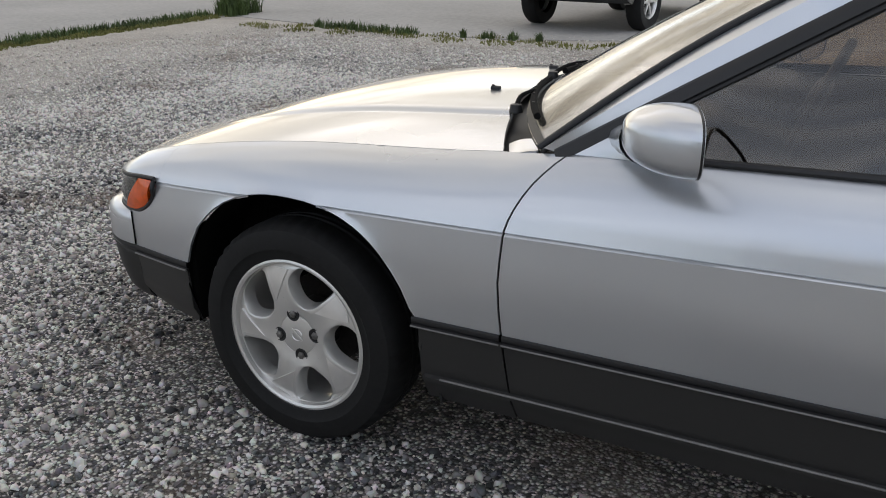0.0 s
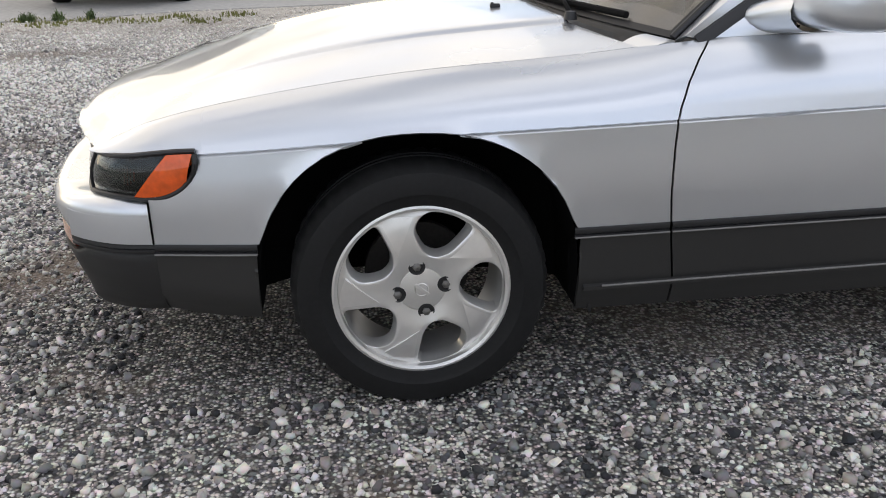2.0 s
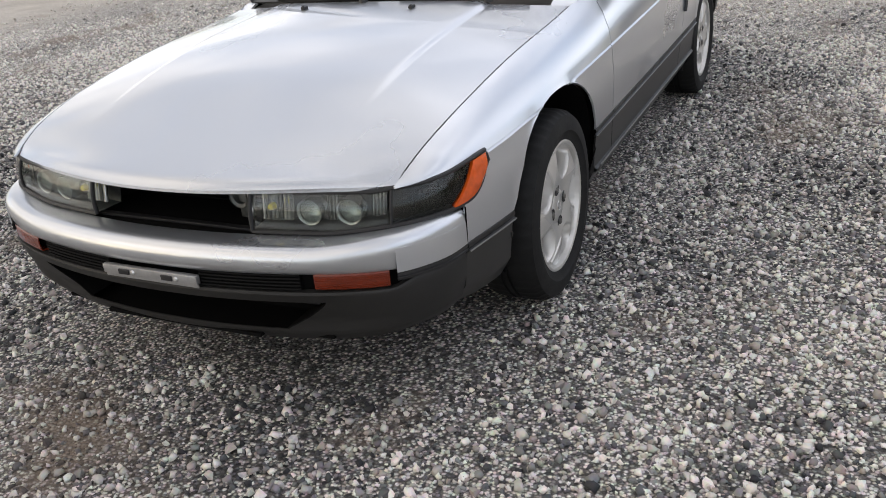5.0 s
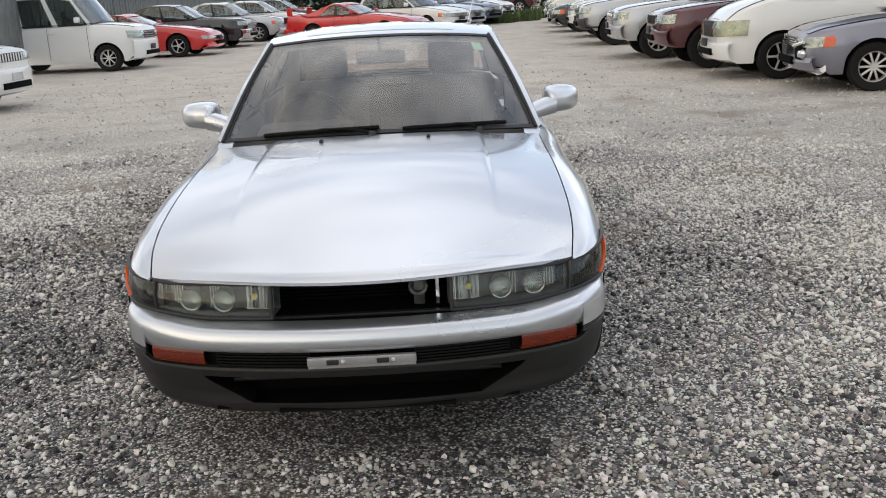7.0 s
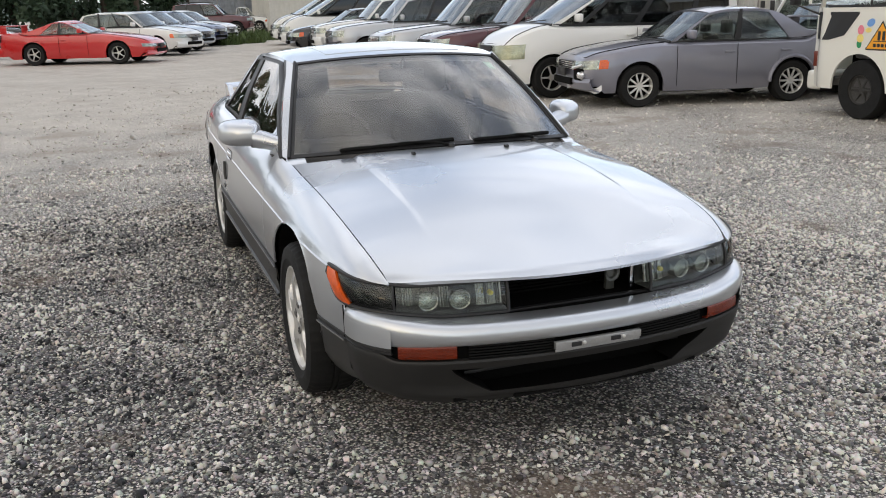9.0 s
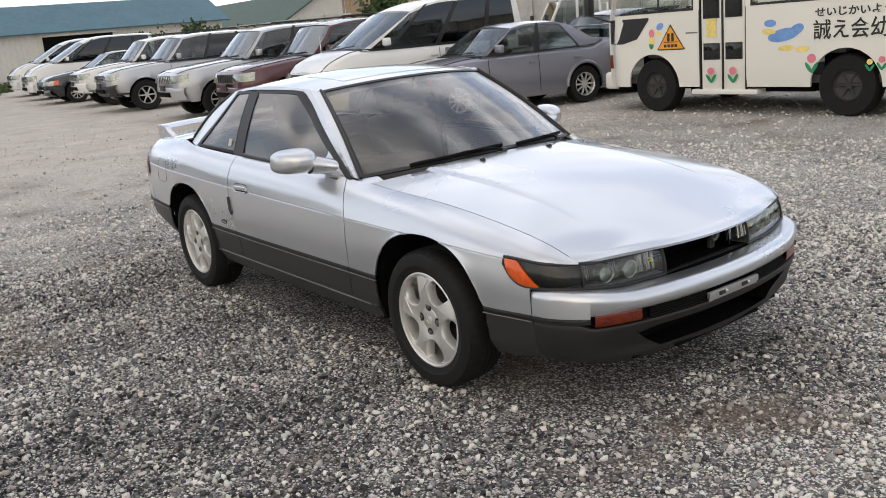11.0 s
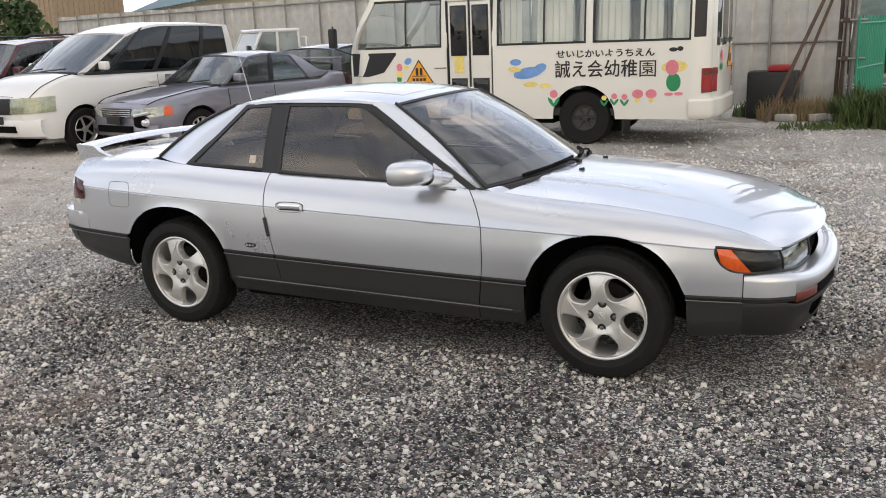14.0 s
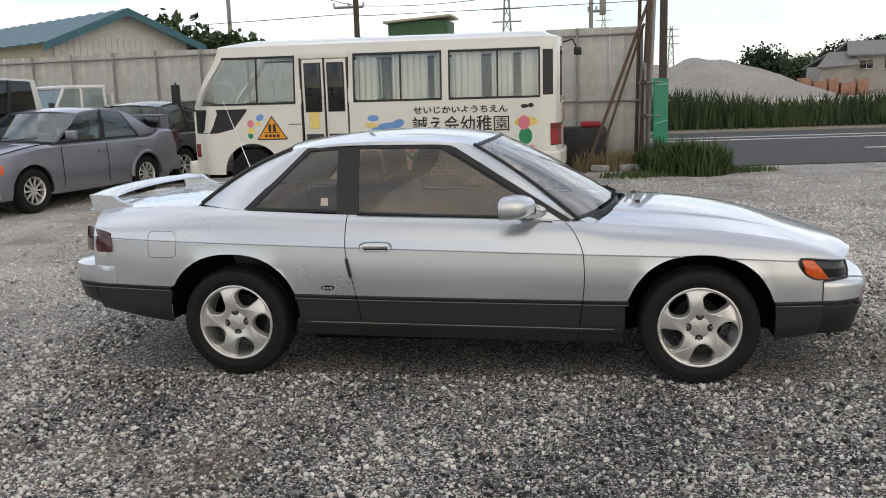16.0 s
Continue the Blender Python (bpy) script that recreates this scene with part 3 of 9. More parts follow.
rows = []
for i in range(33):
    u = i / 32
    row = [roof_point(u, v) for v in lines(28)]
    xl = row[0].x
    low = Vector((xl, rail_y(xl), min(rail_z(xl) + 0.012, row[0].z - 0.012)))
    mid = row[0].lerp(low, 0.45) + Vector((0, -0.0, 0.006))
    mid.y = -(abs(mid.y) * 0 + lerp(abs(row[0].y), low.y, 0.62))
    low.y = -low.y
    left = [Vector((p.x, -p.y, p.z)) for p in (mid, low)]
    rows.append([low, mid] + row + left)
roof = part("roof", thick(sheet(rows), 0.015, Vector((-1.7, 0, 0.5))), M_SILVER, coupe)
part("headliner", thick(sheet([[roof_point(u / 12, v * 0.93) - Vector((0, 0, 0.035)) for v in lines(12)] for u in range(13)]), 0.006, Vector((-1.7, 0, 0.3))), M_HEADLINER, roof, "beige headliner")
# closed sunroof panel, slightly raised
part("sunroof", thick(sheet([[roof_point(0.09 + 0.33 * i / 8, lerp(-0.66, 0.66, j / 12)) + Vector((0, 0, 0.0025)) for j in range(13)] for i in range(9)]), 0.004, Vector((-1.7, 0, 0.5))), M_SILVER, roof, "closed silver sunroof panel")


def dlo_y(x, z):
    """The side windows' surface."""
    zb = top_z(max(min(x, -0.66), -2.6))
    yb, yr, zr = top_y(max(min(x, -0.66), -2.6)) - 0.006, rail_y(max(min(x, -1.165), -2.3)), 1.228
    t = (z - zb) / (zr - zb)
    return lerp(yb, yr, t) + 0.012 * math.sin(math.pi * min(max(t, 0), 1))


def dlo(x, z, off=0.0):
    return Vector((x, dlo_y(x, z) + off, z))


belt_z = curve1((-2.42, 0.920), (-1.86, 0.897), (-1.78, 0.892), (-0.68, 0.852))
head_z = curve1((-2.10, 1.219), (-1.8, 1.230), (-1.45, 1.228), (-1.33, 1.222))
for side in (1, -1):
    flip = (lambda made: made) if side > 0 else mirrored
    # door glass: front edge up the pillar, level top, leaning rear edge
    def door_glass(u, v, grow=0.0):
        xb = lerp(-0.715 + grow * 2.2, -1.775 - grow, u)
        xt = lerp(-1.335 + grow * 1.4, -1.795 - grow, u)
        zb, zt = belt_z(xb) - grow * 0.6, head_z(min(xt, -1.34)) + grow * 0.7
        # the front edge climbs the pillar
        return dlo(lerp(xb, xt, v), lerp(zb, zt, v))

    def quarter_glass(u, v, grow=0.0):
        xb = lerp(-1.885 + grow, -2.365 - grow * 2.4, u)
        xt = lerp(-1.905 + grow, -2.075 - grow * 1.0, u)
        zb, zt = belt_z(xb) + 0.012 - grow * 0.6, head_z(max(xt, -2.1)) + grow * 0.7
        return dlo(lerp(xb, xt, v), lerp(zb, zt, v))

    for fn, nm, nu in ((door_glass, "door_window", 18), (quarter_glass, "quarter_window", 12)):
        pane = part(nm, flip(thick(sheet([[fn(u / nu, v / 10) for u in range(nu + 1)] for v in range(11)]), 0.004)), M_GLASS_SIDE, coupe, "tinted side glass")
        loop = [(u / 16, 0) for u in range(16)] + [(1, v / 10) for v in range(10)] + [(1 - u / 16, 1) for u in range(16)] + [(0, 1 - v / 10) for v in range(10)]
        loop = loop + loop[:1]
        outer = [fn(u, v, 0.022) + Vector((0, 0.002, 0)) for u, v in loop]
        inner = [fn(u, v, -0.002) + Vector((0, 0.006, 0)) for u, v in loop]
        part("window_frame", flip(thick(sheet([outer, inner]), 0.010)), M_BLACK, pane, "black window surround")
    # the broad black pillar between them
    rows = [[dlo(lerp(lerp(-1.772, -1.792, v / 8), lerp(-1.892, -1.912, v / 8), u / 4), lerp(0.885, 1.236, v / 8), 0.004) for u in range(5)] for v in range(9)]
    part("centre_pillar", flip(thick(sheet(rows), 0.012)), M_BLACK, coupe, "black centre pillar trim")
    # front pillar
    n = 16
    glass_edge = [ws_point(i / n, 1.0) + Vector((0, 0.003, 0)) for i in range(n + 1)]
    dlo_edge = []
    for i in range(n + 1):
        t = i / n
        x, z = lerp(-0.655, -1.30, t), lerp(0.846, 1.243, t)
        dlo_edge.append(Vector((x, dlo_y(x, z) + 0.002, z)))
    mid_edge = [a.lerp(b, 0.5) + Vector((0.006, 0.012, 0.010)) for a, b in zip(glass_edge, dlo_edge)]
    part("front_pillar", flip(thick(sheet([glass_edge, mid_edge, dlo_edge]), 0.012, Vector((-1.0, 0, 0.7)))), M_SILVER, coupe)
    # rear pillar
    rows = []
    for i in range(n + 1):
        t = i / n
        a = rg_point(lerp(-0.02, 1.0, t), 1.0) + Vector((0, 0.004, 0.002))
        x, z = lerp(-2.085, -2.405, t), lerp(1.240, 0.912, t)
        b = Vector((x, dlo_y(x, z) + 0.002, z))
        if t > 0.9:
            b.z = lerp(b.z, top_z(b.x) , (t - 0.9) / 0.1)
        row = []
        for j in range(7):
            p = a.lerp(b, j / 6)
            p.y += 0.018 * math.sin(math.pi * j / 6)
            row.append(p)
        rows.append(row)
    part("rear_pillar", flip(thick(sheet(rows), 0.012, Vector((-2.3, 0, 0.7)))), M_SILVER, coupe)
    # broad black band up the pillar
    rows = []
    for i in range(25):
        t = i / 24
        x, z = lerp(-0.652, -1.272, t), lerp(0.850, 1.224, t)
        rows.append([dlo(x + 0.004 - 0.034 * k * 0.52, z + 0.004 - 0.034 * k * 0.85, o) for k, o in ((0, 0.002), (0.12, 0.010), (0.5, 0.012), (0.85, 0.011), (1, 0.003))])
    part("pillar_seal", flip(thick(sheet(rows), 0.006)), M_BLACK, coupe, "broad black pillar seal")
    # belt seal
    part("belt_seal", flip(tube([dlo(x, belt_z(x) + 0.004, 0.006) for x in [lerp(-0.84, -1.78, i / 20) for i in range(21)]], 0.009, 8)), M_BLACK, coupe, "black belt seal")
    # sail panel and mirror
    rows = []
    for i in range(13):
        x = lerp(-0.668, -0.885, i / 12)
        lo, hi = belt_z(x) - 0.004, min(0.838 + (-0.652 - x) * 0.603, 0.965)
        rows.append([dlo(x, lerp(lo, hi, j / 6), 0.008 + 0.014 * smooth01((-0.70 - x) / 0.19) * math.sin(math.pi * min(j / 6 + 0.12, 1.0))) for j in range(7)])
    mirror = part("door_mirror", flip(thick(sheet(rows), 0.008)), M_SILVER, coupe, "silver door mirror")
    arm = []
    for i in range(9):
        t = i / 8
        y, x, z = lerp(0.690, 0.826, t), lerp(-0.826, -0.876, t), lerp(0.884, 0.916, t)
        w_, h_ = lerp(0.074, 0.056, smooth01(t * 1.3)), lerp(0.038, 0.048, t)
        arm.append([Vector((x + w_ * math.cos(2 * math.pi * k / 16), y, z + h_ * math.sin(2 * math.pi * k / 16))) for k in range(16)])
    part("mirror_arm", flip(sheet(arm, close=True)), M_SILVER, mirror)
    MIRROR_Y = 0.868 if side < 0 else 0.860
    rows = []
    for i in range(19):
        phi = math.pi / 2 * min(i / 15, 1.0)
        grow = max(math.sin(phi), 0.01) ** 0.8
        shut = 1 - 0.035 * smooth01((i - 16.5) / 1.5)
        hw, hh = (0.096 if side < 0 else 0.088) * grow * shut, 0.068 * grow * shut
        x, cy, cz = -0.920 + 0.120 * math.cos(phi) - 0.010 * max(i - 15, 0), lerp(MIRROR_Y - 0.02, MIRROR_Y, grow), 0.932
        ring = []
        for k in range(32):
            a_ = 2 * math.pi * k / 32
            c, s_ = math.cos(a_), math.sin(a_)
            e = 0.62
            q = math.copysign(abs(c) ** e, c)
            ring.append(Vector((x - 0.060 * (q * grow + 1) / 2, cy + hw * q, cz + hh * math.copysign(abs(s_) ** e, s_) * (1 - 0.16 * (q + 1) / 2))))
        rows.append(ring)
    housing = sheet(rows, close=True)
    part("mirror_housing", flip((housing[0], housing[1] + [tuple(range(32))])), M_SILVER, mirror)
    inner = [Vector((p.x + 0.005, lerp(MIRROR_Y, p.y, 0.95), lerp(0.932, p.z, 0.95))) for p in rows[-1]]
    part("mirror_glass", flip((inner, [tuple(range(32))])), M_CHROME, mirror, "mirror glass")
    part("mirror_gasket", flip(tube([Vector((p.x + 0.004, lerp(MIRROR_Y, p.y, 0.985), lerp(0.932, p.z, 0.985))) for p in rows[-1] + rows[-1][:1]], 0.0035, 6)), M_BLACK, mirror, "black gasket")
    # silver corner between hood and windscreen
    rows = []
    for j in range(9):
        y = lerp(0.640, 0.716, j / 8)
        a_ = Vector((hood_back(y) - 0.005, y, hood_point(0.0, y / (top_y(hood_back(y)) - 0.0045)).z))
        w_ = ws_point(0.0, min(y / 0.705, 1.0)) + Vector((0.004, 0.0, 0.006))
        w_.y = y
        rows.append([a_.lerp(w_, k / 4) + Vector((0, 0, -0.005 + 0.004 * math.sin(math.pi * k / 4))) for k in range(5)])
    part("cowl_corner", flip(thick(sheet(rows), 0.008, Vector((-0.5, 0.3, 0.5)))), M_SILVER, coupe)

# ---- nose: lamps, grille opening, bumper ----
bumper_plan = [(0.60, 0.772), (0.68, 0.757), (0.76, 0.712), (0.82, 0.648), (0.872, 0.53), (0.912, 0.37), (0.938, 0.18), (0.945, 0.0)]
bumper_line = path3([(x, -y, 0) for x, y in bumper_plan] + [(x, y, 0) for x, y in reversed(bumper_plan[:-1])], 97)


def plan_normal(line, i):
    d = line[min(i + 1, len(line) - 1)] - line[max(i - 1, 0)]
    return Vector((d.y, -d.x, 0)).normalized()


def along_nose(line, profile, pick=None, lift=lambda y: 0.0):
    """Sweeps (out, z) pairs along a line in plan."""
    rows = []
    for i in range(len(line)):
        if pick and not pick(line[i]):
            continue
        n = plan_normal(line, i)
        rows.append([Vector((line[i].x + n.x * o, line[i].y + n.y * o, z + lift(line[i].y))) for o, z in profile])
    return rows


def rise(y):
    return 0.030 * smooth01((abs(y) - 0.45) / 0.32)


nose_c = Vector((0.2, 0, 0.4))
skin = [(-0.10, 0.508), (-0.045, 0.510), (-0.022, 0.506), (-0.009, 0.497), (-0.002, 0.485), (0.0, 0.472), (-0.001, 0.460), (-0.008, 0.446), (-0.013, 0.440), (-0.04, 0.439)]
front_bumper = part("front_bumper", thick(sheet([[Vector((p.x, p.y, p.z + (rise(p.y) if p.z > 0.455 else 0.0))) for p in row] for row in along_nose(bumper_line, skin)]), 0.004, nose_c), M_SILVER, coupe)
# silver corners down to the moulding
for s in (1, -1):
    rows = along_nose(bumper_line, [(0.0004, 0.500), (0.0012, 0.488), (0.0014, 0.466), (0.0012, 0.436)], lambda p: p.y * s > 0.672)
    part("bumper_corner", thick(sheet(rows), 0.004, nose_c), M_SILVER, front_bumper)
    rows = along_nose(bumper_line, [(-0.012, 0.436), (0.0, 0.434), (0.001, 0.426), (-0.003, 0.424), (0.001, 0.421), (0.0, 0.414), (-0.012, 0.412)], lambda p: p.y * s > 0.672)
    part("bumper_strip", thick(sheet(rows), 0.004, nose_c), M_BLACK, front_bumper, "black bumper strip")
apron = [(-0.03, 0.392), (-0.012, 0.390), (-0.008, 0.382), (-0.010, 0.365), (-0.014, 0.33), (-0.028, 0.285), (-0.044, 0.244), (-0.070, 0.216), (-0.13, 0.210)]
UNDER = (0.03, 0.012, 0.010, 0.018, 0.036, 0.060, 0.062, 0.082, 0.15)


def apron_row(i):
    n = plan_normal(bumper_line, i)
    p = bumper_line[i]
    up = 0.018 * smooth01((abs(p.y) - 0.66) / 0.05)
    tuck = smooth01((abs(p.y) - 0.46) / 0.31)
    row = []
    for (o, z), deep in zip(apron, UNDER):
        o_ = lerp(-deep, o * 0.7, tuck)
        z_ = z + (up * (1 if z > 0.375 else 0.2)) + tuck * 0.034 * (0.40 - z) / 0.18
        row.append(Vector((p.x + n.x * o_, p.y + n.y * o_, z_)))
    return row


def apron_at(pos, k):
    """The apron at a place along the nose (0 to 1, right to left) and down its profile (0 to 8), both free."""
    f = min(max(pos, 0.0), 1.0) * (len(bumper_line) - 1)
    i = min(int(f), len(bumper_line) - 2)
    a_, b_ = apron_row(i), apron_row(i + 1)
    j = min(int(k), len(apron) - 2)
    t, u = f - i, k - j
    return a_[j].lerp(a_[j + 1], u).lerp(b_[j].lerp(b_[j + 1], u), t)


# bands: above the mouth, below it, and a cheek on each side with a slanting inner edge
n_ = len(bumper_line) - 1
MOUTH_T, MOUTH_B = 3.25, 5.75
apron_part = part("lower_bumper", thick(sheet([[apron_at(i / n_, k) for k in (0, 0.5, 1, 1.5, 2, 2.6, MOUTH_T)] for i in range(n_ + 1)]), 0.004, nose_c), M_CHIN, coupe, "dark grey lower bumper")
part("lower_lip", thick(sheet([[apron_at(i / n_, k) for k in (MOUTH_B, 6, 6.5, 7, 7.5, 8)] for i in range(n_ + 1)]), 0.004, nose_c), M_CHIN, apron_part, "dark grey lip")
for s in (1, -1):
    rows = []
    for j in range(9):
        k = lerp(MOUTH_T, MOUTH_B, j / 8)
        inner = 0.27 - 0.075 * (j / 8) ** 1.5
        rows.append([apron_at(0.5 + s * lerp(inner, 0.5, (i / 24) ** 0.9), k) for i in range(25)])
    part("bumper_cheek", thick(sheet(rows), 0.004, nose_c), M_CHIN, apron_part, "dark grey bumper cheek")
    part("mouth_wall", thick(sheet([[r[0], r[0] - Vector((0.10, 0, 0))] for r in rows]), 0.003, nose_c), M_DARK, apron_part)
intake = part("lower_intake", block(0.70, 0.72, -0.55, 0.55, 0.23, 0.37), M_DARK, apron_part, "black lower intake")
part("intake_floor", joined(block(0.70, 0.825, -0.47, 0.47, 0.226, 0.236), block(0.825, 0.872, -0.27, 0.27, 0.226, 0.236)), M_DARK, intake)
part("intake_bar", block(0.775, 0.79, -0.42, 0.42, 0.300, 0.312, 0.004), M_BLACK, intake)
for s in (1, -1):
    # recessed slats and amber lamps between bumper and apron
    back = along_nose(bumper_line, [(-0.036, 0.442), (-0.036, 0.388)], lambda p: 0.13 < p.y * s < 0.70)
    grille = part("bumper_vent", thick(sheet(back), 0.004, nose_c), M_DARK, front_bumper, "black bumper vent")
    for k in range(5):
        z = 0.398 + 0.0095 * k
        rows = along_nose(bumper_line, [(-0.034, z + 0.0022), (-0.014, z + 0.0022), (-0.013, z), (-0.014, z - 0.0022), (-0.034, z - 0.0022)], lambda p: 0.15 < p.y * s < 0.455)
        part("slat", face_out(sheet(rows), nose_c), M_WIPER, grille)
    rows = along_nose(bumper_line, [(-0.034, 0.442), (-0.014, 0.441), (-0.010, 0.436), (-0.010, 0.418), (-0.012, 0.400), (-0.016, 0.396), (-0.034, 0.395)], lambda p: 0.462 < p.y * s < 0.668)
    fog = part("turn_signal", thick(sheet(rows), 0.003, nose_c), M_AMBER_DARK, front_bumper, "dark amber bumper lamp")
    for k in range(7):
        z = 0.403 + 0.005 * k
        rows = along_nose(bumper_line, [(-0.0105, z + 0.0008), (-0.0090, z), (-0.0105, z - 0.0008)], lambda p: 0.472 < p.y * s < 0.658)
        part("lens_rib", face_out(sheet(rows), nose_c), M_AMBER_DARK, fog)
# bare plate bracket
bracket = part("plate_bracket", joined(block(0.930, 0.946, -0.160, 0.160, 0.402, 0.428, 0.003), block(0.936, 0.940, -0.158, 0.158, 0.392, 0.402, 0.001)), M_BRACKET, front_bumper, "bare metal plate bracket")
for y in (-0.085, 0.062):
    part("bolt", block(0.944, 0.950, y - 0.018, y + 0.018, 0.406, 0.421, 0.002), M_BLACK, bracket, "black clip")
    part("screw", moved(lathe([(0, 0.006), (0.005, 0.005), (0.007, 0)], 10), Matrix.Translation((0.946, y + 0.03, 0.414)) @ Matrix.Rotation(radians(-90), 4, "Z")), M_ALLOY, bracket)

# lamps
lamp_plan = [(0.482, 0.788), (0.56, 0.776), (0.64, 0.748), (0.70, 0.705), (0.742, 0.645), (0.785, 0.50), (0.812, 0.35), (0.822, 0.27)]


def lamp_height(p):
    """Top and bottom of the lamp at a place on its line, from the grille (0) to its rear tip (1)."""
    y, x = abs(p.y), p.x
    hi = 0.618 if y < 0.6 else lerp(0.618, 0.628, (y - 0.6) / 0.06) if y < 0.66 else lerp(0.628, 0.650, smooth01((0.735 - x) / 0.22))
    lo = 0.516 + 0.026 * smooth01((y - 0.45) / 0.3)
    if x < 0.60:
        lo = 0.543 + 0.097 * (1 - math.sqrt(max(0.0, 1 - min((0.60 - x) / 0.1165, 1.0) ** 2)))
    return hi, lo


for s in (1, -1):
    flip = (lambda made: made) if s > 0 else mirrored
    line = path3([(x, y, 0) for x, y in lamp_plan], 73)

    def lamp_rows(a, b, out, inset=0.0, m=9, bulge=0.008):
        rows = []
        for i in range(a, b + 1):
            n = -plan_normal(line, i)
            n = n if n.x > 0 or n.y > 0 else -n
            hi, lo = lamp_height(line[i])
            hi, lo = hi - inset, lo + inset
            if hi < lo + 0.004:
                hi = lo = (hi + lo) / 2
                hi += 0.002
                lo -= 0.002
            rows.append([Vector((line[i].x, line[i].y, lerp(lo, hi, j / (m - 1)))) + n * (out + bulge * math.sin(math.pi * j / (m - 1))) - Vector((0.018 * j / (m - 1), 0, 0)) for j in range(m)])
        return rows

    def lamp_pt(fi, f, out=0.0, inset=0.0, bulge=0.008):
        i = min(max(int(fi), 0), 71)
        p, q = lamp_rows(i, i, out, inset, 9, bulge)[0], lamp_rows(i + 1, i + 1, out, inset, 9, bulge)[0]
        j = min(int(f * 8), 7)
        t, u = fi - i, f * 8 - j
        return p[j].lerp(p[j + 1], u).lerp(q[j].lerp(q[j + 1], u), t)

    lamp = part("headlamp", flip(thick(sheet(lamp_rows(33, 72, -0.085, bulge=0)), 0.003, nose_c)), M_LAMPBOX, coupe, "grey projector headlamp")
    part("lens", flip(thick(sheet(lamp_rows(34, 71, 0.0, 0.004)), 0.003, nose_c)), M_LENS, lamp, "clear lens")
    for nm, pts in (("lower_trim", [lamp_pt(2, 0.9, 0.001, -0.001), lamp_pt(1.2, 0.5, 0.001, -0.001)] + [lamp_pt(i, 0.0, 0.001, -0.001) for i in range(1, 73)]), ("upper_trim", [lamp_pt(i, 1.0, 0.001, -0.001) for i in range(2, 73)]),
                    ("lamp_divider", [lamp_pt(33, k / 8, 0.001) for k in range(9)]), ("inner_trim", [lamp_pt(71.9, k / 8, 0.0) for k in range(9)])):
        part(nm, flip(tube(pts, 0.0062 if nm != "lamp_divider" else 0.004, 8)), M_BLACK, lamp, "black lamp surround")
    # floor and roof of the housing
    for pick, dz in ((0, 0.0), (-1, 0.0)):
        rows = [[lamp_rows(i, i, -0.09, 0.002, bulge=0)[0][pick], lamp_rows(i, i, -0.002, 0.002, bulge=0)[0][pick]] for i in range(33, 73)]
        part("housing_wall", flip(thick(sheet(rows), 0.002, nose_c)), M_LAMPBOX, lamp)
    # two projectors and the clear inner reflector
    for i, r in ((45, 0.031), (56, 0.031)):
        n = -plan_normal(line, i)
        n = n if n.x > 0 else -n
        hi, lo = lamp_height(line[i])
        aim = Matrix.Translation(Vector((line[i].x, line[i].y, (hi + lo) / 2 - 0.004)) - Vector((1, 0, 0)) * 0.03) @ Matrix.Rotation(radians(-90 + 8), 4, "Z")
        ring = [(r + 0.004, -0.03), (r + 0.005, 0.008), (r + 0.003, 0.012), (r, 0.010), (r - 0.001, 0.004)]
        proj = part("projector", flip(moved(lathe(ring, 28), aim)), M_REFLECT, lamp, "bright projector ring")
        part("projector_lens", flip(moved(lathe([(r - 0.001, 0.004), (r * 0.8, 0.013), (r * 0.45, 0.019), (0.0005, 0.021)], 28), aim)), M_LENS, proj, "clear projector lens")
        part("projector_bowl", flip(moved(lathe([(r - 0.002, 0.0), (r * 0.7, -0.02), (0.0005, -0.028)], 24), aim)), M_REFLECT, proj)
    for k in range(16):
        i = 35.5 + 0.5 * k if k < 8 else 48.9 + 0.48 * (k - 8)
        part("flute", flip(tube([lamp_pt(i, 0.10, -0.058, bulge=0), lamp_pt(i, 0.90, -0.058, bulge=0)], 0.0022, 6)), M_REFLECT if k % 2 else M_LAMPBOX, lamp)
    inner = lamp_rows(62, 71, -0.05, 0.012, 5, 0.0)
    part("reflector", flip(thick(sheet(inner), 0.002, nose_c)), M_REFLECT, lamp, "bright inner reflector")
    for k in range(7):
        part("reflector_flute", flip(tube([lamp_pt(62.8 + 1.3 * k, 0.14, -0.044, bulge=0), lamp_pt(62.8 + 1.3 * k, 0.86, -0.044, bulge=0)], 0.0042, 6)), M_LAMPBOX if k % 3 == 2 else M_REFLECT, lamp)
    part("bulb_shade", flip(moved(lathe([(0.0005, 0.016), (0.008, 0.014), (0.010, 0.0)], 12), Matrix.Translation((0.790, 0.325, 0.578)) @ Matrix.Rotation(radians(-90), 4, "Z"))), M_YELLOW, lamp, "yellow bulb shade")
    # corner lamp with its amber tip
    def split(f):
        return lerp(15.5, 8.5, f)

    corner = part("corner_lamp", flip(thick(sheet([[lamp_pt(lerp(split(j / 8) + 0.2, 32.6, i / 16), j / 8, 0.0, 0.003) for j in range(9)] for i in range(17)]), 0.003, nose_c)), M_LENS_GREY, coupe, "smoked grey corner lamp")
    part("corner_backing", flip(thick(sheet(lamp_rows(2, 33, -0.03, 0.002, bulge=0)), 0.003, nose_c)), M_LAMPBOX, corner, "grey ribbed backing")
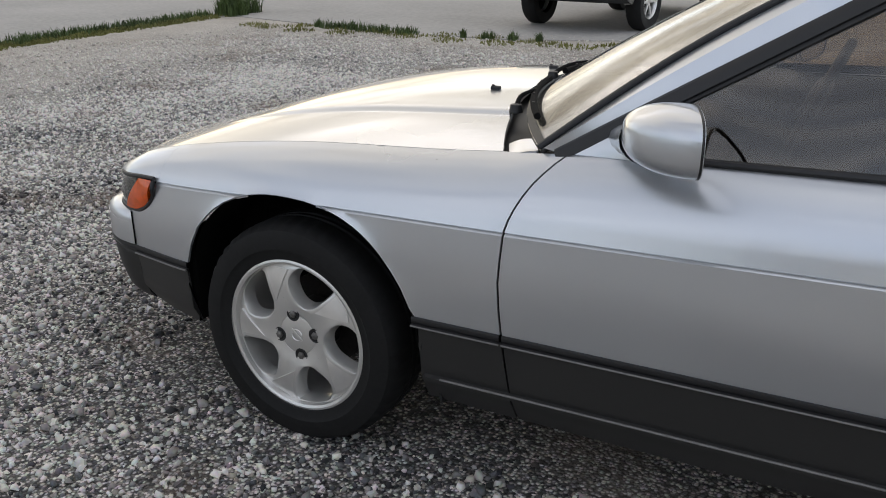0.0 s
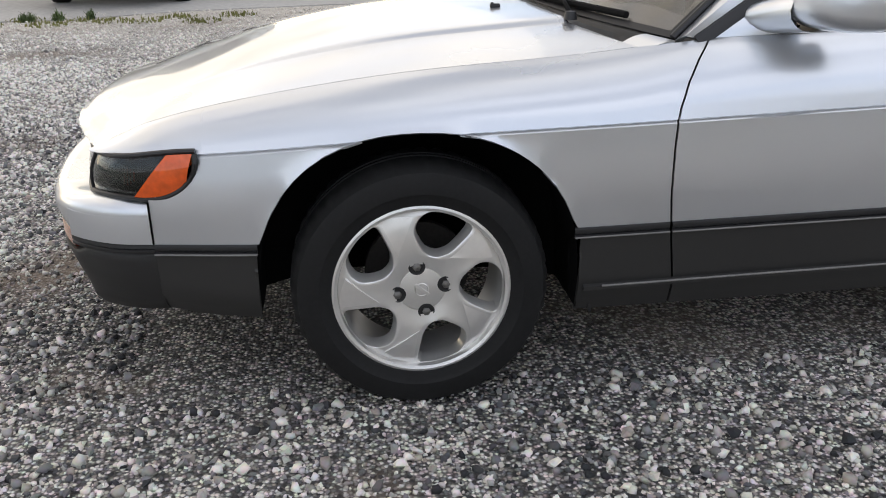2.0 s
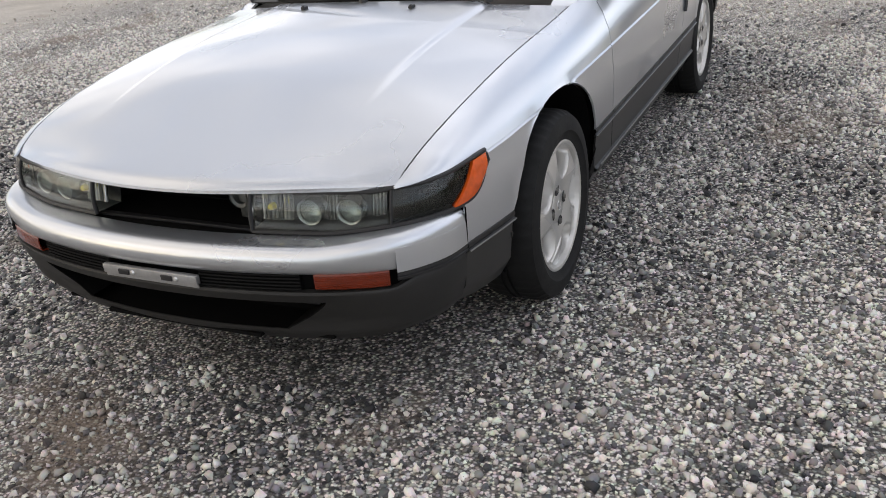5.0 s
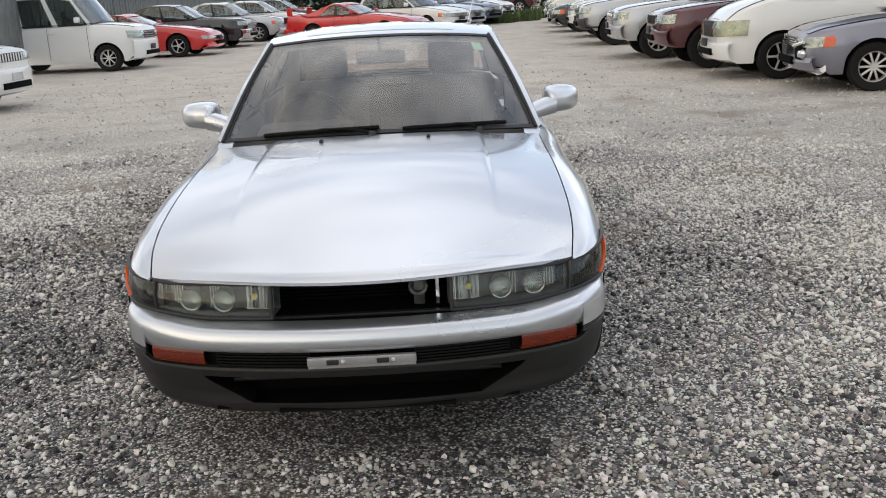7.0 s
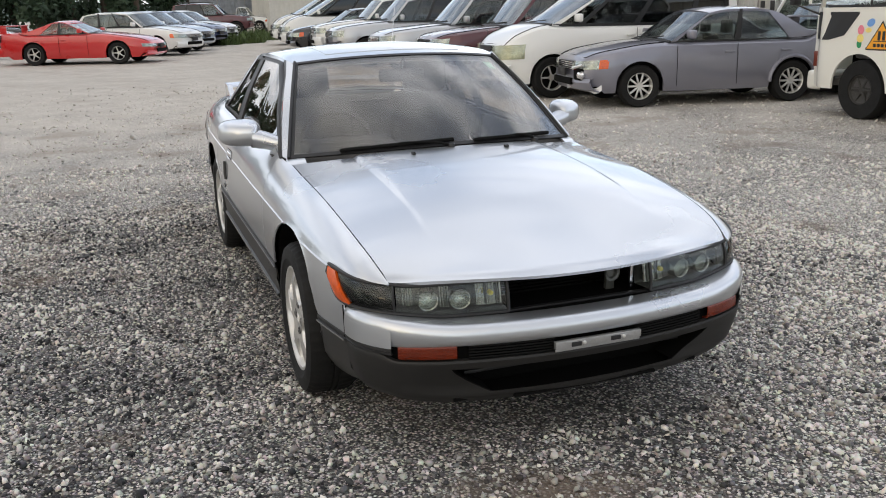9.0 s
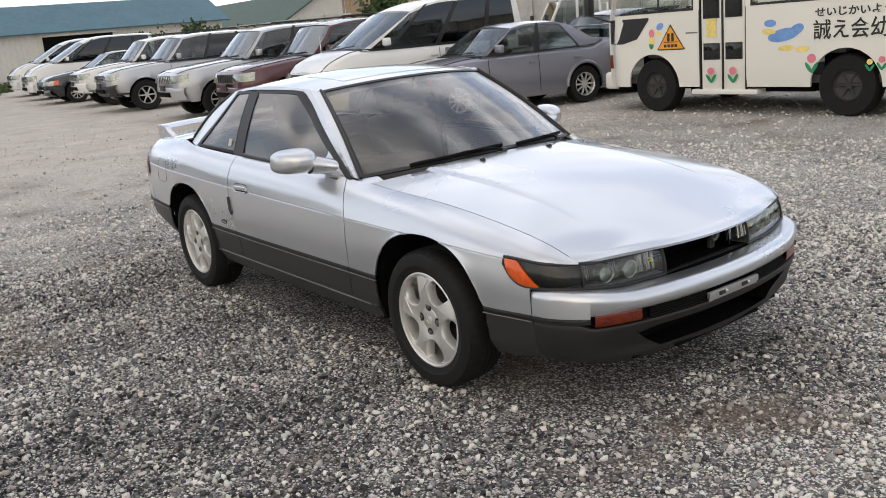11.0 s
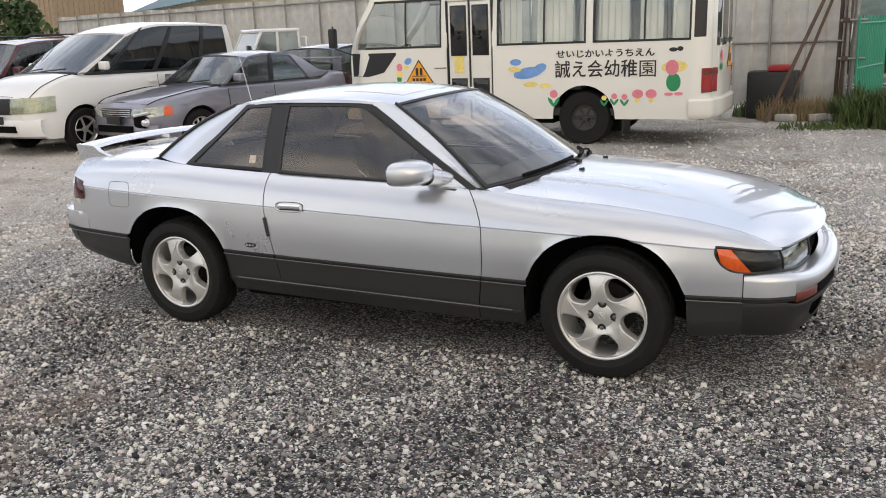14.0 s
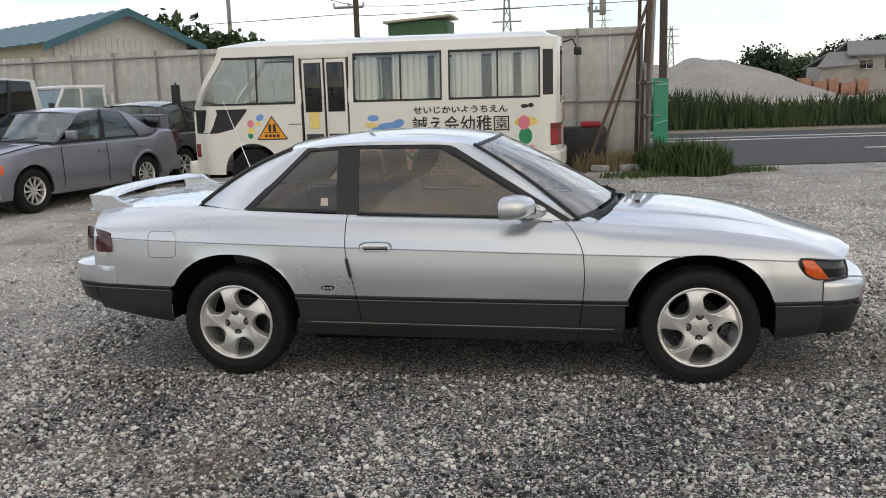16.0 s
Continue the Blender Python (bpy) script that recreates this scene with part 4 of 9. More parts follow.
    # the bulb's fluted reflector, tallest in the middle
    for k in range(12):
        i, tall = 17.5 + 0.95 * k, 0.30 * math.sin(math.pi * (k + 1) / 13) ** 0.6
        part("rib", flip(tube([lamp_pt(i, 0.46 - tall, -0.014, bulge=0), lamp_pt(i + 0.3, 0.46 + tall, -0.014, bulge=0)], 0.0026, 6)), M_REFLECT if k % 3 else M_CHROME, corner)
    for k in range(9):
        i = 29 - 0.2 * k
        part("fine_rib", flip(tube([lamp_pt(i, 0.12 + 0.09 * k, -0.006, bulge=0), lamp_pt(32.2, 0.12 + 0.09 * k, -0.006, bulge=0)], 0.0012, 5)), M_LAMPBOX, corner)
    part("amber_marker", flip(thick(sheet([[lamp_pt(lerp(2.6, split(j / 8), i / 10), j / 8, 0.007, 0.004) for j in range(9)] for i in range(11)]), 0.014, nose_c)), M_AMBER, corner, "orange side marker")

# grille opening between the lamps
opening = part("grille_opening", joined(block(0.60, 0.612, -0.72, 0.72, 0.48, 0.66), block(0.60, 0.82, -0.32, 0.32, 0.488, 0.497), block(0.60, 0.78, -0.31, 0.31, 0.618, 0.624)), M_DARK, coupe, "open black grille gap")
part("radiator", joined(*[block(0.615, 0.63, -0.30, 0.30, 0.505 + 0.012 * k, 0.511 + 0.012 * k, 0.0) for k in range(9)]), M_DARK, opening, "black radiator fins")
part("horn", joined(moved(lathe([(0.004, -0.03), (0.012, -0.02), (0.022, 0.01), (0.03, 0.014), (0.03, 0.018)], 16), Matrix.Translation((0.72, 0.17, 0.565)) @ Matrix.Rotation(radians(-90), 4, "Z")), block(0.70, 0.72, 0.155, 0.19, 0.50, 0.585, 0.006)), M_LAMPBOX, opening, "grey horn")
part("latch_post", block(0.74, 0.765, 0.225, 0.236, 0.498, 0.622, 0.002), M_CHROME, opening, "bare metal latch post")
part("grille_bar", block(0.78, 0.80, -0.292, 0.292, 0.500, 0.508, 0.002), M_BLACK, opening)

# ---- tail ----
rear_plan = [(-2.86, 0.838), (-3.10, 0.822), (-3.30, 0.785), (-3.43, 0.72), (-3.50, 0.60), (-3.535, 0.35), (-3.545, 0.0)]
rear_line = path3([(x, y, 0) for x, y in rear_plan] + [(x, -y, 0) for x, y in reversed(rear_plan[:-1])], 71)
tail_c = Vector((-2.6, 0, 0.5))
rows = []
for i, p in enumerate(rear_line):
    if p.x > -3.16:
        continue
    n = plan_normal(rear_line, i)
    n = n if n.x < 0.2 and n.dot(p - tail_c) > 0 else -n
    step = smooth01((-3.16 - p.x) / 0.14)
    rows.append([Vector((p.x + n.x * o * step - (1 - step) * 0.0, p.y + n.y * o * step, z)) for o, z in ((-0.09, 0.632), (-0.02, 0.628), (0.004, 0.615), (0.008, 0.58), (0.006, 0.54), (0.0, 0.516))])
rear_bumper = part("rear_bumper", thick(sheet(rows), 0.004, tail_c), M_SILVER, coupe)
rows, strip = [], []
for i, p in enumerate(rear_line):
    if p.x > -3.28:
        continue
    n = plan_normal(rear_line, i)
    n = n if n.dot(p - tail_c) > 0 else -n
    rows.append([Vector((p.x + n.x * o, p.y + n.y * o, z)) for o, z in ((0.0, 0.503), (-0.004, 0.47), (-0.02, 0.42), (-0.06, 0.385), (-0.2, 0.37))])
    strip.append([Vector((p.x + n.x * o, p.y + n.y * o, z)) for o, z in ((-0.004, 0.518), (0.006, 0.516), (0.007, 0.505), (-0.004, 0.502))])
part("lower_bumper", thick(sheet(rows), 0.004, tail_c), M_GREYTONE, coupe, "dark grey rear lower bumper")
part("bumper_strip", thick(sheet(strip), 0.003, tail_c), M_BLACK, rear_bumper, "black bumper strip")
rows = []
for j in range(21):
    t = lerp(-1, 1, j / 20)
    rows.append([Vector((-3.44 + 0.13 * abs(t) ** 3, t * lerp(0.775, 0.625, k / 5), lerp(0.60, 0.912, k / 5))) for k in range(6)])
part("tail_panel", thick(sheet(rows), 0.006, tail_c), M_SILVER, coupe)
for s in (1, -1):
    rows = []
    for i in range(10):
        t = i / 9
        x = lerp(-3.175, -3.385, t)
        y = lerp(side_y(-3.175, 0.75), 0.69, t ** 2)
        rows.append([Vector((x, y + 0.012 - 0.03 * (k / 5) ** 2 * 0.8, lerp(0.698, 0.826 - 0.03 * (1 - t) ** 3, k / 5))) for k in range(6)])
    flip = (lambda made: made) if s > 0 else mirrored
    tail = part("tail_lamp", flip(thick(sheet(rows), 0.012, tail_c)), M_RED_LAMP, coupe, "dark red tail lamp")
    rows = [[Vector((lerp(-3.205, -3.34, i / 6), lerp(side_y(-3.205, 0.69), 0.715, (i / 6) ** 2) + 0.010, z)) for z in (0.672, 0.697)] for i in range(7)]
    part("reversing_lens", flip(thick(sheet(rows), 0.010, tail_c)), M_WHITE_LAMP, tail, "clear lower lens")
# deck and wing
rows = []
for i in range(21):
    x = lerp(-2.70, -3.42, i / 20)
    half = top_y(max(x, -3.45)) - 0.002
    rows.append([Vector((x - 0.05 * (1 - abs(v)) * (1 - i / 20), v * half, top_z(max(x, -3.45)) + 0.028 * (1 - abs(v) ** 2.5))) for v in lines(24)])
deck = part("boot_lid", thick(sheet(rows), 0.012, Vector((-3, 0, 0.3))), M_SILVER, coupe)
rows = []
for i in range(41):
    t = lerp(-1, 1, i / 40)
    x0, z0 = -3.43 + 0.045 * abs(t) ** 3, lerp(1.006, 0.992, abs(t) ** 2)
    chord = lerp(0.125, 0.150, abs(t) ** 4)
    ring = []
    for k in range(16):
        a = 2 * math.pi * k / 16
        ring.append(Vector((x0 + chord / 2 + chord / 2 * math.cos(a), t * 0.615, z0 + 0.011 * math.sin(a) - 0.010 * (math.cos(a) + 1))))
    rows.append(ring)
wing = part("rear_wing", (lambda m: (m[0], m[1] + [tuple(range(16)), tuple(40 * 16 + 15 - k for k in range(16))]))(sheet(rows, close=True)), M_SILVER, coupe, "silver rear wing on two swept fins")
for s in (1, -1):
    outline = [(-3.385, 0.998), (-3.365, 0.905), (-3.10, 0.912), (-3.115, 0.925), (-3.20, 0.955), (-3.245, 0.990)]
    fin = [[Vector((x, s * (0.615 + o - 0.10 * max(0.0, 0.96 - z) * (1 if o < 0 else -0.2)), z)) for x, z in outline] for o in (-0.017, 0.017)]
    made = sheet(fin, close=True)
    part("wing_fin", (made[0], made[1] + [tuple(range(6)), tuple(11 - k for k in range(6))]), M_SILVER, wing)
part("brake_lamp", block(-3.30, -3.22, -0.12, 0.12, 0.945, 0.958, 0.003), M_WHITE_LAMP, wing, "clear high brake lamp")

# ---- small parts on the sides ----
for side in (1, -1):
    flip = (lambda made: made) if side > 0 else mirrored
    # door handle in its recess
    loop = []
    for k in range(32):
        a = 2 * math.pi * k / 32
        c, s_ = math.cos(a), math.sin(a)
        loop.append((-1.667 + 0.086 * math.copysign(abs(c) ** 0.55, c), 0.727 + 0.0255 * math.copysign(abs(s_) ** 0.7, s_)))
    def at_side(x, z, off):
        return Vector((x, lerp(side_y(x, 0.760), side_y(x, 0.695), (0.76 - z) / 0.065) + off, z))
    rim = [[at_side(lerp(-1.667, x, f), lerp(0.727, z, f), o) for x, z in loop + loop[:1]] for f, o in ((1.0, 0.001), (0.97, 0.005), (0.90, 0.003), (0.86, -0.001), (0.3, -0.002))]
    handle = part("door_handle", flip(face_out(sheet(rim))), M_SILVER, coupe, "silver flush door handle")
    part("handle_outline", flip(tube([at_side(x, z, 0.002) for x, z in loop + loop[:1]], 0.0016, 5)), M_DARK, handle, "dark recess edge")
    part("handle_flap", flip(thick(sheet([[at_side(lerp(-1.73, -1.60, i / 8), z, o) for i in range(9)] for z, o in ((0.739, 0.004), (0.735, 0.008), (0.722, 0.008), (0.716, 0.004))]), 0.006)), M_CHROME, handle, "bright handle flap")
    part("handle_gap", flip(thick(sheet([[at_side(lerp(-1.73, -1.60, i / 8), z, 0.002) for i in range(9)] for z in (0.716, 0.710)]), 0.002)), M_DARK, handle)
    part("lock", flip(moved(lathe([(0.0005, 0.003), (0.009, 0.002), (0.010, 0)], 16), Matrix.Translation(at_side(-1.742, 0.724, 0.002)))), M_CHROME, handle)
    # black door edge guard
    part("edge_guard", flip(tube([Vector((door_rear(z), side_y(-1.82, z) + 0.004, z)) for z in (0.565, 0.60, 0.635, 0.665)], 0.009, 8)), M_BLACK, coupe, "black door edge guard")
# fuel flap on the right side: a fine dark outline
loop = []
for k in range(41):
    a = 2 * math.pi * k / 40
    c, s_ = math.cos(a), math.sin(a)
    loop.append((-2.868 + 0.082 * math.copysign(abs(c) ** 0.35, c), 0.742 + 0.072 * math.copysign(abs(s_) ** 0.35, s_)))
part("fuel_flap", mirrored(tube([Vector((x, side_y(x, z) + 0.0005, z)) for x, z in loop], 0.0012, 5)), M_GREYTONE, coupe, "fuel flap outline")
# oval badge and window sticker
part("side_badge", mirrored(moved(lathe([(0.0005, 0.004), (0.034, 0.004), (0.038, 0.0)], 28), Matrix.Translation((-1.935, side_y(-1.935, 0.507) + 0.001, 0.507)) @ Matrix.Diagonal((1, 1, 0.36, 1)))), M_BLACK, coupe, "black oval badge")
for k in range(3):
    part("badge_mark", mirrored(moved(block(-0.007, 0.007, 0, 0.0015, -0.005, 0.005), Matrix.Translation((-1.955 + 0.02 * k, side_y(-1.935, 0.507) + 0.0045, 0.507)))), M_CHROME, coupe, "bright badge mark")
part("window_sticker", mirrored(thick(sheet([[dlo(x, z, 0.003) for x in (-1.945, -1.985)] for z in (0.935, 0.975)]), 0.001)), M_STICKER, coupe, "pale paper window sticker")
part("screen_sticker", thick(sheet([[ws_point(lerp(0.80, 0.90, j / 3), lerp(0.80, 0.88, i / 4)) + Vector((-0.004, 0, -0.006)) for i in range(5)] for j in range(4)]), 0.001, Vector((-1.6, 0, 0.5))), M_GREENSTICKER, coupe, "round green windscreen sticker")
# wipers
def wiper(y0, y1, u0, u1, park):
    pts = [ws_point(lerp(u0, u1, k / 10), lerp(y0, y1, k / 10)) + Vector((0.006, 0, 0.010)) for k in range(11)]
    w = part("wiper", tube(pts, 0.009, 8), M_WIPER, coupe, "black windscreen wiper")
    root = ws_point(0.0, park) + Vector((0.03, 0, 0.008))
    arm = [root, root.lerp(pts[5], 0.4) + Vector((0.008, 0, 0.014)), pts[5] + Vector((0.002, 0, 0.008))]
    part("wiper_arm", tube(path3(arm, 9), 0.007, 8, 0.004), M_WIPER, w)
    part("wiper_boot", moved(lathe([(0.0005, 0.022), (0.014, 0.02), (0.018, 0.0)], 14, "z"), Matrix.Translation(root - Vector((0, 0, 0.012)))), M_BLACK, w)
    for k in (2, 4, 6, 8):
        part("wiper_claw", tube([pts[k] + Vector((0.0, 0, -0.010)), pts[k] + Vector((0.002, 0, 0.010))], 0.004, 6), M_BLACK, w)


wiper(-0.70, 0.02, 0.020, 0.034, -0.02)
wiper(0.16, 0.80, 0.018, 0.040, 0.62)

# cabin: seats, dash, wheel, mirror
def seat(y):
    s = part("front_seat", block(-1.62, -1.12, y - 0.24, y + 0.24, 0.32, 0.50, 0.06, 3), M_SEAT, coupe, "dark grey cloth front seat")
    back = moved(block(-0.07, 0.07, -0.24, 0.24, 0.0, 0.60, 0.06, 3), Matrix.Translation((-1.62, y, 0.42)) @ Matrix.Rotation(radians(-14), 4, "Y"))
    part("seat_back", back, M_SEAT, s)
    head = moved(block(-0.062, 0.062, -0.13, 0.13, 0.0, 0.20, 0.058, 5), Matrix.Translation((-1.785, y, 1.0)) @ Matrix.Rotation(radians(-8), 4, "Y"))
    part("headrest", head, M_SEAT, s)
    for k in (-0.05, 0.05):
        part("headrest_post", tube([(-1.77, y + k, 0.97), (-1.785, y + k, 1.06)], 0.006, 6), M_CHROME, s)


seat(-0.36)
seat(0.36)
part("rear_seat", joined(block(-2.45, -2.0, -0.60, 0.60, 0.35, 0.52, 0.06, 3), moved(block(-0.08, 0.08, -0.60, 0.60, 0, 0.52, 0.06, 3), Matrix.Translation((-2.42, 0, 0.44)) @ Matrix.Rotation(radians(-20), 4, "Y"))), M_SEAT, coupe, "dark grey rear bench")
part("parcel_shelf", block(-2.80, -2.48, -0.62, 0.62, 0.885, 0.905, 0.01), M_TRIM, coupe, "dark parcel shelf")
part("dashboard", joined(block(-0.86, -0.50, -0.69, 0.69, 0.62, 0.835, 0.05, 3), block(-0.98, -0.74, -0.58, -0.14, 0.76, 0.88, 0.04, 3)), M_TRIM, coupe, "dark dashboard")
for s in (1, -1):
    part("door_lining", block(-1.76, -0.74, s * 0.735 - 0.02, s * 0.735 + 0.01, 0.30, 0.845, 0.01), M_TRIM, coupe, "dark door lining")
    part("quarter_lining", block(-2.5, -1.84, s * 0.735 - 0.02, s * 0.735 + 0.01, 0.715, 0.885, 0.01), M_TRIM, coupe, "dark quarter lining")
aim = Matrix.Translation((-1.06, -0.36, 0.82)) @ Matrix.Rotation(radians(68), 4, "Y")
ring = [Vector((0.185 * math.cos(2 * math.pi * k / 40), 0.185 * math.sin(2 * math.pi * k / 40), 0)) for k in range(41)]
steer = part("steering_wheel", moved(tube(ring, 0.014, 8, caps=False), aim), M_TRIM, coupe, "dark steering wheel")
part("steering_boss", moved(joined(block(-0.06, 0.06, -0.08, 0.08, -0.02, 0.03, 0.02), block(-0.02, 0.02, -0.18, 0.18, -0.008, 0.008, 0.006)), aim), M_TRIM, steer)
part("rear_view_mirror", joined(moved(block(-0.02, 0.02, -0.12, 0.12, -0.032, 0.032, 0.015, 3), Matrix.Translation((-1.10, 0.0, 1.155))), tube([(-1.10, 0, 1.18), (-1.07, 0, 1.245)], 0.008)), M_TRIM, coupe, "dark rear-view mirror")
# antenna on the left rear wing
part("antenna", tube([(-2.77, 0.42, 0.93), (-3.042, 0.584, 1.498)], 0.004, 6, 0.0018), M_CHROME, coupe, "thin raised antenna")

# ---- wheels ----
def make_wheel(owner, name, label, holes=5, alloy=M_ALLOY, R=WHEEL_R, rim=0.207, width=0.195):
    """A wheel at the origin whose face looks to +y."""
    w = new(name)
    w.parent = owner
    tagged(w, label)
    half = width / 2
    prof = [(rim - 0.012, -half * 0.80), (rim, -half * 0.92), (rim + 0.02, -half), (R - 0.045, -half * 1.06), (R - 0.018, -half * 0.98), (R - 0.004, -half * 0.78),
            (R, -half * 0.5), (R, -half * 0.18), (R - 0.007, -half * 0.16), (R - 0.007, -half * 0.08), (R, -half * 0.06), (R, half * 0.06), (R - 0.007, half * 0.08), (R - 0.007, half * 0.16), (R, half * 0.18),
            (R, half * 0.5), (R - 0.004, half * 0.78), (R - 0.018, half * 0.98), (R - 0.045, half * 1.06), (R - 0.066, half * 1.06), (R - 0.068, half * 1.045), (rim + 0.02, half), (rim + 0.004, half * 0.95), (rim, half * 0.90)]
    n = 144
    verts, faces = lathe(prof, n)
    k = len(prof)
    for i in range(n):
        if i % 3 == 0:
            for j in (5, 6, 15, 16):
                v = verts[i * k + j]
                f = 1 - 0.006 / max(math.hypot(v.x, v.z), 0.01)
                v.x *= f
                v.z *= f
    part("tyre", (verts, faces), M_TYRE, w, "black rubber tyre", sharp=30)
    face = half * 0.90
    rim_prof = [(rim + 0.002, face - 0.004), (rim + 0.003, face + 0.003), (rim - 0.003, face + 0.005), (rim - 0.010, face + 0.002), (rim - 0.013, face - 0.012), (rim - 0.016, face - 0.03), (rim - 0.022, -half * 0.7)]
    part("rim", lathe(rim_prof, 96), alloy, w, "alloy rim")

    def bowl(r):
        """Height of the spoke face by radius."""
        t = min(max((r - 0.05) / (rim - 0.065), 0), 1)
        return face - 0.020 + 0.020 * math.sin(math.pi * (0.15 + 0.72 * t))

    # five swept openings; each is star-shaped about its middle, in (turn, radius) inside its fifth of the disc
    r0, r1 = 0.058, rim - 0.007
    swept = [(22.4, 0.825), (13.8, 0.915), (1.1, 0.930), (-10.6, 0.928), (-18.8, 0.900), (-17.2, 0.66), (-13.0, 0.52), (-1.7, 0.432), (14.0, 0.450), (23.1, 0.558), (26.6, 0.698)]
    dense = path3([((d - 3) / 36, (f * rim - r0) / (r1 - r0) * 2 - 1, 0) for d, f in swept], 240, closed=True)
    mid_a, mid_b = sum(q.x for q in dense) / 240, sum(q.y for q in dense) / 240
    polar = sorted((math.atan2(q.y - mid_b, q.x - mid_a), math.hypot(q.x - mid_a, q.y - mid_b)) for q in dense)
    turns = [q[0] for q in polar]
    ways = sorted([2 * math.pi * q / 64 - math.pi for q in range(64)] + [math.atan2(j - mid_b, i - mid_a) for i in (-1, 1) for j in (-1, 1)])

    def on_face(th, r, up=0.0):
        """A place on the face by its turn (seen from outside, counter-clockwise) and radius."""
        return Vector((-r * math.cos(th), bowl(r) + up, r * math.sin(th)))

    made = []
    for h in range(holes):
        mid = radians(69 + 3) + 2 * math.pi * h / holes
        rings = []
        for f, up in ((1.0, 0.0), (0.6, 0.0), (0.3, 0.001), (0.10, 0.0015), (0.03, 0.0), (0.0, -0.004), (-0.05, -0.012), (-0.10, -0.040)):
            ring = []
            for w_ in ways:
                c, s_ = math.cos(w_), math.sin(w_)
                far = min(((1 if c > 0 else -1) - mid_a) / c if abs(c) > 1e-6 else 9, ((1 if s_ > 0 else -1) - mid_b) / s_ if abs(s_) > 1e-6 else 9)
                near = float(np.interp(w_, turns, [q[1] for q in polar], period=2 * math.pi))
                d = lerp(near, far, f) if f > 0 else near * (1 + f)
                ring.append(on_face(mid + (mid_a + d * c) * math.pi / holes, lerp(r0, r1, (mid_b + d * s_) / 2 + 0.5), up))
            rings.append(ring + [ring[0].copy()])
        made.append(sheet(rings))
    hub = []
    for r, d in ((0.0005, 0.001), (0.050, 0.001), (0.0525, 0.0), (0.0535, -0.0025), (0.055, 0.0), (0.060, 0.0006)):
        hub.append((r, bowl(max(r, 0.058)) + d))
    spokes = part("spoke_disc", joined(*made, lathe(hub, 64)), alloy, w, "alloy disc with five swept openings", sharp=40)
    for h in range(holes):
        # the raised flat wedge beside each opening
        base_ = radians(69) + 2 * math.pi * h / holes
        def flat(d, f):
            return Vector((rim * f * math.cos(base_ + radians(d)), rim * f * math.sin(base_ + radians(d)), 0))
        wedge = []
        for i in range(11):
            t = i / 10
            a_, b_ = flat(-18.2, 0.50).lerp(flat(-20.6, 0.955), t), flat(-19.5, 0.50).lerp(flat(-45.5, 0.875), t)
            row_ = []
            for u in (0, 0.25, 0.5, 0.75, 1.0):
                q = a_.lerp(b_, u)
                r = min(q.length + 0.10 * t ** 3 * rim * u * (1 - u), r1 - 0.002)
                row_.append(on_face(math.atan2(q.y, q.x), r, lerp(0.0008, 0.0062, u) * (0.35 + 0.65 * t)))
            wedge.append(row_)
        part("machined_facet", thick(sheet(wedge), 0.007, Vector((0, -1, 0))), M_ALLOY_CUT, spokes, "raised flat wedge", sharp=25)
    for h in range(4):
        a = math.pi / 2 * h + radians(10)
        m = Matrix.Translation(on_face(a, 0.058, 0.001))
        # nearly flat disc; the bolt well's shade is put into its dark colour
        part("bolt_recess", moved(lathe([(0.0200, 0.0002), (0.0185, 0.0016), (0.0165, 0.0012), (0.0158, 0.0004), (0.0005, 0.0004)], 24), m), M_BOLT_WELL, spokes, "dark bolt recess")
        part("wheel_nut", moved(lathe([(0.0105, 0.0), (0.0100, 0.004), (0.006, 0.006), (0.0005, 0.0065)], 6), m), M_BOLT, spokes, "dull steel wheel nut")
    part("cap_ring", lathe([(0.014, bowl(0.058) + 0.0025), (0.0155, bowl(0.058) + 0.0045), (0.017, bowl(0.058) + 0.0025)], 28), M_ALLOY_CUT, spokes)
    part("cap_bar", moved(block(-0.021, 0.021, 0, 0.003, -0.004, 0.004, 0.001), Matrix.Translation((0, bowl(0.058) + 0.002, 0)) @ Matrix.Rotation(radians(-40), 4, "Y")), M_ALLOY_CUT, spokes)
    part("brake_disc", lathe([(0.0005, -0.02), (0.07, -0.02), (0.072, -0.035), (0.128, -0.035), (0.128, -0.055), (0.06, -0.055)], 40), M_BRAKE, w, "rusty brake disc")
    return w


first = make_wheel(coupe, "wheel", "five-hole alloy wheel with black tyre")
first.matrix_basis = Matrix.Translation((0, 0.735, 0.303))
for at in (Matrix.Translation((-2.475, 0.735, 0.303)) @ Matrix.Rotation(radians(31), 4, "Y"), Matrix.Translation((0, -0.735, 0.303)) @ Matrix.Rotation(radians(180), 4, "Z") @ Matrix.Rotation(radians(-11), 4, "Y"),
           Matrix.Translation((-2.475, -0.735, 0.303)) @ Matrix.Rotation(radians(180), 4, "Z") @ Matrix.Rotation(radians(-5), 4, "Y")):
    copy_thing(first, at)

# ---- ground: one gravel sheet, rising a little to the back of the yard ----
def rise_at(x, y):
    t = max(0.0, -x - 8.0)
    return 0.010 * t * t / (t + 1.0) if t < 90 else 0.9


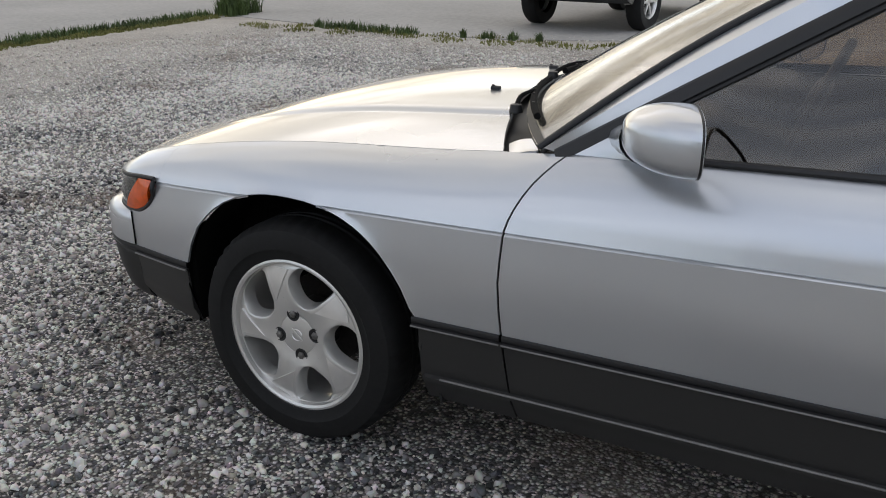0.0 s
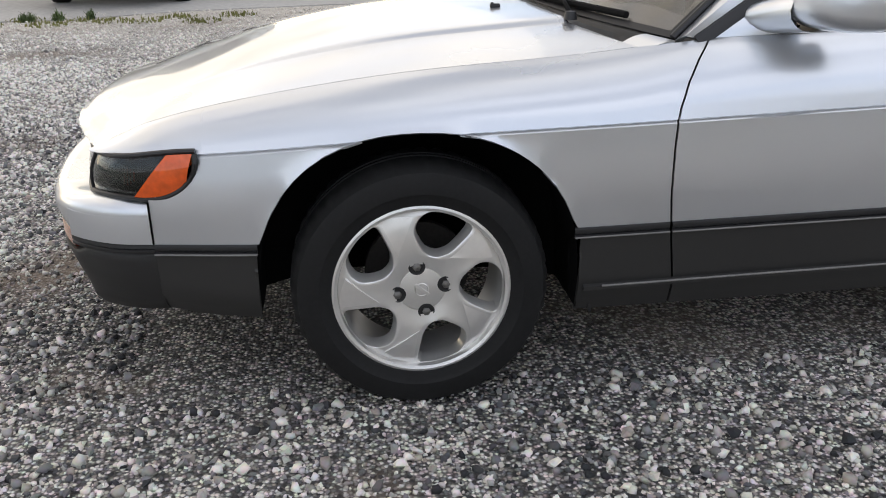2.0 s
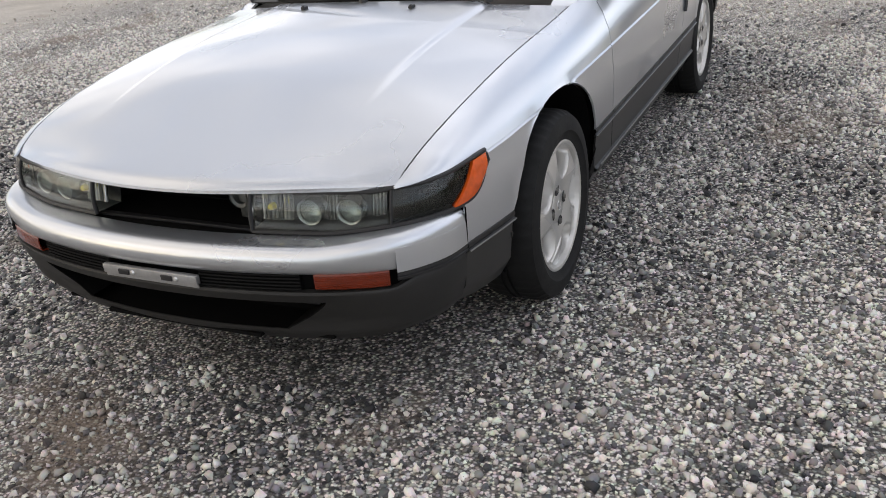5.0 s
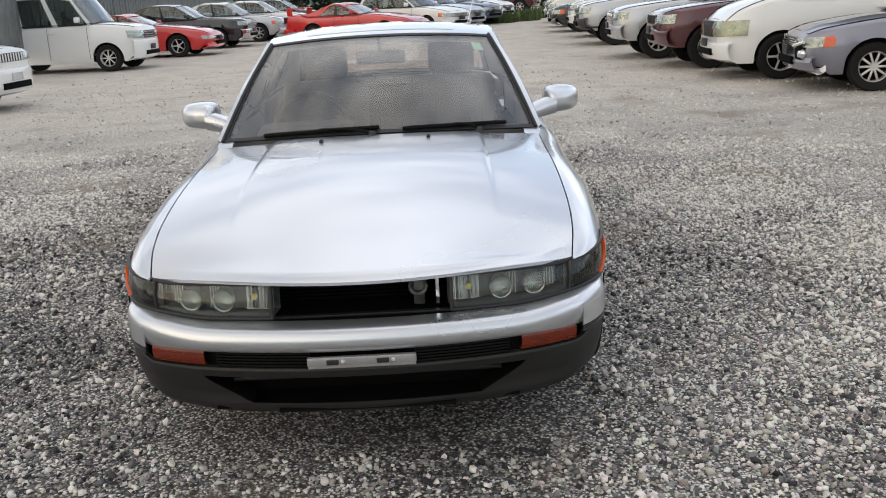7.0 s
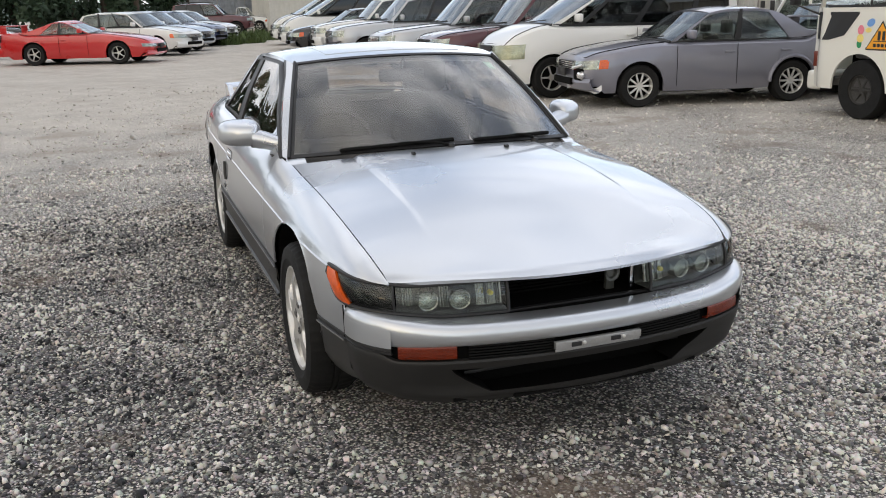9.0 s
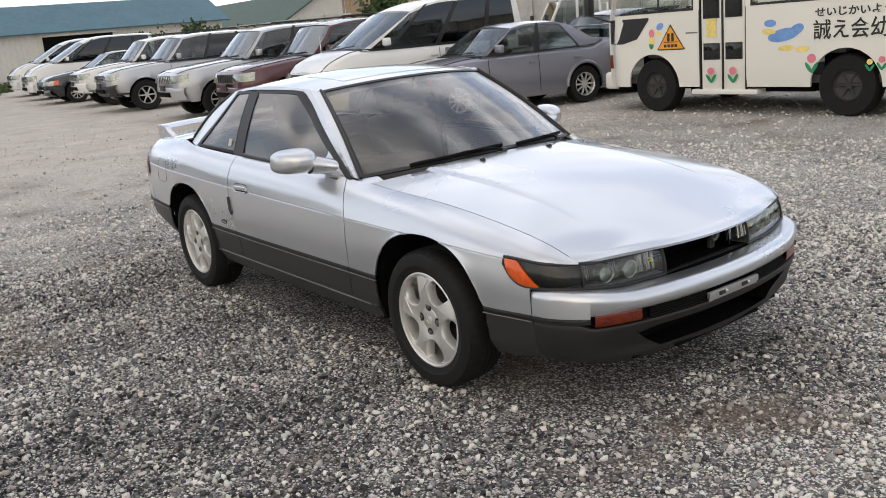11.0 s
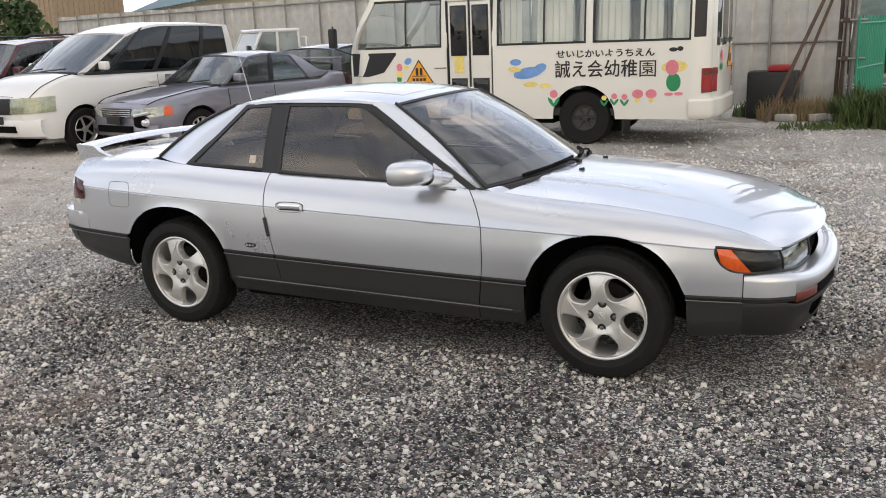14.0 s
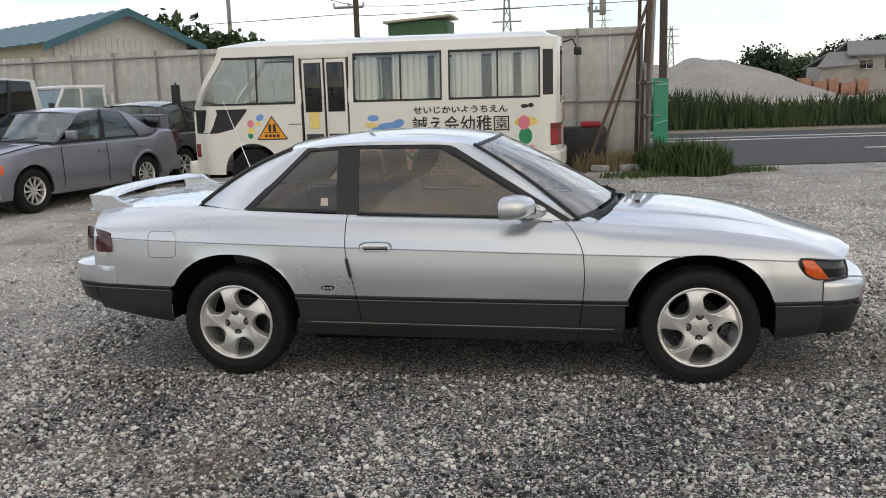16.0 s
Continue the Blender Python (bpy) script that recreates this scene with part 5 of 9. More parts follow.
def gravel_nodes(m, stones, shift=0.0, contrast=1.06):
    """Grey to white pebbles in patches; the loose stones take their tone stone by stone, the bed below by cells."""
    m.use_nodes = True
    nt = m.node_tree
    b = nt.nodes["Principled BSDF"]
    b.inputs["Roughness"].default_value = 0.85
    b.inputs["Specular IOR Level"].default_value = 0.35
    geo = nt.nodes.new("ShaderNodeNewGeometry")
    patch, bedn = nt.nodes.new("ShaderNodeTexNoise"), nt.nodes.new("ShaderNodeTexNoise")
    patch.inputs["Scale"].default_value, patch.inputs["Detail"].default_value = 0.9, 4.0
    bedn.inputs["Scale"].default_value, bedn.inputs["Detail"].default_value = 55.0, 6.0
    for n in (patch, bedn):
        nt.links.new(geo.outputs["Position"], n.inputs["Vector"])
    # the gravel's tone is darker in an oval about the coupe, paler outwards
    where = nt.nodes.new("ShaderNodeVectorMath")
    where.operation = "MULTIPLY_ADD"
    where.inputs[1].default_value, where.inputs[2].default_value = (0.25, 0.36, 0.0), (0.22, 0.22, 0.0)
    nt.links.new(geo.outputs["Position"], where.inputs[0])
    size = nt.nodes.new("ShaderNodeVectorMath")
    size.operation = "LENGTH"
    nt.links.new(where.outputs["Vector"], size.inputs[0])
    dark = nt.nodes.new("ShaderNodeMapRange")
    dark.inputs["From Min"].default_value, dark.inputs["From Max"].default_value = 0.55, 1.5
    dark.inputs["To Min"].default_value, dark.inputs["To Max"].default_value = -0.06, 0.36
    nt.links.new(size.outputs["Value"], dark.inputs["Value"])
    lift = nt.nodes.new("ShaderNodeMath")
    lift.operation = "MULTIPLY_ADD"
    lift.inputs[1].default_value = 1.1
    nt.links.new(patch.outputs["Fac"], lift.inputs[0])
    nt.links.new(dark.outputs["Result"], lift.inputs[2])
    pick = nt.nodes.new("ShaderNodeMath")
    pick.operation = "ADD"
    ramp = nt.nodes.new("ShaderNodeValToRGB")
    e = ramp.color_ramp.elements
    e[0].position, e[0].color = 0.10, (0.030, 0.031, 0.034, 1)
    e[1].position, e[1].color = 0.92, (0.80, 0.765, 0.705, 1)
    for p, c in ((0.26, (0.13, 0.13, 0.135, 1)), (0.42, (0.25, 0.245, 0.24, 1)), (0.52, (0.34, 0.30, 0.27, 1)), (0.62, (0.46, 0.443, 0.41, 1)), (0.78, (0.64, 0.61, 0.56, 1))):
        k = e.new(p)
        k.color = c
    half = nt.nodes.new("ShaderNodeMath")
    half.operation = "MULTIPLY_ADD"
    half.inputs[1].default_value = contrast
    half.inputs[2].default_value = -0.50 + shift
    if stones:
        nt.links.new(geo.outputs["Random Per Island"], half.inputs[0])
        nt.links.new(half.outputs[0], pick.inputs[0])
    else:
        cells = nt.nodes.new("ShaderNodeTexVoronoi")
        cells.inputs["Scale"].default_value = 98.0
        tint = nt.nodes.new("ShaderNodeSeparateColor")
        nt.links.new(geo.outputs["Position"], cells.inputs["Vector"])
        nt.links.new(cells.outputs["Color"], tint.inputs["Color"])
        nt.links.new(tint.outputs["Red"], half.inputs[0])
        nt.links.new(half.outputs[0], pick.inputs[0])
        half.inputs[1].default_value, half.inputs[2].default_value = 1.0, -0.50
        bump = nt.nodes.new("ShaderNodeBump")
        bump.inputs["Strength"].default_value, bump.inputs["Distance"].default_value = 1.0, 0.008
        bump.invert = True
        nt.links.new(cells.outputs["Distance"], bump.inputs["Height"])
        nt.links.new(bump.outputs["Normal"], b.inputs["Normal"])
        # shade in the gaps between the bed's stones, put into the colour
        gap_shade = nt.nodes.new("ShaderNodeMapRange")
        gap_shade.inputs["From Min"].default_value, gap_shade.inputs["From Max"].default_value = 0.38, 0.66
        gap_shade.inputs["To Min"].default_value, gap_shade.inputs["To Max"].default_value = 0.0, 0.85
        nt.links.new(cells.outputs["Distance"], gap_shade.inputs["Value"])
        bed_shaded = nt.nodes.new("ShaderNodeMix")
        bed_shaded.data_type = "RGBA"
        bed_shaded.inputs["B"].default_value = (0.045, 0.042, 0.039, 1)
        nt.links.new(gap_shade.outputs["Result"], bed_shaded.inputs["Factor"])
    nt.links.new(lift.outputs[0], pick.inputs[1])
    nt.links.new(pick.outputs[0], ramp.inputs["Fac"])
    mul = nt.nodes.new("ShaderNodeMix")
    mul.data_type, mul.blend_type = "RGBA", "MULTIPLY"
    mul.inputs["Factor"].default_value = 0.45
    nt.links.new(ramp.outputs["Color"], mul.inputs["A"])
    nt.links.new(bedn.outputs["Color"], mul.inputs["B"])
    gain = nt.nodes.new("ShaderNodeVectorMath")
    gain.operation = "SCALE"
    gain.inputs["Scale"].default_value = 1.3
    nt.links.new(mul.outputs["Result"], gain.inputs[0])
    # damp brown silt in loose patches
    damp, silty, brown = nt.nodes.new("ShaderNodeTexNoise"), nt.nodes.new("ShaderNodeMapRange"), nt.nodes.new("ShaderNodeMix")
    damp.inputs["Scale"].default_value, damp.inputs["Detail"].default_value = 1.25, 6.0
    silty.inputs["From Min"].default_value, silty.inputs["From Max"].default_value, silty.inputs["To Max"].default_value = 0.55, 0.70, 0.30 if stones else 0.75
    brown.data_type = "RGBA"
    brown.inputs["B"].default_value = (0.19, 0.145, 0.11, 1)
    nt.links.new(geo.outputs["Position"], damp.inputs["Vector"])
    nt.links.new(damp.outputs["Fac"], silty.inputs["Value"])
    nt.links.new(silty.outputs["Result"], brown.inputs["Factor"])
    # trodden beige dirt covers the stones towards the back of the yard, in uneven patches
    axis, edge = nt.nodes.new("ShaderNodeSeparateXYZ"), nt.nodes.new("ShaderNodeMath")
    nt.links.new(geo.outputs["Position"], axis.inputs["Vector"])
    edge.operation = "MULTIPLY_ADD"
    edge.inputs[1].default_value = -9.0
    nt.links.new(patch.outputs["Fac"], edge.inputs[0])
    nt.links.new(axis.outputs["X"], edge.inputs[2])
    dirt = nt.nodes.new("ShaderNodeMapRange")
    dirt.inputs["From Min"].default_value, dirt.inputs["From Max"].default_value = -8.0, -16.0
    dirt.inputs["To Min"].default_value, dirt.inputs["To Max"].default_value = 0.0, 0.45 if stones else 0.62
    nt.links.new(edge.outputs[0], dirt.inputs["Value"])
    if not stones:
        calm = nt.nodes.new("ShaderNodeMath")
        calm.operation = "SUBTRACT"
        calm.inputs[0].default_value = 0.96
        nt.links.new(dirt.outputs["Result"], calm.inputs[1])
        nt.links.new(calm.outputs[0], bump.inputs["Strength"])
    # and along the edge of the concrete
    rim_x, rim_y, either, worn = (nt.nodes.new(k) for k in ("ShaderNodeMapRange", "ShaderNodeMapRange", "ShaderNodeMath", "ShaderNodeMath"))
    for n, a_, b_, out_ in ((rim_x, 4.6, 7.8, "X"), (rim_y, -5.6, -7.8, "Y")):
        n.inputs["From Min"].default_value, n.inputs["From Max"].default_value, n.inputs["To Max"].default_value = a_, b_, 0.75
        nt.links.new(axis.outputs[out_], n.inputs["Value"])
    either.operation = worn.operation = "MAXIMUM"
    nt.links.new(rim_x.outputs["Result"], either.inputs[0])
    nt.links.new(rim_y.outputs["Result"], either.inputs[1])
    nt.links.new(either.outputs[0], worn.inputs[0])
    nt.links.new(dirt.outputs["Result"], worn.inputs[1])
    blotch = nt.nodes.new("ShaderNodeTexNoise")
    blotch.inputs["Scale"].default_value, blotch.inputs["Detail"].default_value = 2.2, 7.0
    nt.links.new(geo.outputs["Position"], blotch.inputs["Vector"])
    soil = nt.nodes.new("ShaderNodeValToRGB")
    soil.color_ramp.elements[0].position, soil.color_ramp.elements[0].color = 0.15, (0.43, 0.385, 0.325, 1)
    soil.color_ramp.elements[1].position, soil.color_ramp.elements[1].color = 0.85, (0.68, 0.625, 0.55, 1)
    nt.links.new(blotch.outputs["Fac"], soil.inputs["Fac"])
    laid = nt.nodes.new("ShaderNodeMix")
    laid.data_type = "RGBA"
    nt.links.new(worn.outputs[0], laid.inputs["Factor"])
    if stones:
        nt.links.new(gain.outputs["Vector"], brown.inputs["A"])
    else:
        nt.links.new(gain.outputs["Vector"], bed_shaded.inputs["A"])
        nt.links.new(bed_shaded.outputs["Result"], brown.inputs["A"])
    nt.links.new(brown.outputs["Result"], laid.inputs["A"])
    nt.links.new(soil.outputs["Color"], laid.inputs["B"])
    nt.links.new(laid.outputs["Result"], b.inputs["Base Color"])


M_GROUND, M_STONE = bpy.data.materials.new("gravel_bed"), bpy.data.materials.new("loose_pebbles")
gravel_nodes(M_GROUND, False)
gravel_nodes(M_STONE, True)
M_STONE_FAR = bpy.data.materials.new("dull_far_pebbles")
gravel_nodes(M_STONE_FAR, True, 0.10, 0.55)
xs = [-900, -400, -200, -98, -80, -60, -45, -30, -22, -16, -12, -10, -9, -8, -6, -4, -2, 0, 2, 4, 8, 15, 30, 60, 120, 400, 900]
ys = [-900, -400, -120, -60, -30, -15, -8, -4, -2, 0, 2, 4, 8, 15, 30, 60, 120, 400, 900]
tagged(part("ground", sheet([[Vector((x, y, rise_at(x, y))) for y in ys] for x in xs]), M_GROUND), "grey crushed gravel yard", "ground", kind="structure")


def pebbles(name, label, n, area, mean, spread, seed, keep=None, most=0.05, mat=M_STONE):
    """Loose stones as one mesh: squashed, turned and dented eight-corner chips."""
    rng = np.random.default_rng(seed)
    turn = [math.pi / 2 * i for i in range(4)]
    base = np.array([(1.0 * math.cos(a), 1.0 * math.sin(a), -0.35) for a in turn] + [(0.72 * math.cos(a + math.pi / 4), 0.72 * math.sin(a + math.pi / 4), 0.70) for a in turn])
    tri = np.array([(0, 3, 2), (0, 2, 1), (4, 5, 6), (4, 6, 7)] + [f for i in range(4) for f in ((i, (i + 1) % 4, 4 + i), (4 + i, (i + 1) % 4, 4 + (i + 1) % 4))])
    x = rng.uniform(area[0], area[1], n)
    y = rng.uniform(area[2], area[3], n)
    if keep is not None:
        ok = keep(x, y, rng)
        x, y = x[ok], y[ok]
        n = len(x)
    r = np.minimum(mean * np.exp(rng.normal(0, spread, n)), most) / 2
    shape = np.stack([rng.uniform(0.85, 1.35, n), rng.uniform(0.75, 1.1, n), rng.uniform(0.65, 0.95, n)], 1) * r[:, None]
    v = (base[None] * rng.uniform(0.62, 1.25, (n, 8, 1)) + rng.normal(0, 0.10, (n, 8, 3))) * shape[:, None, :]
    a, b = rng.uniform(0, 2 * math.pi, n), rng.normal(0, 0.6, n)
    ca, sa, cb, sb = np.cos(a)[:, None], np.sin(a)[:, None], np.cos(b)[:, None], np.sin(b)[:, None]
    vx, vz = v[..., 0] * cb - v[..., 2] * sb, v[..., 0] * sb + v[..., 2] * cb
    vy = v[..., 1]
    t = np.maximum(0.0, -x - 8.0)
    level = 0.010 * t * t / (t + 1.0) + r * rng.uniform(0.0, 0.5, n)
    out = np.stack([vx * ca - vy * sa + x[:, None], vx * sa + vy * ca + y[:, None], vz + level[:, None]], -1).reshape(-1, 3)
    faces = (tri[None] + 8 * np.arange(n)[:, None, None]).reshape(-1, 3)
    me = bpy.data.meshes.new(name)
    me.vertices.add(len(out))
    me.vertices.foreach_set("co", out.astype(np.float32).ravel())
    me.loops.add(faces.size)
    me.loops.foreach_set("vertex_index", faces.astype(np.int32).ravel())
    me.polygons.add(len(faces))
    me.polygons.foreach_set("loop_start", np.arange(0, faces.size, 3, dtype=np.int32))
    me.polygons.foreach_set("use_smooth", np.repeat(rng.uniform(0, 1, n) < 0.72, 12))
    me.update(calc_edges=True)
    me.materials.append(mat)
    return tagged(new(name, me), label, "gravel", kind="stuff")


def beside(x, y, rng):
    """Close round the coupe, but not under it; fewer large stones beside its sills."""
    under = (np.abs(y) < 0.72) & (x < 0.75) & (x > -3.4)
    d = np.hypot((x + 0.9) / 3.6, (y + 0.3) / 2.4)
    return ~under & (rng.uniform(0, 1, len(x)) < np.clip(0.35 + 0.9 * (d - 0.35), 0.45, 1.0))


def around(x, y, rng):
    """The rest of the near yard."""
    return (np.hypot(x - 1, y + 1) < 7.4) & ~((x > -3.9) & (x < 4.6) & (y > -4.6) & (y < 2.9))


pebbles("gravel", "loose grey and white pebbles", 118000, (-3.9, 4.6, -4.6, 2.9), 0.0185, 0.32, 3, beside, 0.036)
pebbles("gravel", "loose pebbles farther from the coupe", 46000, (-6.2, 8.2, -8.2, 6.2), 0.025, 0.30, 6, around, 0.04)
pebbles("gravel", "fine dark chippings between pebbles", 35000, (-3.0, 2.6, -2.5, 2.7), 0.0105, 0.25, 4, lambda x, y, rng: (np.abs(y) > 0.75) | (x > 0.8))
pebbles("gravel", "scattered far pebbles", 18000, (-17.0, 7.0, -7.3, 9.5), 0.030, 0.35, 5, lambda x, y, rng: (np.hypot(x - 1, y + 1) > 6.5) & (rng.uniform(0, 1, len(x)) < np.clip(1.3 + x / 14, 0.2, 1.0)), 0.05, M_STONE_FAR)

# concrete apron beyond the yard's edge, with a grassy joint
M_CONCRETE = material("worn_concrete", (0.40, 0.385, 0.36), 0.9, spread=0.22, grain=14, stain=0.5, bump=0.3, depth=0.004)
pave_edge = [(30, 2.0), (8.6, 1.0), (7.9, -4.2), (8.3, -6.8), (8.0, -8.2), (5.8, -7.7), (4.6, -7.5), (3.0, -7.55), (1.9, -8.1), (0.2, -8.4), (-6.0, -9.0), (-7.5, -12), (-8.5, -40)]
verts = [Vector((x, y, 0.012)) for x, y in pave_edge] + [Vector((60, -40, 0.012)), Vector((60, 2, 0.012))]
k = len(verts)
tagged(part("pavement", (verts + [v - Vector((0, 0, 0.2)) for v in verts], [tuple(range(k))] + [(i, (i + 1) % k, (i + 1) % k + k, i + k) for i in range(k)]), M_CONCRETE, smooth=False), "pale worn concrete apron", "pavement", kind="structure")

M_GRASS = material("green_grass", (0.062, 0.096, 0.024), 0.7, spread=0.5, grain=8, stain=0.8)
M_MOSS = material("yellow_green_moss", (0.17, 0.17, 0.05), 0.9, spread=0.4, grain=6, stain=0.9)
M_REEDS = material("dark_green_reeds", (0.042, 0.066, 0.020), 0.8, spread=0.6, grain=3, stain=0.35)
M_GRASS_DRY = material("dry_grass", (0.27, 0.21, 0.11), 0.8, spread=0.4, grain=8, stain=0.9)


def grass(name, label, spots, n, tall, mat, seed, spread=0.3, wide=0.006):
    """Bent blades, scattered round spots, as one object."""
    rng = random.Random(seed)
    verts, faces = [], []
    for _ in range(n):
        sx, sy, rr = rng.choice(spots)
        a, d = rng.uniform(0, 2 * math.pi), rr * math.sqrt(rng.random())
        x, y = sx + d * math.cos(a), sy + d * math.sin(a)
        z = rise_at(x, y)
        h = tall * rng.uniform(0.4, 1.1) * (1 - 0.45 * d / max(rr, 0.01))
        b, bend_ = rng.uniform(0, 2 * math.pi), h * rng.uniform(0.1, 0.55)
        dx, dy = math.cos(b), math.sin(b)
        w = wide * rng.uniform(0.6, 1.5)
        k = len(verts)
        for f, ww in ((0, 1.0), (0.45, 0.85), (0.8, 0.5), (1.0, 0.08)):
            for s in (-1, 1):
                verts.append(Vector((x + dx * bend_ * f * f - dy * w * ww * s, y + dy * bend_ * f * f + dx * w * ww * s, z + h * (f - 0.12 * f * f))))
        faces += [(k, k + 1, k + 3, k + 2), (k + 2, k + 3, k + 5, k + 4), (k + 4, k + 5, k + 7, k + 6)]
    return tagged(part(name, (verts, faces), mat, sharp=180), label, "grass", kind="stuff")


edge_spots = []
for a, b, m, rr in (((7.9, -3.5), (8.35, -8.0), 26, 0.16), ((6.1, -7.65), (4.4, -7.45), 9, 0.13), ((3.9, -7.5), (2.6, -7.6), 4, 0.08)):
    for i in range(m):
        t = (i + 0.5) / m
        edge_spots.append((lerp(a[0], b[0], t), lerp(a[1], b[1], t), rr * (0.5 + (i * 37 % 10) / 10)))
grass("grass", "green tufts along the concrete edge", edge_spots, 3600, 0.16, M_GRASS, 8)
verge_spots = [(lerp(7.82, 8.25, i / 40), lerp(-3.4, -8.1, i / 40), 0.20 + 0.10 * math.sin(i * 1.9)) for i in range(41)]
grass("grass", "low mossy strip along the concrete edge", verge_spots, 9000, 0.055, M_MOSS, 10, wide=0.012)
grass("grass", "thin pale tufts on the trodden dirt", [(lerp(6.9, 1.2, i / 18), -7.35 + 0.25 * math.sin(i * 2.7), 0.22) for i in range(19)], 1500, 0.07, M_MOSS, 12, wide=0.008)
grass("grass", "tall green clump at the concrete edge", [(8.3, -8.7, 0.35), (8.1, -8.3, 0.25)], 900, 0.5, M_GRASS, 9, wide=0.008)

# ---- parked vehicles of the yard ----
M_GLASS_FAR = glass("car_glass", (0.70, 0.74, 0.73), clear=0.95)
M_GLASS_DARK = glass("privacy_glass", (0.22, 0.24, 0.25), clear=0.8)
M_STEEL_WHEEL = material("dull_wheel_steel", (0.13, 0.13, 0.13), 0.6, 0.3, spread=0.25)


def small_wheel(owner, r, w, spokes, mat, hub=0.62):
    """A plainer wheel for the parked cars, its face to +y."""
    wh = new("wheel")
    wh.parent = owner
    rim = r * hub
    h = w / 2
    prof = [(rim * 0.96, -h * 0.9), (rim, -h), (r * 0.94, -h * 1.04), (r, -h * 0.75), (r, h * 0.75), (r * 0.94, h * 1.04), (rim + 0.01, h * 1.0), (rim, h * 0.92), (rim * 0.97, h * 0.80)]
    part("tyre", lathe(prof, 40), M_TYRE, wh, "black tyre")
    part("rim", joined(lathe([(rim, h * 0.9), (rim * 0.97, h * 0.98), (rim * 0.92, h * 0.86), (rim * 0.88, h * 0.3), (rim * 0.9, -h * 0.5)], 36), lathe([(0.0005, h * 0.72), (rim * 0.22, h * 0.70), (rim * 0.26, h * 0.5)], 20)), mat, wh)
    part("brake", lathe([(0.0005, h * 0.1), (rim * 0.9, h * 0.1)], 24), M_DARK, wh, "dark brake")
    for k in range(spokes):
        m = Matrix.Rotation(2 * math.pi * k / spokes, 4, "Y")
        part("spoke", moved(joined(*[block(rim * 0.15, rim * 0.94, h * 0.42, h * 0.74, -rim * 0.075, rim * 0.075, 0.01)]), m), mat, wh)
    return wh


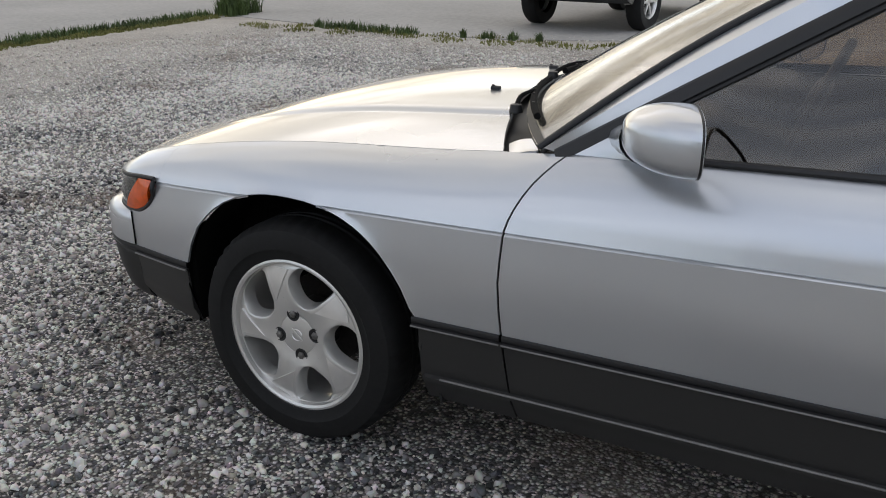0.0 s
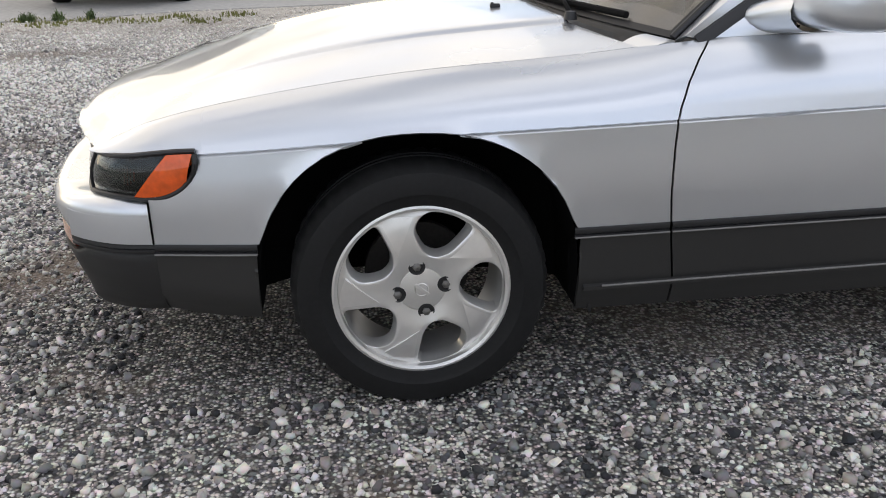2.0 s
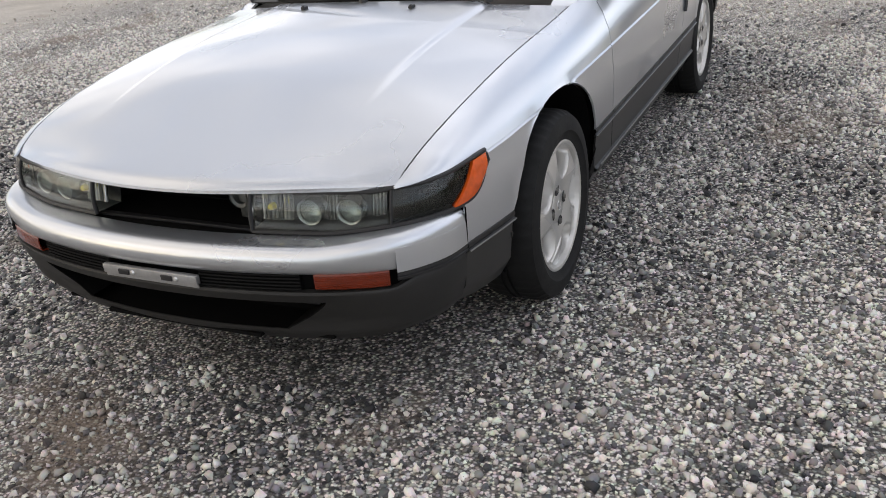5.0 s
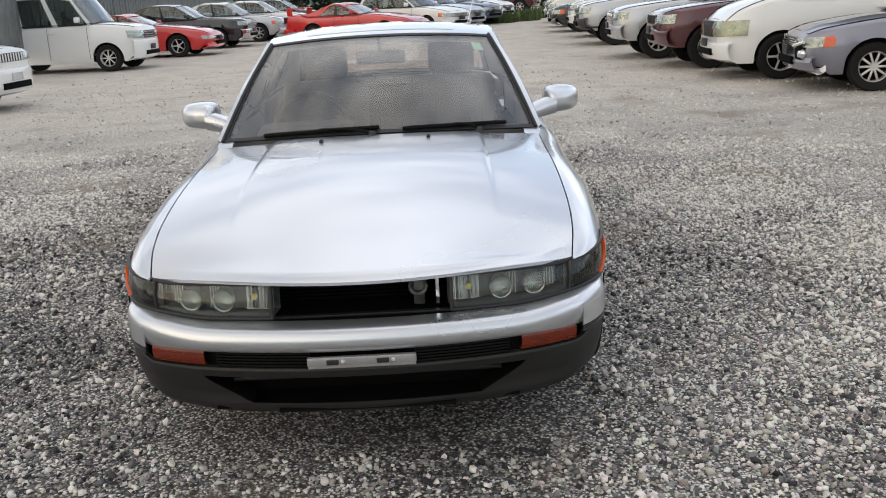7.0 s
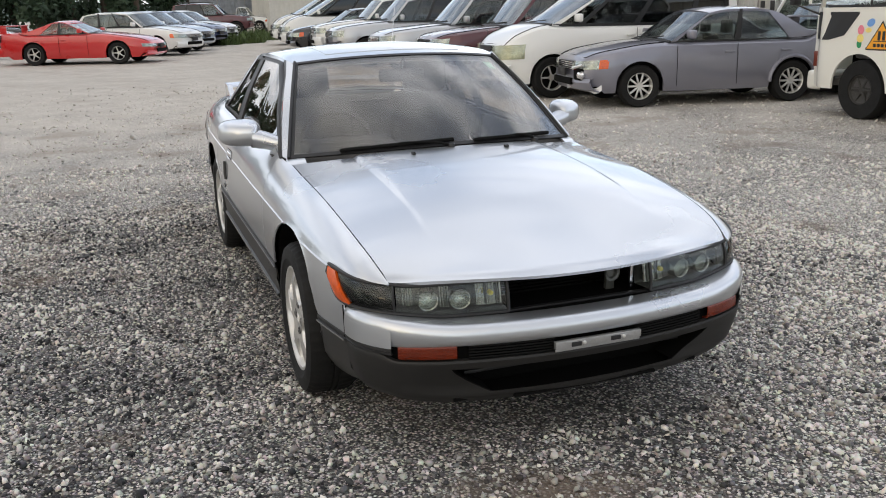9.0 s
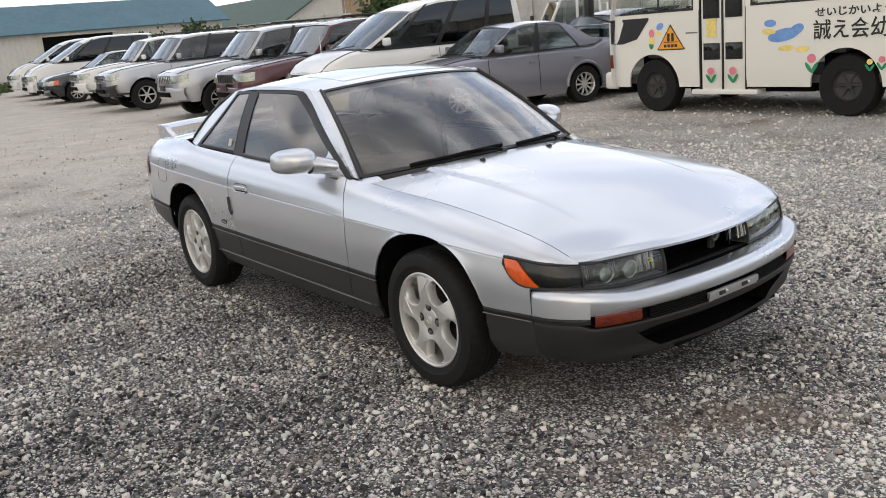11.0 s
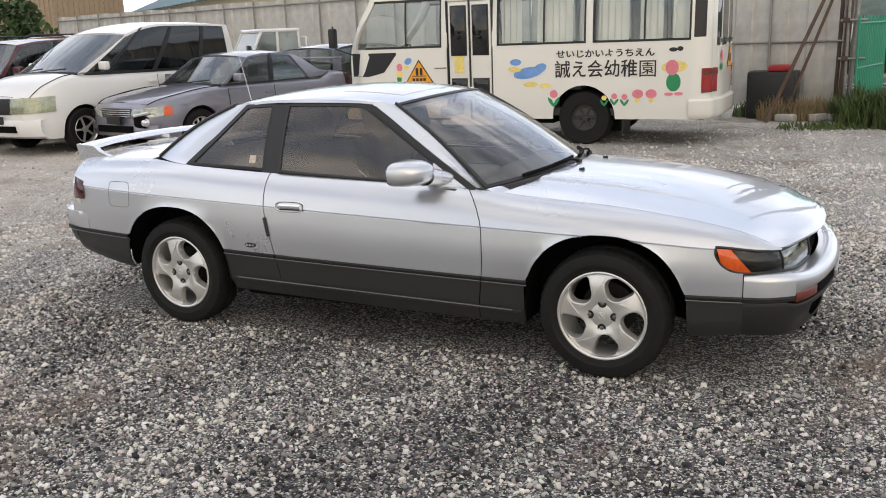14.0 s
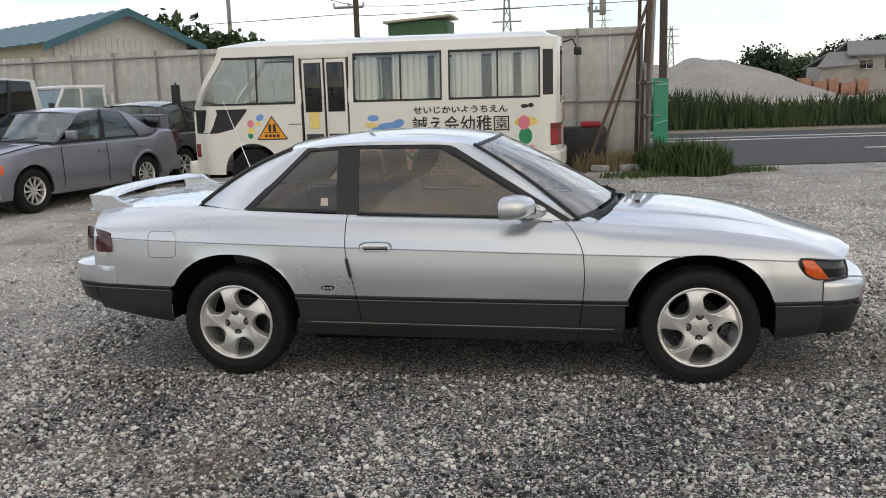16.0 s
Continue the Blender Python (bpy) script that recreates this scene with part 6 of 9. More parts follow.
def vehicle(name, label, group, m, colour, **d):
    """A parked car: x forward, origin on the ground between the axles. d gives its lengths and heights."""
    car = thing(name, label, d.get("category", "car"), group)
    L, W, H, wb, r = d["L"], d["W"], d["H"], d["wb"], d.get("r", 0.31)
    front = wb / 2 + d.get("fo", 0.85)
    back = front - L
    belt, nose, cowl, deck = d["belt"], d["nose"], d["cowl"], d.get("deck", d["belt"])
    xc, xw, xr, xt = d["xc"], d["xw"], d["xr"], d["xt"]
    low, lower = d.get("low", 0.22), d.get("lower")
    top = curve1((back, deck - 0.10), (back + 0.08, deck - 0.02), (back + 0.25, deck), (max(xt, back + 0.3), deck + 0.005), (max(xt, back + 0.3) + 0.3, belt), (xc - 0.25, (belt + cowl) / 2), (xc, cowl),
                 (lerp(xc, front, 0.6), lerp(cowl, nose, 0.38)), (front - 0.07, nose), (front, nose - 0.12))
    half = curve1((back, W / 2 * 0.80), (back + 0.07, W / 2 * 0.93), (back + 0.4, W / 2 * 0.985), (back + 1.0, W / 2), (front - 1.3, W / 2), (front - 0.55, W / 2 * 0.975), (front - 0.2, W / 2 * 0.90), (front - 0.05, W / 2 * 0.78), (front, W / 2 * 0.66))
    arches = [(wb / 2, r, r + 0.055), (-wb / 2, r, r + 0.055)]

    def arch(x):
        for ax, az, ar in arches:
            if abs(x - ax) < ar:
                return az + math.sqrt(ar * ar - (x - ax) ** 2)
        return 0.0

    xs_ = [lerp(back, front, i / 36) for i in range(37)] + [back + 0.03, back + 0.07, front - 0.03, front - 0.07, front - 0.015]
    for ax, az, ar in arches:
        xs_ += [ax + ar * math.cos(math.pi * i / 14) for i in range(15)] + [ax + ar + 0.002, ax - ar - 0.002]
    xs_ = sorted({round(x, 4) for x in xs_ if back <= x <= front})

    def ring(x, lo_z, hi_z=None):
        w, tz = half(x), top(x)
        crown = 0.03 if x > xc or x < xt else 0.0
        sill = low + (0.10 if x > front - 0.25 or x < back + 0.25 else 0)
        pts = [(0.0, tz + crown), (w * 0.45, tz + crown * 0.8), (w * 0.80, tz + crown * 0.2), (w * 0.90, tz - 0.012), (w * 0.955, tz - 0.05), (w * 0.985, tz - 0.14), (w, lerp(tz, sill, 0.45)), (w * 0.995, lerp(tz, sill, 0.65)), (w * 0.985, lerp(tz, sill, 0.85)), (w * 0.94, sill)]
        a = arch(x)
        return [Vector((x, y, max(z, min(a, tz - 0.03)))) for y, z in pts]

    rows = [ring(x, low) for x in xs_]
    full = [[Vector((p.x, -p.y, p.z)) for p in reversed(row)] + row[1:] for row in rows]
    verts, faces = sheet(full)
    n = len(full[0])
    faces += [tuple(range(n)), tuple((len(full) - 1) * n + n - 1 - j for j in range(n))]
    body = part("body", face_out((verts, faces), Vector((0, 0, 0.5))), colour, car, sharp=32)
    part("underside", joined(block(back + 0.3, front - 0.35, -W / 2 * 0.62, W / 2 * 0.62, low, low + 0.1), *[block(ax - ar, ax + ar, -W / 2 * 0.90, W / 2 * 0.90, az + 0.2, az + ar * 0.98) for ax, az, ar in arches]), M_DARK, car, "dark underside")
    if lower is not None:
        for s in (1, -1):
            runs = [(back + 0.03, -wb / 2 - r - 0.06), (-wb / 2 + r + 0.06, wb / 2 - r - 0.06), (wb / 2 + r + 0.06, front - 0.06)]
            for a, b in runs:
                rr = []
                for i in range(13):
                    x = lerp(a, b, i / 12)
                    rr.append([Vector((x, s * (half(x) + 0.006), z)) for z in (low + 0.06, low + 0.10, d.get("lower_z", 0.45))])
                part("side_cladding", thick(sheet(rr), 0.02), lower, body, "contrasting lower cladding")
    # cabin
    wb_, wr_ = W / 2 - 0.085, W / 2 * d.get("tumble", 0.78)

    def side(u, t):
        x = lerp(lerp(xc - 0.06, xt + 0.04, u), lerp(xw, xr, u), t)
        z = lerp(top(x) + 0.0 if xt < x < xc else lerp(belt, top(x), 0.5), H - 0.045, t)
        z -= t * (d.get("fall", 0.07) * max(0.0, 1 - u / 0.35) ** 2 + d.get("rear_fall", 0.06) * max(0.0, (u - 0.6) / 0.4) ** 2)
        return Vector((x, lerp(wb_, wr_, max(t, 0.0) ** 1.15) + 0.012 * math.sin(math.pi * t), z))

    uu = d["posts"]
    edges = [0.0] + [a for pair in uu for a in pair] + [1.0]
    spans, panes = [(edges[i], edges[i + 1]) for i in range(0, len(edges) - 1, 2)], [(edges[i], edges[i + 1]) for i in range(1, len(edges) - 1, 2)]
    pw = 0.035
    posts = [(0.0, pw)] + list(uu) + [(1 - d.get("rear_post", 0.08), 1.0)]
    panes = [(posts[i][1], posts[i + 1][0]) for i in range(len(posts) - 1)]
    for s in (1, -1):
        flip = (lambda q: q) if s > 0 else mirrored
        for i, (a, b) in enumerate(posts):
            rr = [[side(lerp(a, b, j / 2), t / 8) for j in range(3)] for t in range(9)]
            part("pillar", flip(thick(sheet(rr), 0.05)), colour if i in (0, len(posts) - 1) or d.get("painted_posts") else M_BLACK, car)
        for a, b in panes:
            rr = [[side(lerp(a, b, j / 4), lerp(0.03, 0.95, t / 6)) - Vector((0, 0.008, 0)) for j in range(5)] for t in range(7)]
            part("side_window", flip(thick(sheet(rr), 0.004)), M_GLASS_DARK if a > d.get("privacy", 2) else M_GLASS_FAR, car, "side window")
        rr = [[side(j / 16, t) for t in (-0.01, 0.05)] for j in range(17)]
        part("waist_seal", flip(thick(sheet(rr), 0.02)), M_BLACK, car)
        # mirror, handles, door joints
        p = side(0.10, 0.10)
        part("door_mirror", flip(moved(block(-0.05, 0.05, -0.02, 0.16, 0.0, 0.13, 0.035, 3), Matrix.Translation((p.x, p.y + 0.03, p.z)))), d.get("mirror", colour), car)
        joints = [lerp(xc, xt, q) for q in d.get("doors", (0.06, 0.44, 0.80))]
        for q, x in enumerate(joints):
            zz = [lerp(low + 0.08, top(x) - 0.04, j / 8) for j in range(9)]
            pts = [Vector((x, half(x) * (1.0 if z < top(x) - 0.14 else 0.985) + 0.0015, max(z, arch(x) + 0.01))) for z in zz]
            part("door_joint", flip(tube(pts, 0.004, 5)), M_DARK, body, "dark door joint")
            if q:
                part("door_handle", flip(block(x + 0.05, x + 0.20, half(x) - 0.005, half(x) + 0.02, top(x) - 0.17, top(x) - 0.14, 0.008)), d.get("handle", colour), body)
    rr = [[None] * 13 for _ in range(9)]
    roof_rows = []
    for i in range(13):
        u = i / 12
        edge = side(u, 1.0)
        roof_rows.append([Vector((edge.x + (0.05 * (1 - (v / edge.y) ** 2) * (1 - 2 * u)), v, edge.z + 0.045 * (1 - (v / edge.y) ** 2) + 0.0)) for v in [lerp(-edge.y, edge.y, j / 12) for j in range(13)]])
        roof_rows[-1] = [Vector((edge.x, -edge.y - 0.006, edge.z - 0.035))] + roof_rows[-1] + [Vector((edge.x, edge.y + 0.006, edge.z - 0.035))]
    part("roof", thick(sheet(roof_rows), 0.03, Vector((0, 0, 0.4))), d.get("roof", colour), car)
    for u, nm, bow, mat_ in ((0.0, "windscreen", 0.10, M_GLASS_FAR), (1.0, "rear_window", -0.05, M_GLASS_DARK if d.get("privacy") else M_GLASS_FAR)):
        rr = []
        for t in range(8):
            e = side(u, t / 7)
            rr.append([Vector((e.x + bow * (1 - (v / e.y) ** 2), v, e.z + 0.02 * (1 - (v / e.y) ** 2))) for v in [lerp(-e.y, e.y, j / 12) * 0.985 for j in range(13)]])
        part(nm, thick(sheet(rr), 0.004, Vector((0, 0, 0.6))), mat_, car, nm.replace("_", " ") + " glass")
    # hood joint, windscreen foot and wipers
    if front - xc > 0.4:
        hood_x = [lerp(xc + 0.02, front - 0.10, i / 12) for i in range(13)]
        for s in (1, -1):
            part("hood_joint", tube([Vector((x, s * half(x) * 0.865, top(x) + 0.001)) for x in hood_x], 0.006, 5), M_DARK, body, "dark hood joint")
        x = front - 0.10
        part("hood_joint", tube([Vector((x, half(x) * q, top(x) + (0.03 * (1 - abs(q) / 0.9)))) for q in [lerp(-0.865, 0.865, i / 10) for i in range(11)]], 0.005, 5), M_DARK, body, "dark hood joint")
    foot = []
    for j in range(13):
        e = side(0.0, 0.02)
        v = lerp(-e.y, e.y, j / 12)
        foot.append(Vector((e.x + 0.10 * (1 - (v / e.y) ** 2) + 0.01, v, e.z + 0.02 * (1 - (v / e.y) ** 2))))
    part("windscreen_seal", tube(foot, 0.022, 6), M_BLACK, car, "black windscreen foot seal")
    for a, b in ((2, 6), (6, 10)):
        part("wiper", tube([foot[a] + Vector((0.0, 0, 0.02)), foot[b] + Vector((-0.06, 0, 0.065))], 0.010, 6), M_BLACK, car, "black wiper")
    # seats and dash
    for s in (1, -1):
        x = lerp(xc, xt, 0.42)
        part("seat", joined(block(x - 0.12, x + 0.05, s * 0.36 - 0.22, s * 0.36 + 0.22, 0.5, min(belt + 0.16, H - 0.42), 0.05), block(x - 0.14, x - 0.04, s * 0.36 - 0.12, s * 0.36 + 0.12, min(belt + 0.18, H - 0.40), min(belt + 0.36, H - 0.2), 0.03)), M_SEAT, car, "dark seat")
    part("dashboard", block(xc - 0.55, xc - 0.05, -wb_ + 0.06, wb_ - 0.06, belt - 0.25, cowl - 0.02, 0.04), M_TRIM, car, "dark dashboard")
    # face
    hz = d.get("lamp_z", nose - 0.10)
    hw, hh = d.get("lamp_w", 0.30), d.get("lamp_h", 0.13)
    for s in (1, -1):
        flip = (lambda q: q) if s > 0 else mirrored
        rr = []
        for i in range(10):
            if i < 3:
                x, y = front + 0.014, lerp(half(front) - hw * 0.6, half(front) + 0.005, i / 3)
            else:
                x = front + 0.012 - d.get("lamp_back", 0.26) * ((i - 2) / 7) ** 1.6
                y = half(min(x, front)) + 0.012
            rr.append([Vector((x - 0.03 * (j / 3) ** 2, y - 0.015 * (j / 3) ** 2, hz + lerp(-hh / 2, hh / 2, j / 3) + 0.02 * i / 9)) for j in range(4)])
        part("headlamp", flip(thick(sheet(rr), 0.05, Vector((front - 1, 0, hz)))), d.get("lamp_mat", M_LAMP_FAR), car, "headlamp")
        shell = [[p + Vector((0.016 if i < 5 else 0.006, 0.012, 0)) for p in row] for i, row in enumerate(rr)]
        part("lamp_lens", flip(thick(sheet(shell), 0.004, Vector((front - 1, 0, hz)))), M_LENS, car, "clear headlamp lens")
        rr = [[p + Vector((-0.0, 0.0, 0)) for p in row] for row in rr[-2:]]
        tail = rr[-1]
        far_ = [p + Vector((-0.14, 0.02, 0.005)) for p in tail]
        if d.get("amber", True):
            part("side_marker", flip(thick(sheet([tail, far_]), 0.03, Vector((front - 1, 0, hz)))), M_AMBER, car, "amber marker")
        tz = d.get("tail_z", deck - 0.14)
        part("tail_lamp", flip(block(back - 0.01, back + 0.12, half(back) - 0.16, half(back + 0.1) + 0.005, tz - 0.10, tz + 0.10, 0.02)), M_RED_LAMP, car, "red tail lamp")
        part("fog_lamp", flip(moved(lathe([(0.0005, 0.02), (0.05, 0.015), (0.06, 0)], 14), Matrix.Translation((front - 0.03, half(front) - 0.06, low + 0.18)) @ Matrix.Rotation(radians(-90), 4, "Z"))), M_WHITE_LAMP, car, "round fog lamp")
    grille = part("grille", block(front - 0.08, front + 0.012, -half(front) + hw * 0.55, half(front) - hw * 0.55, hz - hh * 0.55, hz + hh * 0.5, 0.015), M_BLACK, car, "black radiator grille")
    for k in range(d.get("bars", 4)):
        if d.get("upright"):
            y = lerp(-half(front) + hw * 0.6, half(front) - hw * 0.6, (k + 0.5) / d["bars"])
            part("grille_bar", block(front, front + 0.022, y - 0.014, y + 0.014, hz - hh * 0.5, hz + hh * 0.45, 0.006), d.get("bar_mat", colour), grille)
        else:
            z = lerp(hz - hh * 0.5, hz + hh * 0.45, (k + 0.5) / d.get("bars", 4))
            part("grille_bar", block(front, front + 0.020, -half(front) + hw * 0.6, half(front) - hw * 0.6, z - 0.007, z + 0.007, 0.004), d.get("bar_mat", M_CHROME), grille)
    rr = []
    for j in range(17):
        t = lerp(-1, 1, j / 16)
        x = front + 0.05 - 0.16 * abs(t) ** 3
        y = t * (W / 2 - 0.03)
        rr.append([Vector((x + o, y, z)) for o, z in ((-0.06, nose - 0.26), (0.0, nose - 0.28), (0.015, nose - 0.34), (0.01, low + 0.16), (-0.03, low + 0.06), (-0.14, low + 0.02))])
    part("front_bumper", thick(sheet(rr), 0.02, Vector((0, 0, 0.4))), d.get("bumper", colour), car)
    part("lower_grille", block(front + 0.02, front + 0.072, -0.42, 0.42, low + 0.12, low + 0.22, 0.01), M_DARK, car, "dark lower grille")
    part("plate_holder", block(front + 0.05, front + 0.078, -0.165, 0.165, low + 0.24, low + 0.36, 0.004), M_WHITE_LAMP if d.get("plate") else M_BLACK, car, "blank plate holder")
    part("rear_bumper", block(back - 0.06, back + 0.25, -W / 2 * 0.93, W / 2 * 0.93, low + 0.08, low + 0.34, 0.06), d.get("bumper", colour), car)
    for x in (wb / 2, -wb / 2):
        for s in (1, -1):
            wl_ = small_wheel(car, r, 0.20, d.get("spokes", 6), d.get("wheel", M_ALLOY), d.get("hub", 0.64))
            wl_.matrix_basis = Matrix.Translation((x, s * (W / 2 - 0.115), r)) @ (Matrix() if s > 0 else Matrix.Rotation(math.pi, 4, "Z"))
    if d.get("rack"):
        for s in (1, -1):
            part("roof_rail", tube([(lerp(xw, xr, 0.1), s * wr_ * 0.92, H + 0.005), (lerp(xw, xr, 0.14), s * wr_ * 0.92, H + 0.045), (lerp(xw, xr, 0.9), s * wr_ * 0.92, H + 0.045), (lerp(xw, xr, 0.95), s * wr_ * 0.92, H + 0.005)], 0.014), M_BLACK, car, "black roof rail")
    if d.get("spoiler"):
        sp = part("rear_spoiler", block(back + 0.02, back + 0.24, -W / 2 * 0.78, W / 2 * 0.78, deck + 0.20, deck + 0.235, 0.012), colour, car)
        for s in (1, -1):
            part("spoiler_leg", block(back + 0.03, back + 0.22, s * W / 2 * 0.74 - 0.015, s * W / 2 * 0.74 + 0.015, deck - 0.01, deck + 0.21, 0.006), colour, sp)
    if d.get("flare"):
        for ax, az, ar in arches[1:]:
            for s in (1, -1):
                pts = [Vector((ax + (ar + 0.01) * math.cos(a), s * (half(ax) + 0.002), az + (ar + 0.01) * math.sin(a))) for a in [math.pi * i / 20 for i in range(21)]]
                part("arch_flare", tube(pts, 0.03, 8), colour, body)
    if d.get("torn"):
        # the torn bumper corner: hollow's shade as a near-black block, bare lamp, hanging skirt
        y = W / 2 * 0.72
        part("bumper_hole", moved(block(-0.12, 0.085, -0.15, 0.10, -0.09, 0.09, 0.03), Matrix.Translation((front - 0.06, y - 0.04, low + 0.28))), M_DARK, car, "dark hole in the torn bumper")
        part("bare_lamp", moved(lathe([(0.0005, 0.05), (0.045, 0.04), (0.07, 0.0), (0.06, -0.06)], 18), Matrix.Translation((front - 0.02, y + 0.04, low + 0.27)) @ Matrix.Rotation(radians(-70), 4, "Z")), M_CHROME, car, "bare fog lamp bowl")
        part("torn_strip", thick(sheet([[Vector((front - 0.30 + 0.05 * k, y + 0.17 - 0.012 * k * k, low + 0.13 - 0.05 * math.sin(k * 0.9))), Vector((front - 0.30 + 0.05 * k, y + 0.19 - 0.012 * k * k, low + 0.05 - 0.05 * math.sin(k * 0.9)))] for k in range(8)]), 0.01), P_SILVER, car, "bent hanging bumper skirt")
        part("bent_strut", tube([(front - 0.15, y - 0.3, low + 0.40), (front + 0.06, y - 0.1, low + 0.37), (front - 0.02, y + 0.14, low + 0.42)], 0.02, 6), M_ALLOY, car, "bent bare strut")
    car.matrix_basis = m
    return car


def parked(wheel, heading, wb, W, left=True):
    """The pose of a car whose front wheel on one side touches the ground at a place, facing along heading."""
    h = Vector((heading[0], heading[1], 0)).normalized()
    side_ = Vector((-h.y, h.x, 0)) * (1 if left else -1)
    c = Vector((wheel[0], wheel[1], 0)) - h * wb / 2 - side_ * (W / 2 - 0.06)
    c.z = rise_at(c.x, c.y)
    return Matrix.Translation(c) @ Matrix.Rotation(math.atan2(h.y, h.x), 4, "Z")


M_CREAM_LAMP = material("yellowed_lamp_glass", (0.66, 0.62, 0.44), 0.2, 0.25, spread=0.4, grain=26, stain=12, coat=1.0)
P_GREY = paint("grey_violet_paint", (0.235, 0.235, 0.28), 0.55, 0.35)
P_WHITE = paint("white_car_paint", (0.78, 0.78, 0.76), 0.0, 0.35)
P_MAROON = paint("maroon_car_paint", (0.075, 0.012, 0.018), 0.2, 0.3)
P_SILVER = paint("silver_car_paint", (0.50, 0.51, 0.53), 0.6, 0.35)
P_RED = paint("red_car_paint", (0.55, 0.018, 0.018), 0.0, 0.3)
P_BLACK = paint("black_car_paint", (0.010, 0.011, 0.014), 0.1, 0.25)
P_BLUE = paint("dark_blue_car_paint", (0.018, 0.03, 0.085), 0.3, 0.3)
P_PALEBLUE = paint("pale_blue_car_paint", (0.40, 0.46, 0.53), 0.4, 0.35)
P_OLIVE = paint("olive_grey_car_paint", (0.17, 0.17, 0.15), 0.4, 0.4)

SEDAN = dict(L=4.35, W=1.69, H=1.43, wb=2.51, fo=0.88, belt=0.93, nose=0.72, cowl=0.93, deck=1.02, xc=0.80, xw=0.10, xr=-1.05, xt=-1.70, fall=0.05, rear_fall=0.08, posts=[(0.42, 0.46)], rear_post=0.20)
VAN = dict(L=4.55, W=1.70, H=1.95, wb=2.70, fo=0.88, belt=1.13, nose=0.82, cowl=1.17, deck=1.13, xc=1.42, xw=0.30, xr=-2.02, xt=-2.18, fall=0.16, rear_fall=0.03, posts=[(0.13, 0.16), (0.42, 0.45), (0.72, 0.75)], rear_post=0.05, privacy=0.15, lamp_h=0.17, amber=False, low=0.24, r=0.33, tumble=0.84, category="van")
SUV = dict(L=4.60, W=1.83, H=1.74, wb=2.69, fo=0.85, belt=1.08, nose=0.93, cowl=1.10, deck=1.08, xc=0.80, xw=0.22, xr=-1.92, xt=-2.12, posts=[(0.34, 0.37), (0.66, 0.69)], rear_post=0.06, privacy=0.3, lamp_h=0.15, low=0.36, r=0.365, hub=0.60, rack=True, amber=False, category="SUV")
SPORTS = dict(L=4.45, W=1.80, H=1.26, wb=2.47, fo=0.95, belt=0.86, nose=0.60, cowl=0.88, deck=0.92, xc=0.50, xw=-0.20, xr=-0.80, xt=-1.70, posts=[(0.40, 0.45)], rear_post=0.30, lamp_h=0.09, low=0.18, amber=False)
WAGON = dict(SEDAN, H=1.46, deck=0.92, xr=-1.70, xt=-2.0, posts=[(0.32, 0.35), (0.62, 0.65)], rear_post=0.06)
BOX = dict(L=3.80, W=1.67, H=1.80, wb=2.43, fo=0.76, belt=1.08, nose=0.98, lamp_z=0.82, lamp_h=0.17, cowl=1.10, deck=1.08, xc=0.95, xw=0.50, xr=-1.48, xt=-1.58, posts=[(0.33, 0.38), (0.68, 0.74)], rear_post=0.12, tumble=0.88, painted_posts=True, amber=False)

down = (-0.08, -1.0)
yard = "cars parked along the fence"
vehicle("sedan", "grey-violet sedan with dented open front bumper", yard, parked((-8.12, 5.92), (-0.19, -1), 2.42, 1.69), P_GREY, **dict(SEDAN, L=4.25, wb=2.42, spokes=10, spoiler=True, flare=True, lamp_w=0.34, torn=True))
vehicle("van", "white high-roof family van with dark windows", yard, parked((-10.0, 5.44), down, 2.70, 1.70), P_WHITE, **dict(VAN, spokes=5, lamp_mat=M_CREAM_LAMP, lamp_h=0.23, lamp_w=0.46, lamp_back=0.40, lamp_z=0.745, bars=2, bar_mat=M_BLACK))
vehicle("suv", "maroon off-road estate with roof rails", yard, parked((-12.1, 5.04), down, 2.69, 1.83), P_MAROON, **dict(SUV, spokes=5, bars=7, upright=True, bar_mat=M_BLACK))
vehicle("suv", "silver off-road estate with roof rails", yard, parked((-14.5, 4.76), down, 2.69, 1.83), P_SILVER, **dict(SUV, spokes=8, bars=7, upright=True, bar_mat=M_CHROME))
vehicle("suv", "silver compact off-roader with dark bumper", yard, parked((-18.9, 4.8), down, 2.62, 1.76), P_SILVER, **dict(SUV, L=4.4, wb=2.62, W=1.76, spokes=6, bumper=M_BLACK, lower=M_BLACK))
vehicle("suv", "white off-roader with grey lower trim", yard, parked((-22.2, 5.1), down, 2.62, 1.76), P_WHITE, **dict(SUV, L=4.4, wb=2.62, W=1.76, spokes=6, lower=P_OLIVE))
vehicle("sedan", "black sedan in the far row", yard, parked((-25.6, 5.0), down, 2.6, 1.72), P_BLACK, **dict(SEDAN, spokes=9))
vehicle("van", "white van in the far row", yard, parked((-29.0, 5.4), down, 2.70, 1.70), P_WHITE, **dict(VAN, spokes=6))
vehicle("van", "white delivery van in the far row", yard, parked((-33.0, 5.8), down, 2.70, 1.70), P_WHITE, **dict(VAN, spokes=6))
vehicle("van", "white van behind the off-roaders", yard, Matrix.Translation((-17.5, 11.2, rise_at(-17.5, 11))) @ Matrix.Rotation(radians(200), 4, "Z"), P_WHITE, **dict(VAN, H=1.85, spokes=6))
vehicle("hatchback", "nearly black hatchback beside the bus", yard, Matrix.Translation((-8.3, 11.3, 0)) @ Matrix.Rotation(radians(80), 4, "Z"), P_BLACK, **dict(WAGON, spokes=6, H=1.50))

